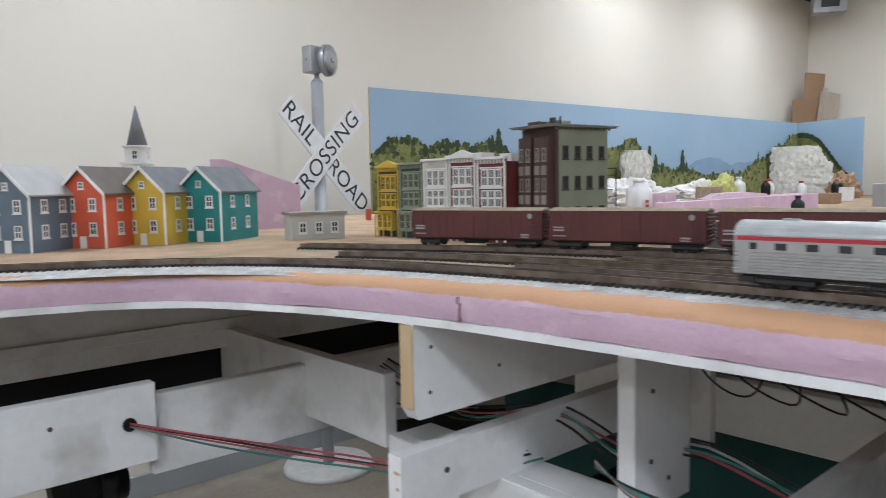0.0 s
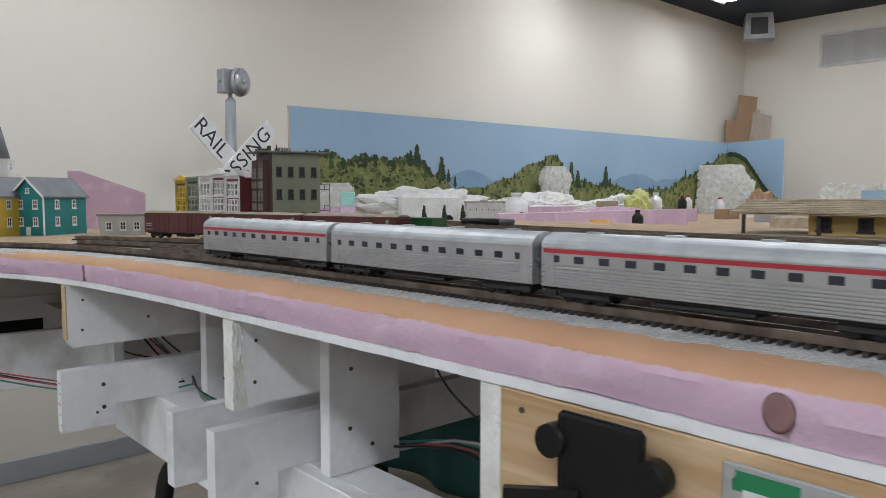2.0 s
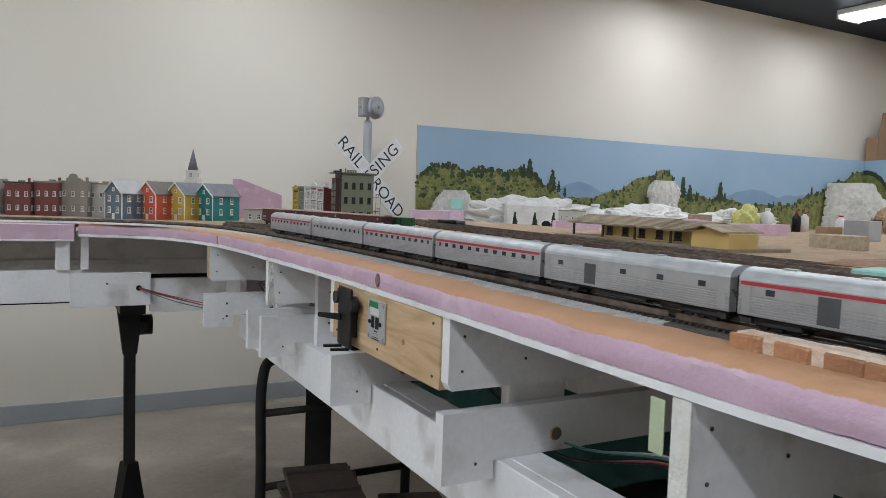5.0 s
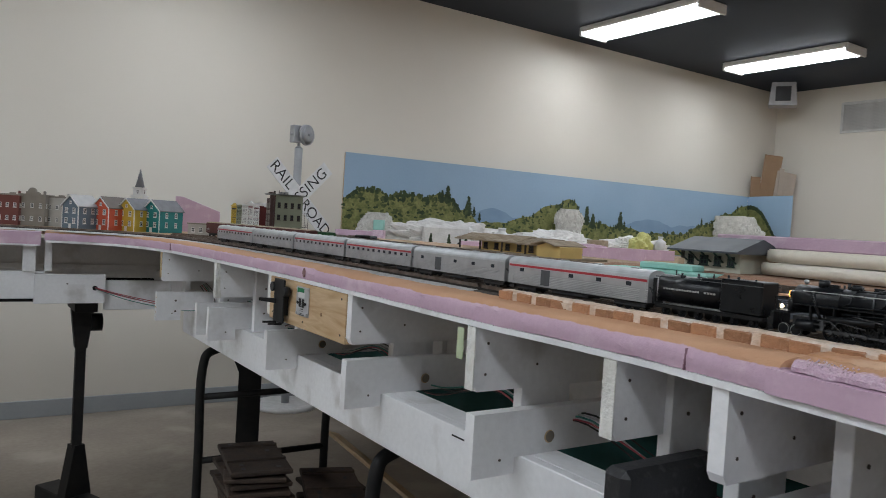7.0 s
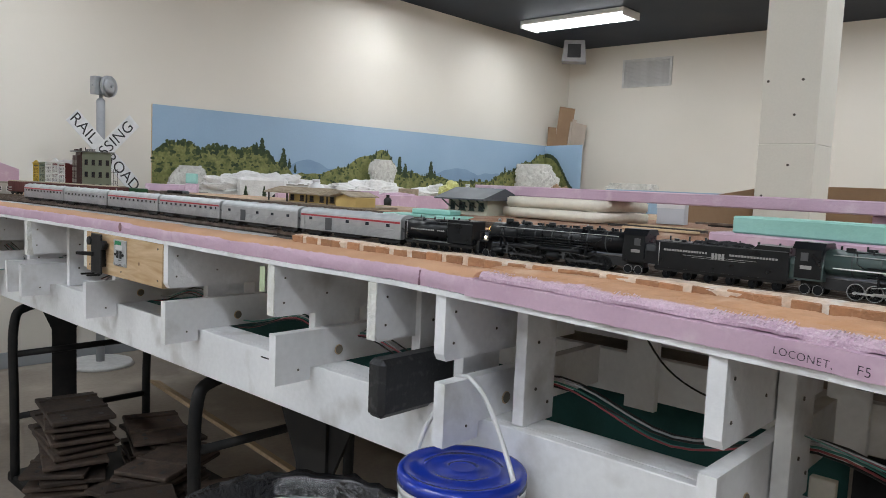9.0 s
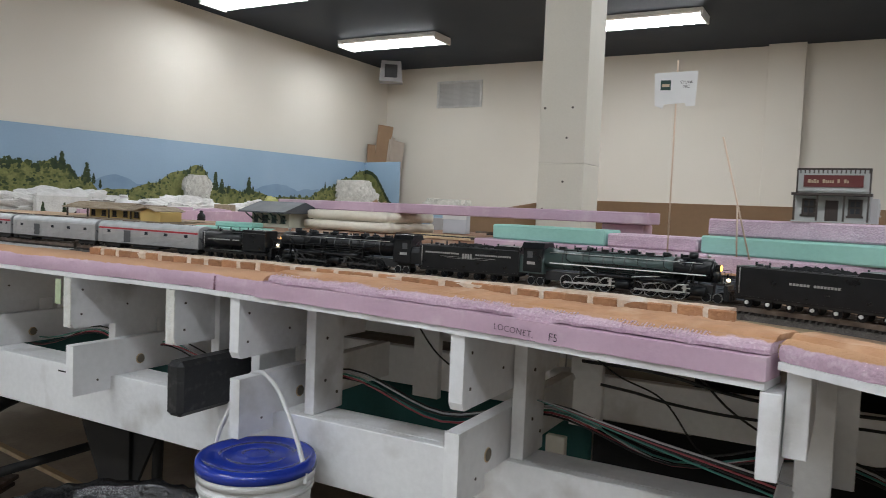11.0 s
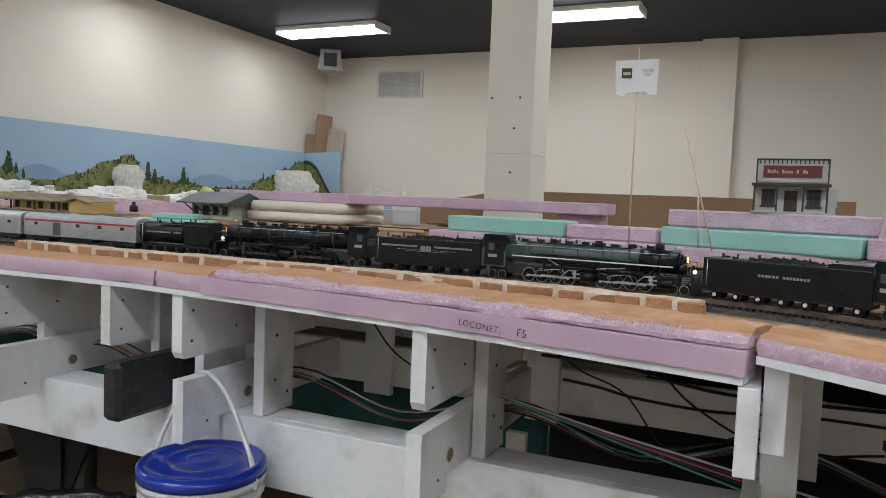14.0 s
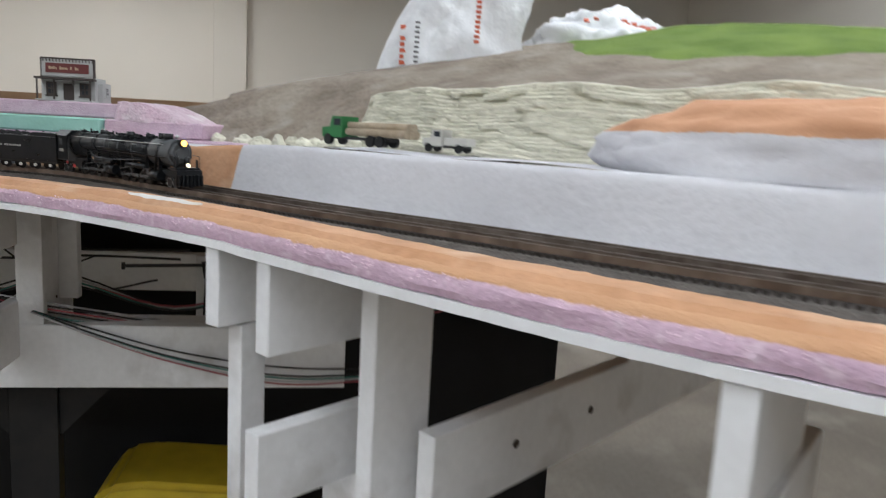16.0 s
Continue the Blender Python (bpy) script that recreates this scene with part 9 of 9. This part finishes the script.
# carved mortared blocks of the low retaining edge beside the track
M_MORTAR = surf("pale_tan_mortar", (0.72, 0.6, 0.5), (0.58, 0.42, 0.31), 60, 0.9, 0.004, 200, fine=0.2, spots=(0.72, 0.66, 0.6), spot_scale=30)
M_CARVED = surf("orange_carved_block", (0.46, 0.235, 0.12), (0.34, 0.165, 0.085), 60, 0.85, 0.004, 260, fine=0.25, spots=(0.6, 0.43, 0.32), spot_scale=70, island=0.22)
wallb = thing("block_edge", "row of orange carved blocks with pale mortar beside the track", "low wall", kind="structure")
ia = min(range(len(TRACK)), key=lambda k: abs(TRACK[k].y + 1.12) + (TRACK[k].x < 0.3) * 5)
iz = min(range(len(TRACK)), key=lambda k: abs(TRACK[k].y + 2.25) + (TRACK[k].x < 0.3) * 5)
EDGE = [TRACK[k] - side(TRACK, k) * (0.042 + 0.02 * ramp(ia, iz, k)) for k in range(ia, iz)]
part("mortar", sweep(B(), EDGE, [(-0.0062, 1.238), (-0.0066, 1.2505), (-0.004, 1.2542), (0.012, 1.2545), (0.012, 1.238)], 0.0022, 3.0), M_MORTAR, wallb, "crumbling pale mortar bed")
cbm = bx(-0.0155, 0.0155, -0.003, 0.003, 0, 0.0135, 0.0014)
cb_me = bpy.data.meshes.new("block")
cbm.to_mesh(cb_me)
cbm.free()
cb_me.materials.append(M_CARVED)
rb_ = random.Random(2)
nb = int(len(EDGE) * 0.01 / 0.036)
for k in range(nb):
    i = min(len(EDGE) - 2, int((k + 0.5) * len(EDGE) / nb))
    p, n = EDGE[i], side(EDGE, i)
    shared("block", cb_me, wallb, pose(p.x - n.x * 0.0046, p.y - n.y * 0.0046, 1.2385 + rb_.uniform(-0.001, 0.001), rb_.uniform(-4, 4), rb_.uniform(-2, 2), math.degrees(math.atan2(-n.x, n.y)) + rb_.uniform(-2.5, 2.5)))

part("outrigger", bx(0.365, 0.8, -2.3, -2.28, 0.955, 1.045, 0.0015), M_WHITE, frame_t)
# thick plaster daub on one bracket end
def daub(x0, x1, y0, y1, z0, z1, seed):
    b = bx(x0, x1, y0, y1, z0, z1)
    bmesh.ops.subdivide_edges(b, edges=b.edges[:], cuts=14, use_grid_fill=True)
    for v in b.verts:
        q = v.co * 330 + Vector((seed, 0, 0))
        flare = 0.005 * max(0.0, (z0 + 0.03 - v.co.z) / 0.03) * (v.co.x > (x0 + x1) / 2)
        v.co += Vector((noise.noise(q), noise.noise(q + Vector((9, 0, 0))), noise.noise(q + Vector((0, 9, 0))))) * 0.0015
        v.co.x += flare
    return b


xd_ = fascia_x(0.096) + 0.004
part("plaster_daub", daub(xd_ - 0.005, xd_ + 0.007, 0.0765, 0.0975, 1.103, 1.199, 3.0), M_WHITEROUGH, frame_t, "thick rough white plaster daub")
xe_ = fascia_x(0.552) + 0.004
part("bare_edge", bx(xe_ - 0.0022, xe_ - 0.0003, 0.533, 0.5518, 1.116, 1.199, 0.0006), M_STICK, frame_t, "bare wood board end")
xo_ = fascia_x(0.565) - 0.002
for zz_ in (1.005, 1.04):
    part("screw_hole", cyl(B(), (xo_ + 0.06, 0.5435, zz_), (xo_ + 0.06, 0.5449, zz_), 0.0032, seg=10), M_RUST, frame_t)
for k in range(5):
    part("end_grain", bx(xo_ - 0.0006, xo_ - 0.0001, 0.547 + 0.002 * (k % 2), 0.553 + 0.003 * (k % 3), 0.985 + k * 0.016, 0.988 + k * 0.016), M_STICK, frame_t)

# white plaster smeared over the tan slope
pl_ = B()
js_ = min(range(len(RF)), key=lambda k: (RF[k] - Vector((0.165, -2.535))).length)
rows_ = []
for k in range(25):
    u = k / 24
    w = 0.0085 * math.sin(math.pi * u) ** 0.7 * (1 + 0.5 * noise.noise((u * 7, 1, 0))) + 0.0004
    q, nn = RF[js_ + k], side(RF, js_ + k)
    mid = 0.028 + 0.005 * noise.noise((u * 4, 8, 0))
    rows_.append([pl_.verts.new((*(q + nn * (mid + w * f)), 1.2512 + 0.0024 * (1 - f * f) + 0.0007 * noise.noise((u * 40, f * 5, 2)))) for f in (-1, -0.6, -0.2, 0.2, 0.6, 1)])
for a, b in zip(rows_, rows_[1:]):
    for j in range(5):
        pl_.faces.new((a[j], b[j], b[j + 1], a[j + 1])).smooth = True
bmesh.ops.recalc_face_normals(pl_, faces=pl_.faces[:])
part("plaster_smear", pl_, M_PLASTER, front_r, "white plaster smear on the tan slope")

# cracks in the foam front
M_CRACK = surf("dark_foam_crack", (0.33, 0.19, 0.24), rough=0.95, fine=0.1)
rk_ = random.Random(8)
for y in (0.478, -1.47):
    x = fascia_x(y)
    cb_ = B()
    for s in range(4):
        yy = y + rk_.uniform(-0.0015, 0.0015)
        box(cb_, x - 0.0022, x + 0.003, yy, yy + rk_.uniform(0.0004, 0.0009), 1.2085 + s * 0.0055, 1.2145 + s * 0.0055)
    part("crack", cb_, M_CRACK, front)

dent = part("dent", cyl(B(), (0, 0, 0), (-0.0012, 0, 0), 0.0085, 0.0065, seg=16), surf("dark_brown_foam", (0.27, 0.15, 0.15), rough=0.95, fine=0.3), front, "dark brown dent in the foam")
dent.matrix_basis = pose(fascia_x(-0.484) - 0.0012, -0.484, 1.2222) @ Matrix.Diagonal((1, 1, 1.25, 1))
rc_ = random.Random(31)
M_CRUMB = surf("torn_foam_crumbs", (0.76, 0.62, 0.68), (0.68, 0.5, 0.58), 60, 0.95, fine=0.2, island=0.2)
for nm_, ln_c, pa, host in (("low", low[8:], (0.002, 0.012, 1.2385, 1.2445), front), ("right", RF[4:], (-0.001, 0.0035, 1.2345, 1.2425), front_r)):
    vs_, fs_ = [], []
    for k in range(1500 if nm_ == "low" else 700):
        i = rc_.randrange(len(ln_c))
        if noise.noise((ln_c[i].x * 22, ln_c[i].y * 22, 5.0)) < -0.1:
            continue
        u = rc_.random()
        q = ln_c[i] + side(ln_c, i) * (pa[0] + (pa[1] - pa[0]) * u + rc_.uniform(-0.001, 0.001))
        z = pa[2] + (pa[3] - pa[2]) * u ** 0.6
        r = rc_.uniform(0.0004, 0.0012)
        b0 = len(vs_)
        for dx, dy, dz in ((-1, 0, 0), (1, 0, 0), (0, -1, 0), (0, 1, 0), (0, 0, -1), (0, 0, 1)):
            f_ = r * rc_.uniform(0.6, 1.4)
            vs_.append((q.x + dx * f_, q.y + dy * f_, z + dz * f_))
        fs_ += [(b0 + a_, b0 + c_, b0 + d_) for a_, c_, d_ in ((0, 3, 5), (3, 1, 5), (1, 2, 5), (2, 0, 5), (3, 0, 4), (1, 3, 4), (2, 1, 4), (0, 2, 4))]
    me = bpy.data.meshes.new("foam_crumbs")
    me.from_pydata(vs_, [], fs_)
    me.materials.append(M_CRUMB)
    co_ = new("foam_crumbs", me)
    co_.parent = host
    tagged(co_, "torn pale foam crumbs along the cut edge", kind="stuff")

# loose cables drooping in front of the stringer at the right-hand end
for k, (c, dz) in enumerate((("black", 0.0), ("green", -0.012), ("red", -0.018), ("black", -0.008), ("white", -0.014))):
    cable(c, [(0.552 - 0.002 * k, -2.322, 1.03), (0.548 - 0.002 * k, -2.42, 1.0 + dz * 0.6), (0.545 - 0.002 * k, -2.54, 0.968 + dz), (0.545 - 0.002 * k, -2.7, 0.944 + dz * 1.5), (0.55, -2.86, 0.94 + dz)], 0.0014)
for y_ in (0.02, 0.2, 0.375):
    for z_ in (0.012, 0.082):
        part("screw", cyl(B(), (-0.0012, y_, z_), (0.0005, y_, z_), 0.0022, seg=8), M_SCREW, pp)
for k, y_ in enumerate((0.11, 0.29, 0.33)):
    part("knot", cyl(B(), (-0.0006, y_, 0.04 + 0.02 * k), (0.0003, y_, 0.04 + 0.02 * k), 0.004 + 0.001 * k, seg=14), M_BROWNBOARD, pp, "brown wood knot")

# spiral-wrapped cable along the back of the frame and a bundle through the first upright
sc_ = thing("wrapped_cable", "dark cable in a grey spiral wrap under the deck", "cable")
part("wire", cyl(B(), (0.75, -0.03, 1.099), (0.75, -0.66, 1.106), 0.0038, seg=10), M_WIRES["black"], sc_)
part("spiral_wrap", tube(B(), [(0.75 + 0.0048 * math.cos(k * 0.9), -0.03 - k * 0.0012, 1.099 + 0.007 * k / 520 + 0.0048 * math.sin(k * 0.9)) for k in range(520)], 0.0009, 5), M_WIRES["white"], sc_, "grey spiral wrap")
for k, c in enumerate(("black", "green", "green", "red", "white", "black")):
    cable(c, [(0.565, 0.425, 1.05 + 0.002 * k), (0.562, 0.375, 1.043 - 0.002 * k), (0.575, 0.3, 1.036 - 0.003 * (k % 3)), (0.6, 0.2, 1.032 - 0.002 * k), (0.63, 0.09, 1.045)], 0.0014, c + " cable in a bundle beside the upright")
part("stencil_bar", bx(STR_X - 0.0006, STR_X - 0.0001, -0.985, -0.95, 0.9895, 0.9925), M_BPL, frame_t)

# pale things behind the frame
wc2 = thing("white_cap", "white plastic cap hanging under the deck by a wire", "cap", (0.95, -1.884, 1.048))
part("dome", ball(B(), (0, 0, 0), 0.03, 3, (1, 1, 0.45)), M_WPL, wc2)
part("wire", tube(B(), [(0.0, 0, 0.013), (0.004, 0, 0.05), (0.0, 0.004, 0.15)], 0.0012, 6), M_WIRES["white"], wc2)
cs_ = thing("cream_board", "short cream board standing behind the upright", "board", (0.67, -1.985, 0.95))
part("board", bx(0, 0.012, 0, 0.03, 0, 0.068, 0.001), M_CREAMBLOCK, cs_)
for k, (c, e) in enumerate((("black", 0.0), ("white", 0.004), ("red", -0.004), ("black", -0.008), ("green", -0.014))):
    cable(c, [(0.612, -1.962, 1.084), (0.6, -2.006, 1.081 + e * 0.1), (0.587, -2.121, 1.064 + e * 0.45), (0.574, -2.255, 1.047 + e), (0.572, -2.33, 1.034 + e * 1.2), (0.6, -2.5, 1.0 + e * 1.3)], 0.0016, c + " cable drooping from the upright")
cable("black", [(0.645, -2.042, 1.112), (0.652, -2.09, 1.106), (0.66, -2.143, 1.096), (0.68, -2.239, 1.088), (0.72, -2.35, 1.088), (0.76, -2.5, 1.078)], 0.0024, "black cable looping under the deck")
cable("black", [(0.7, -2.02, 1.135), (0.72, -2.051, 1.109), (0.72, -2.114, 1.085), (0.72, -2.164, 1.024), (0.72, -2.193, 1.02), (0.72, -2.238, 1.035), (0.74, -2.36, 1.085)], 0.0015, "thin black cable looping under the deck")
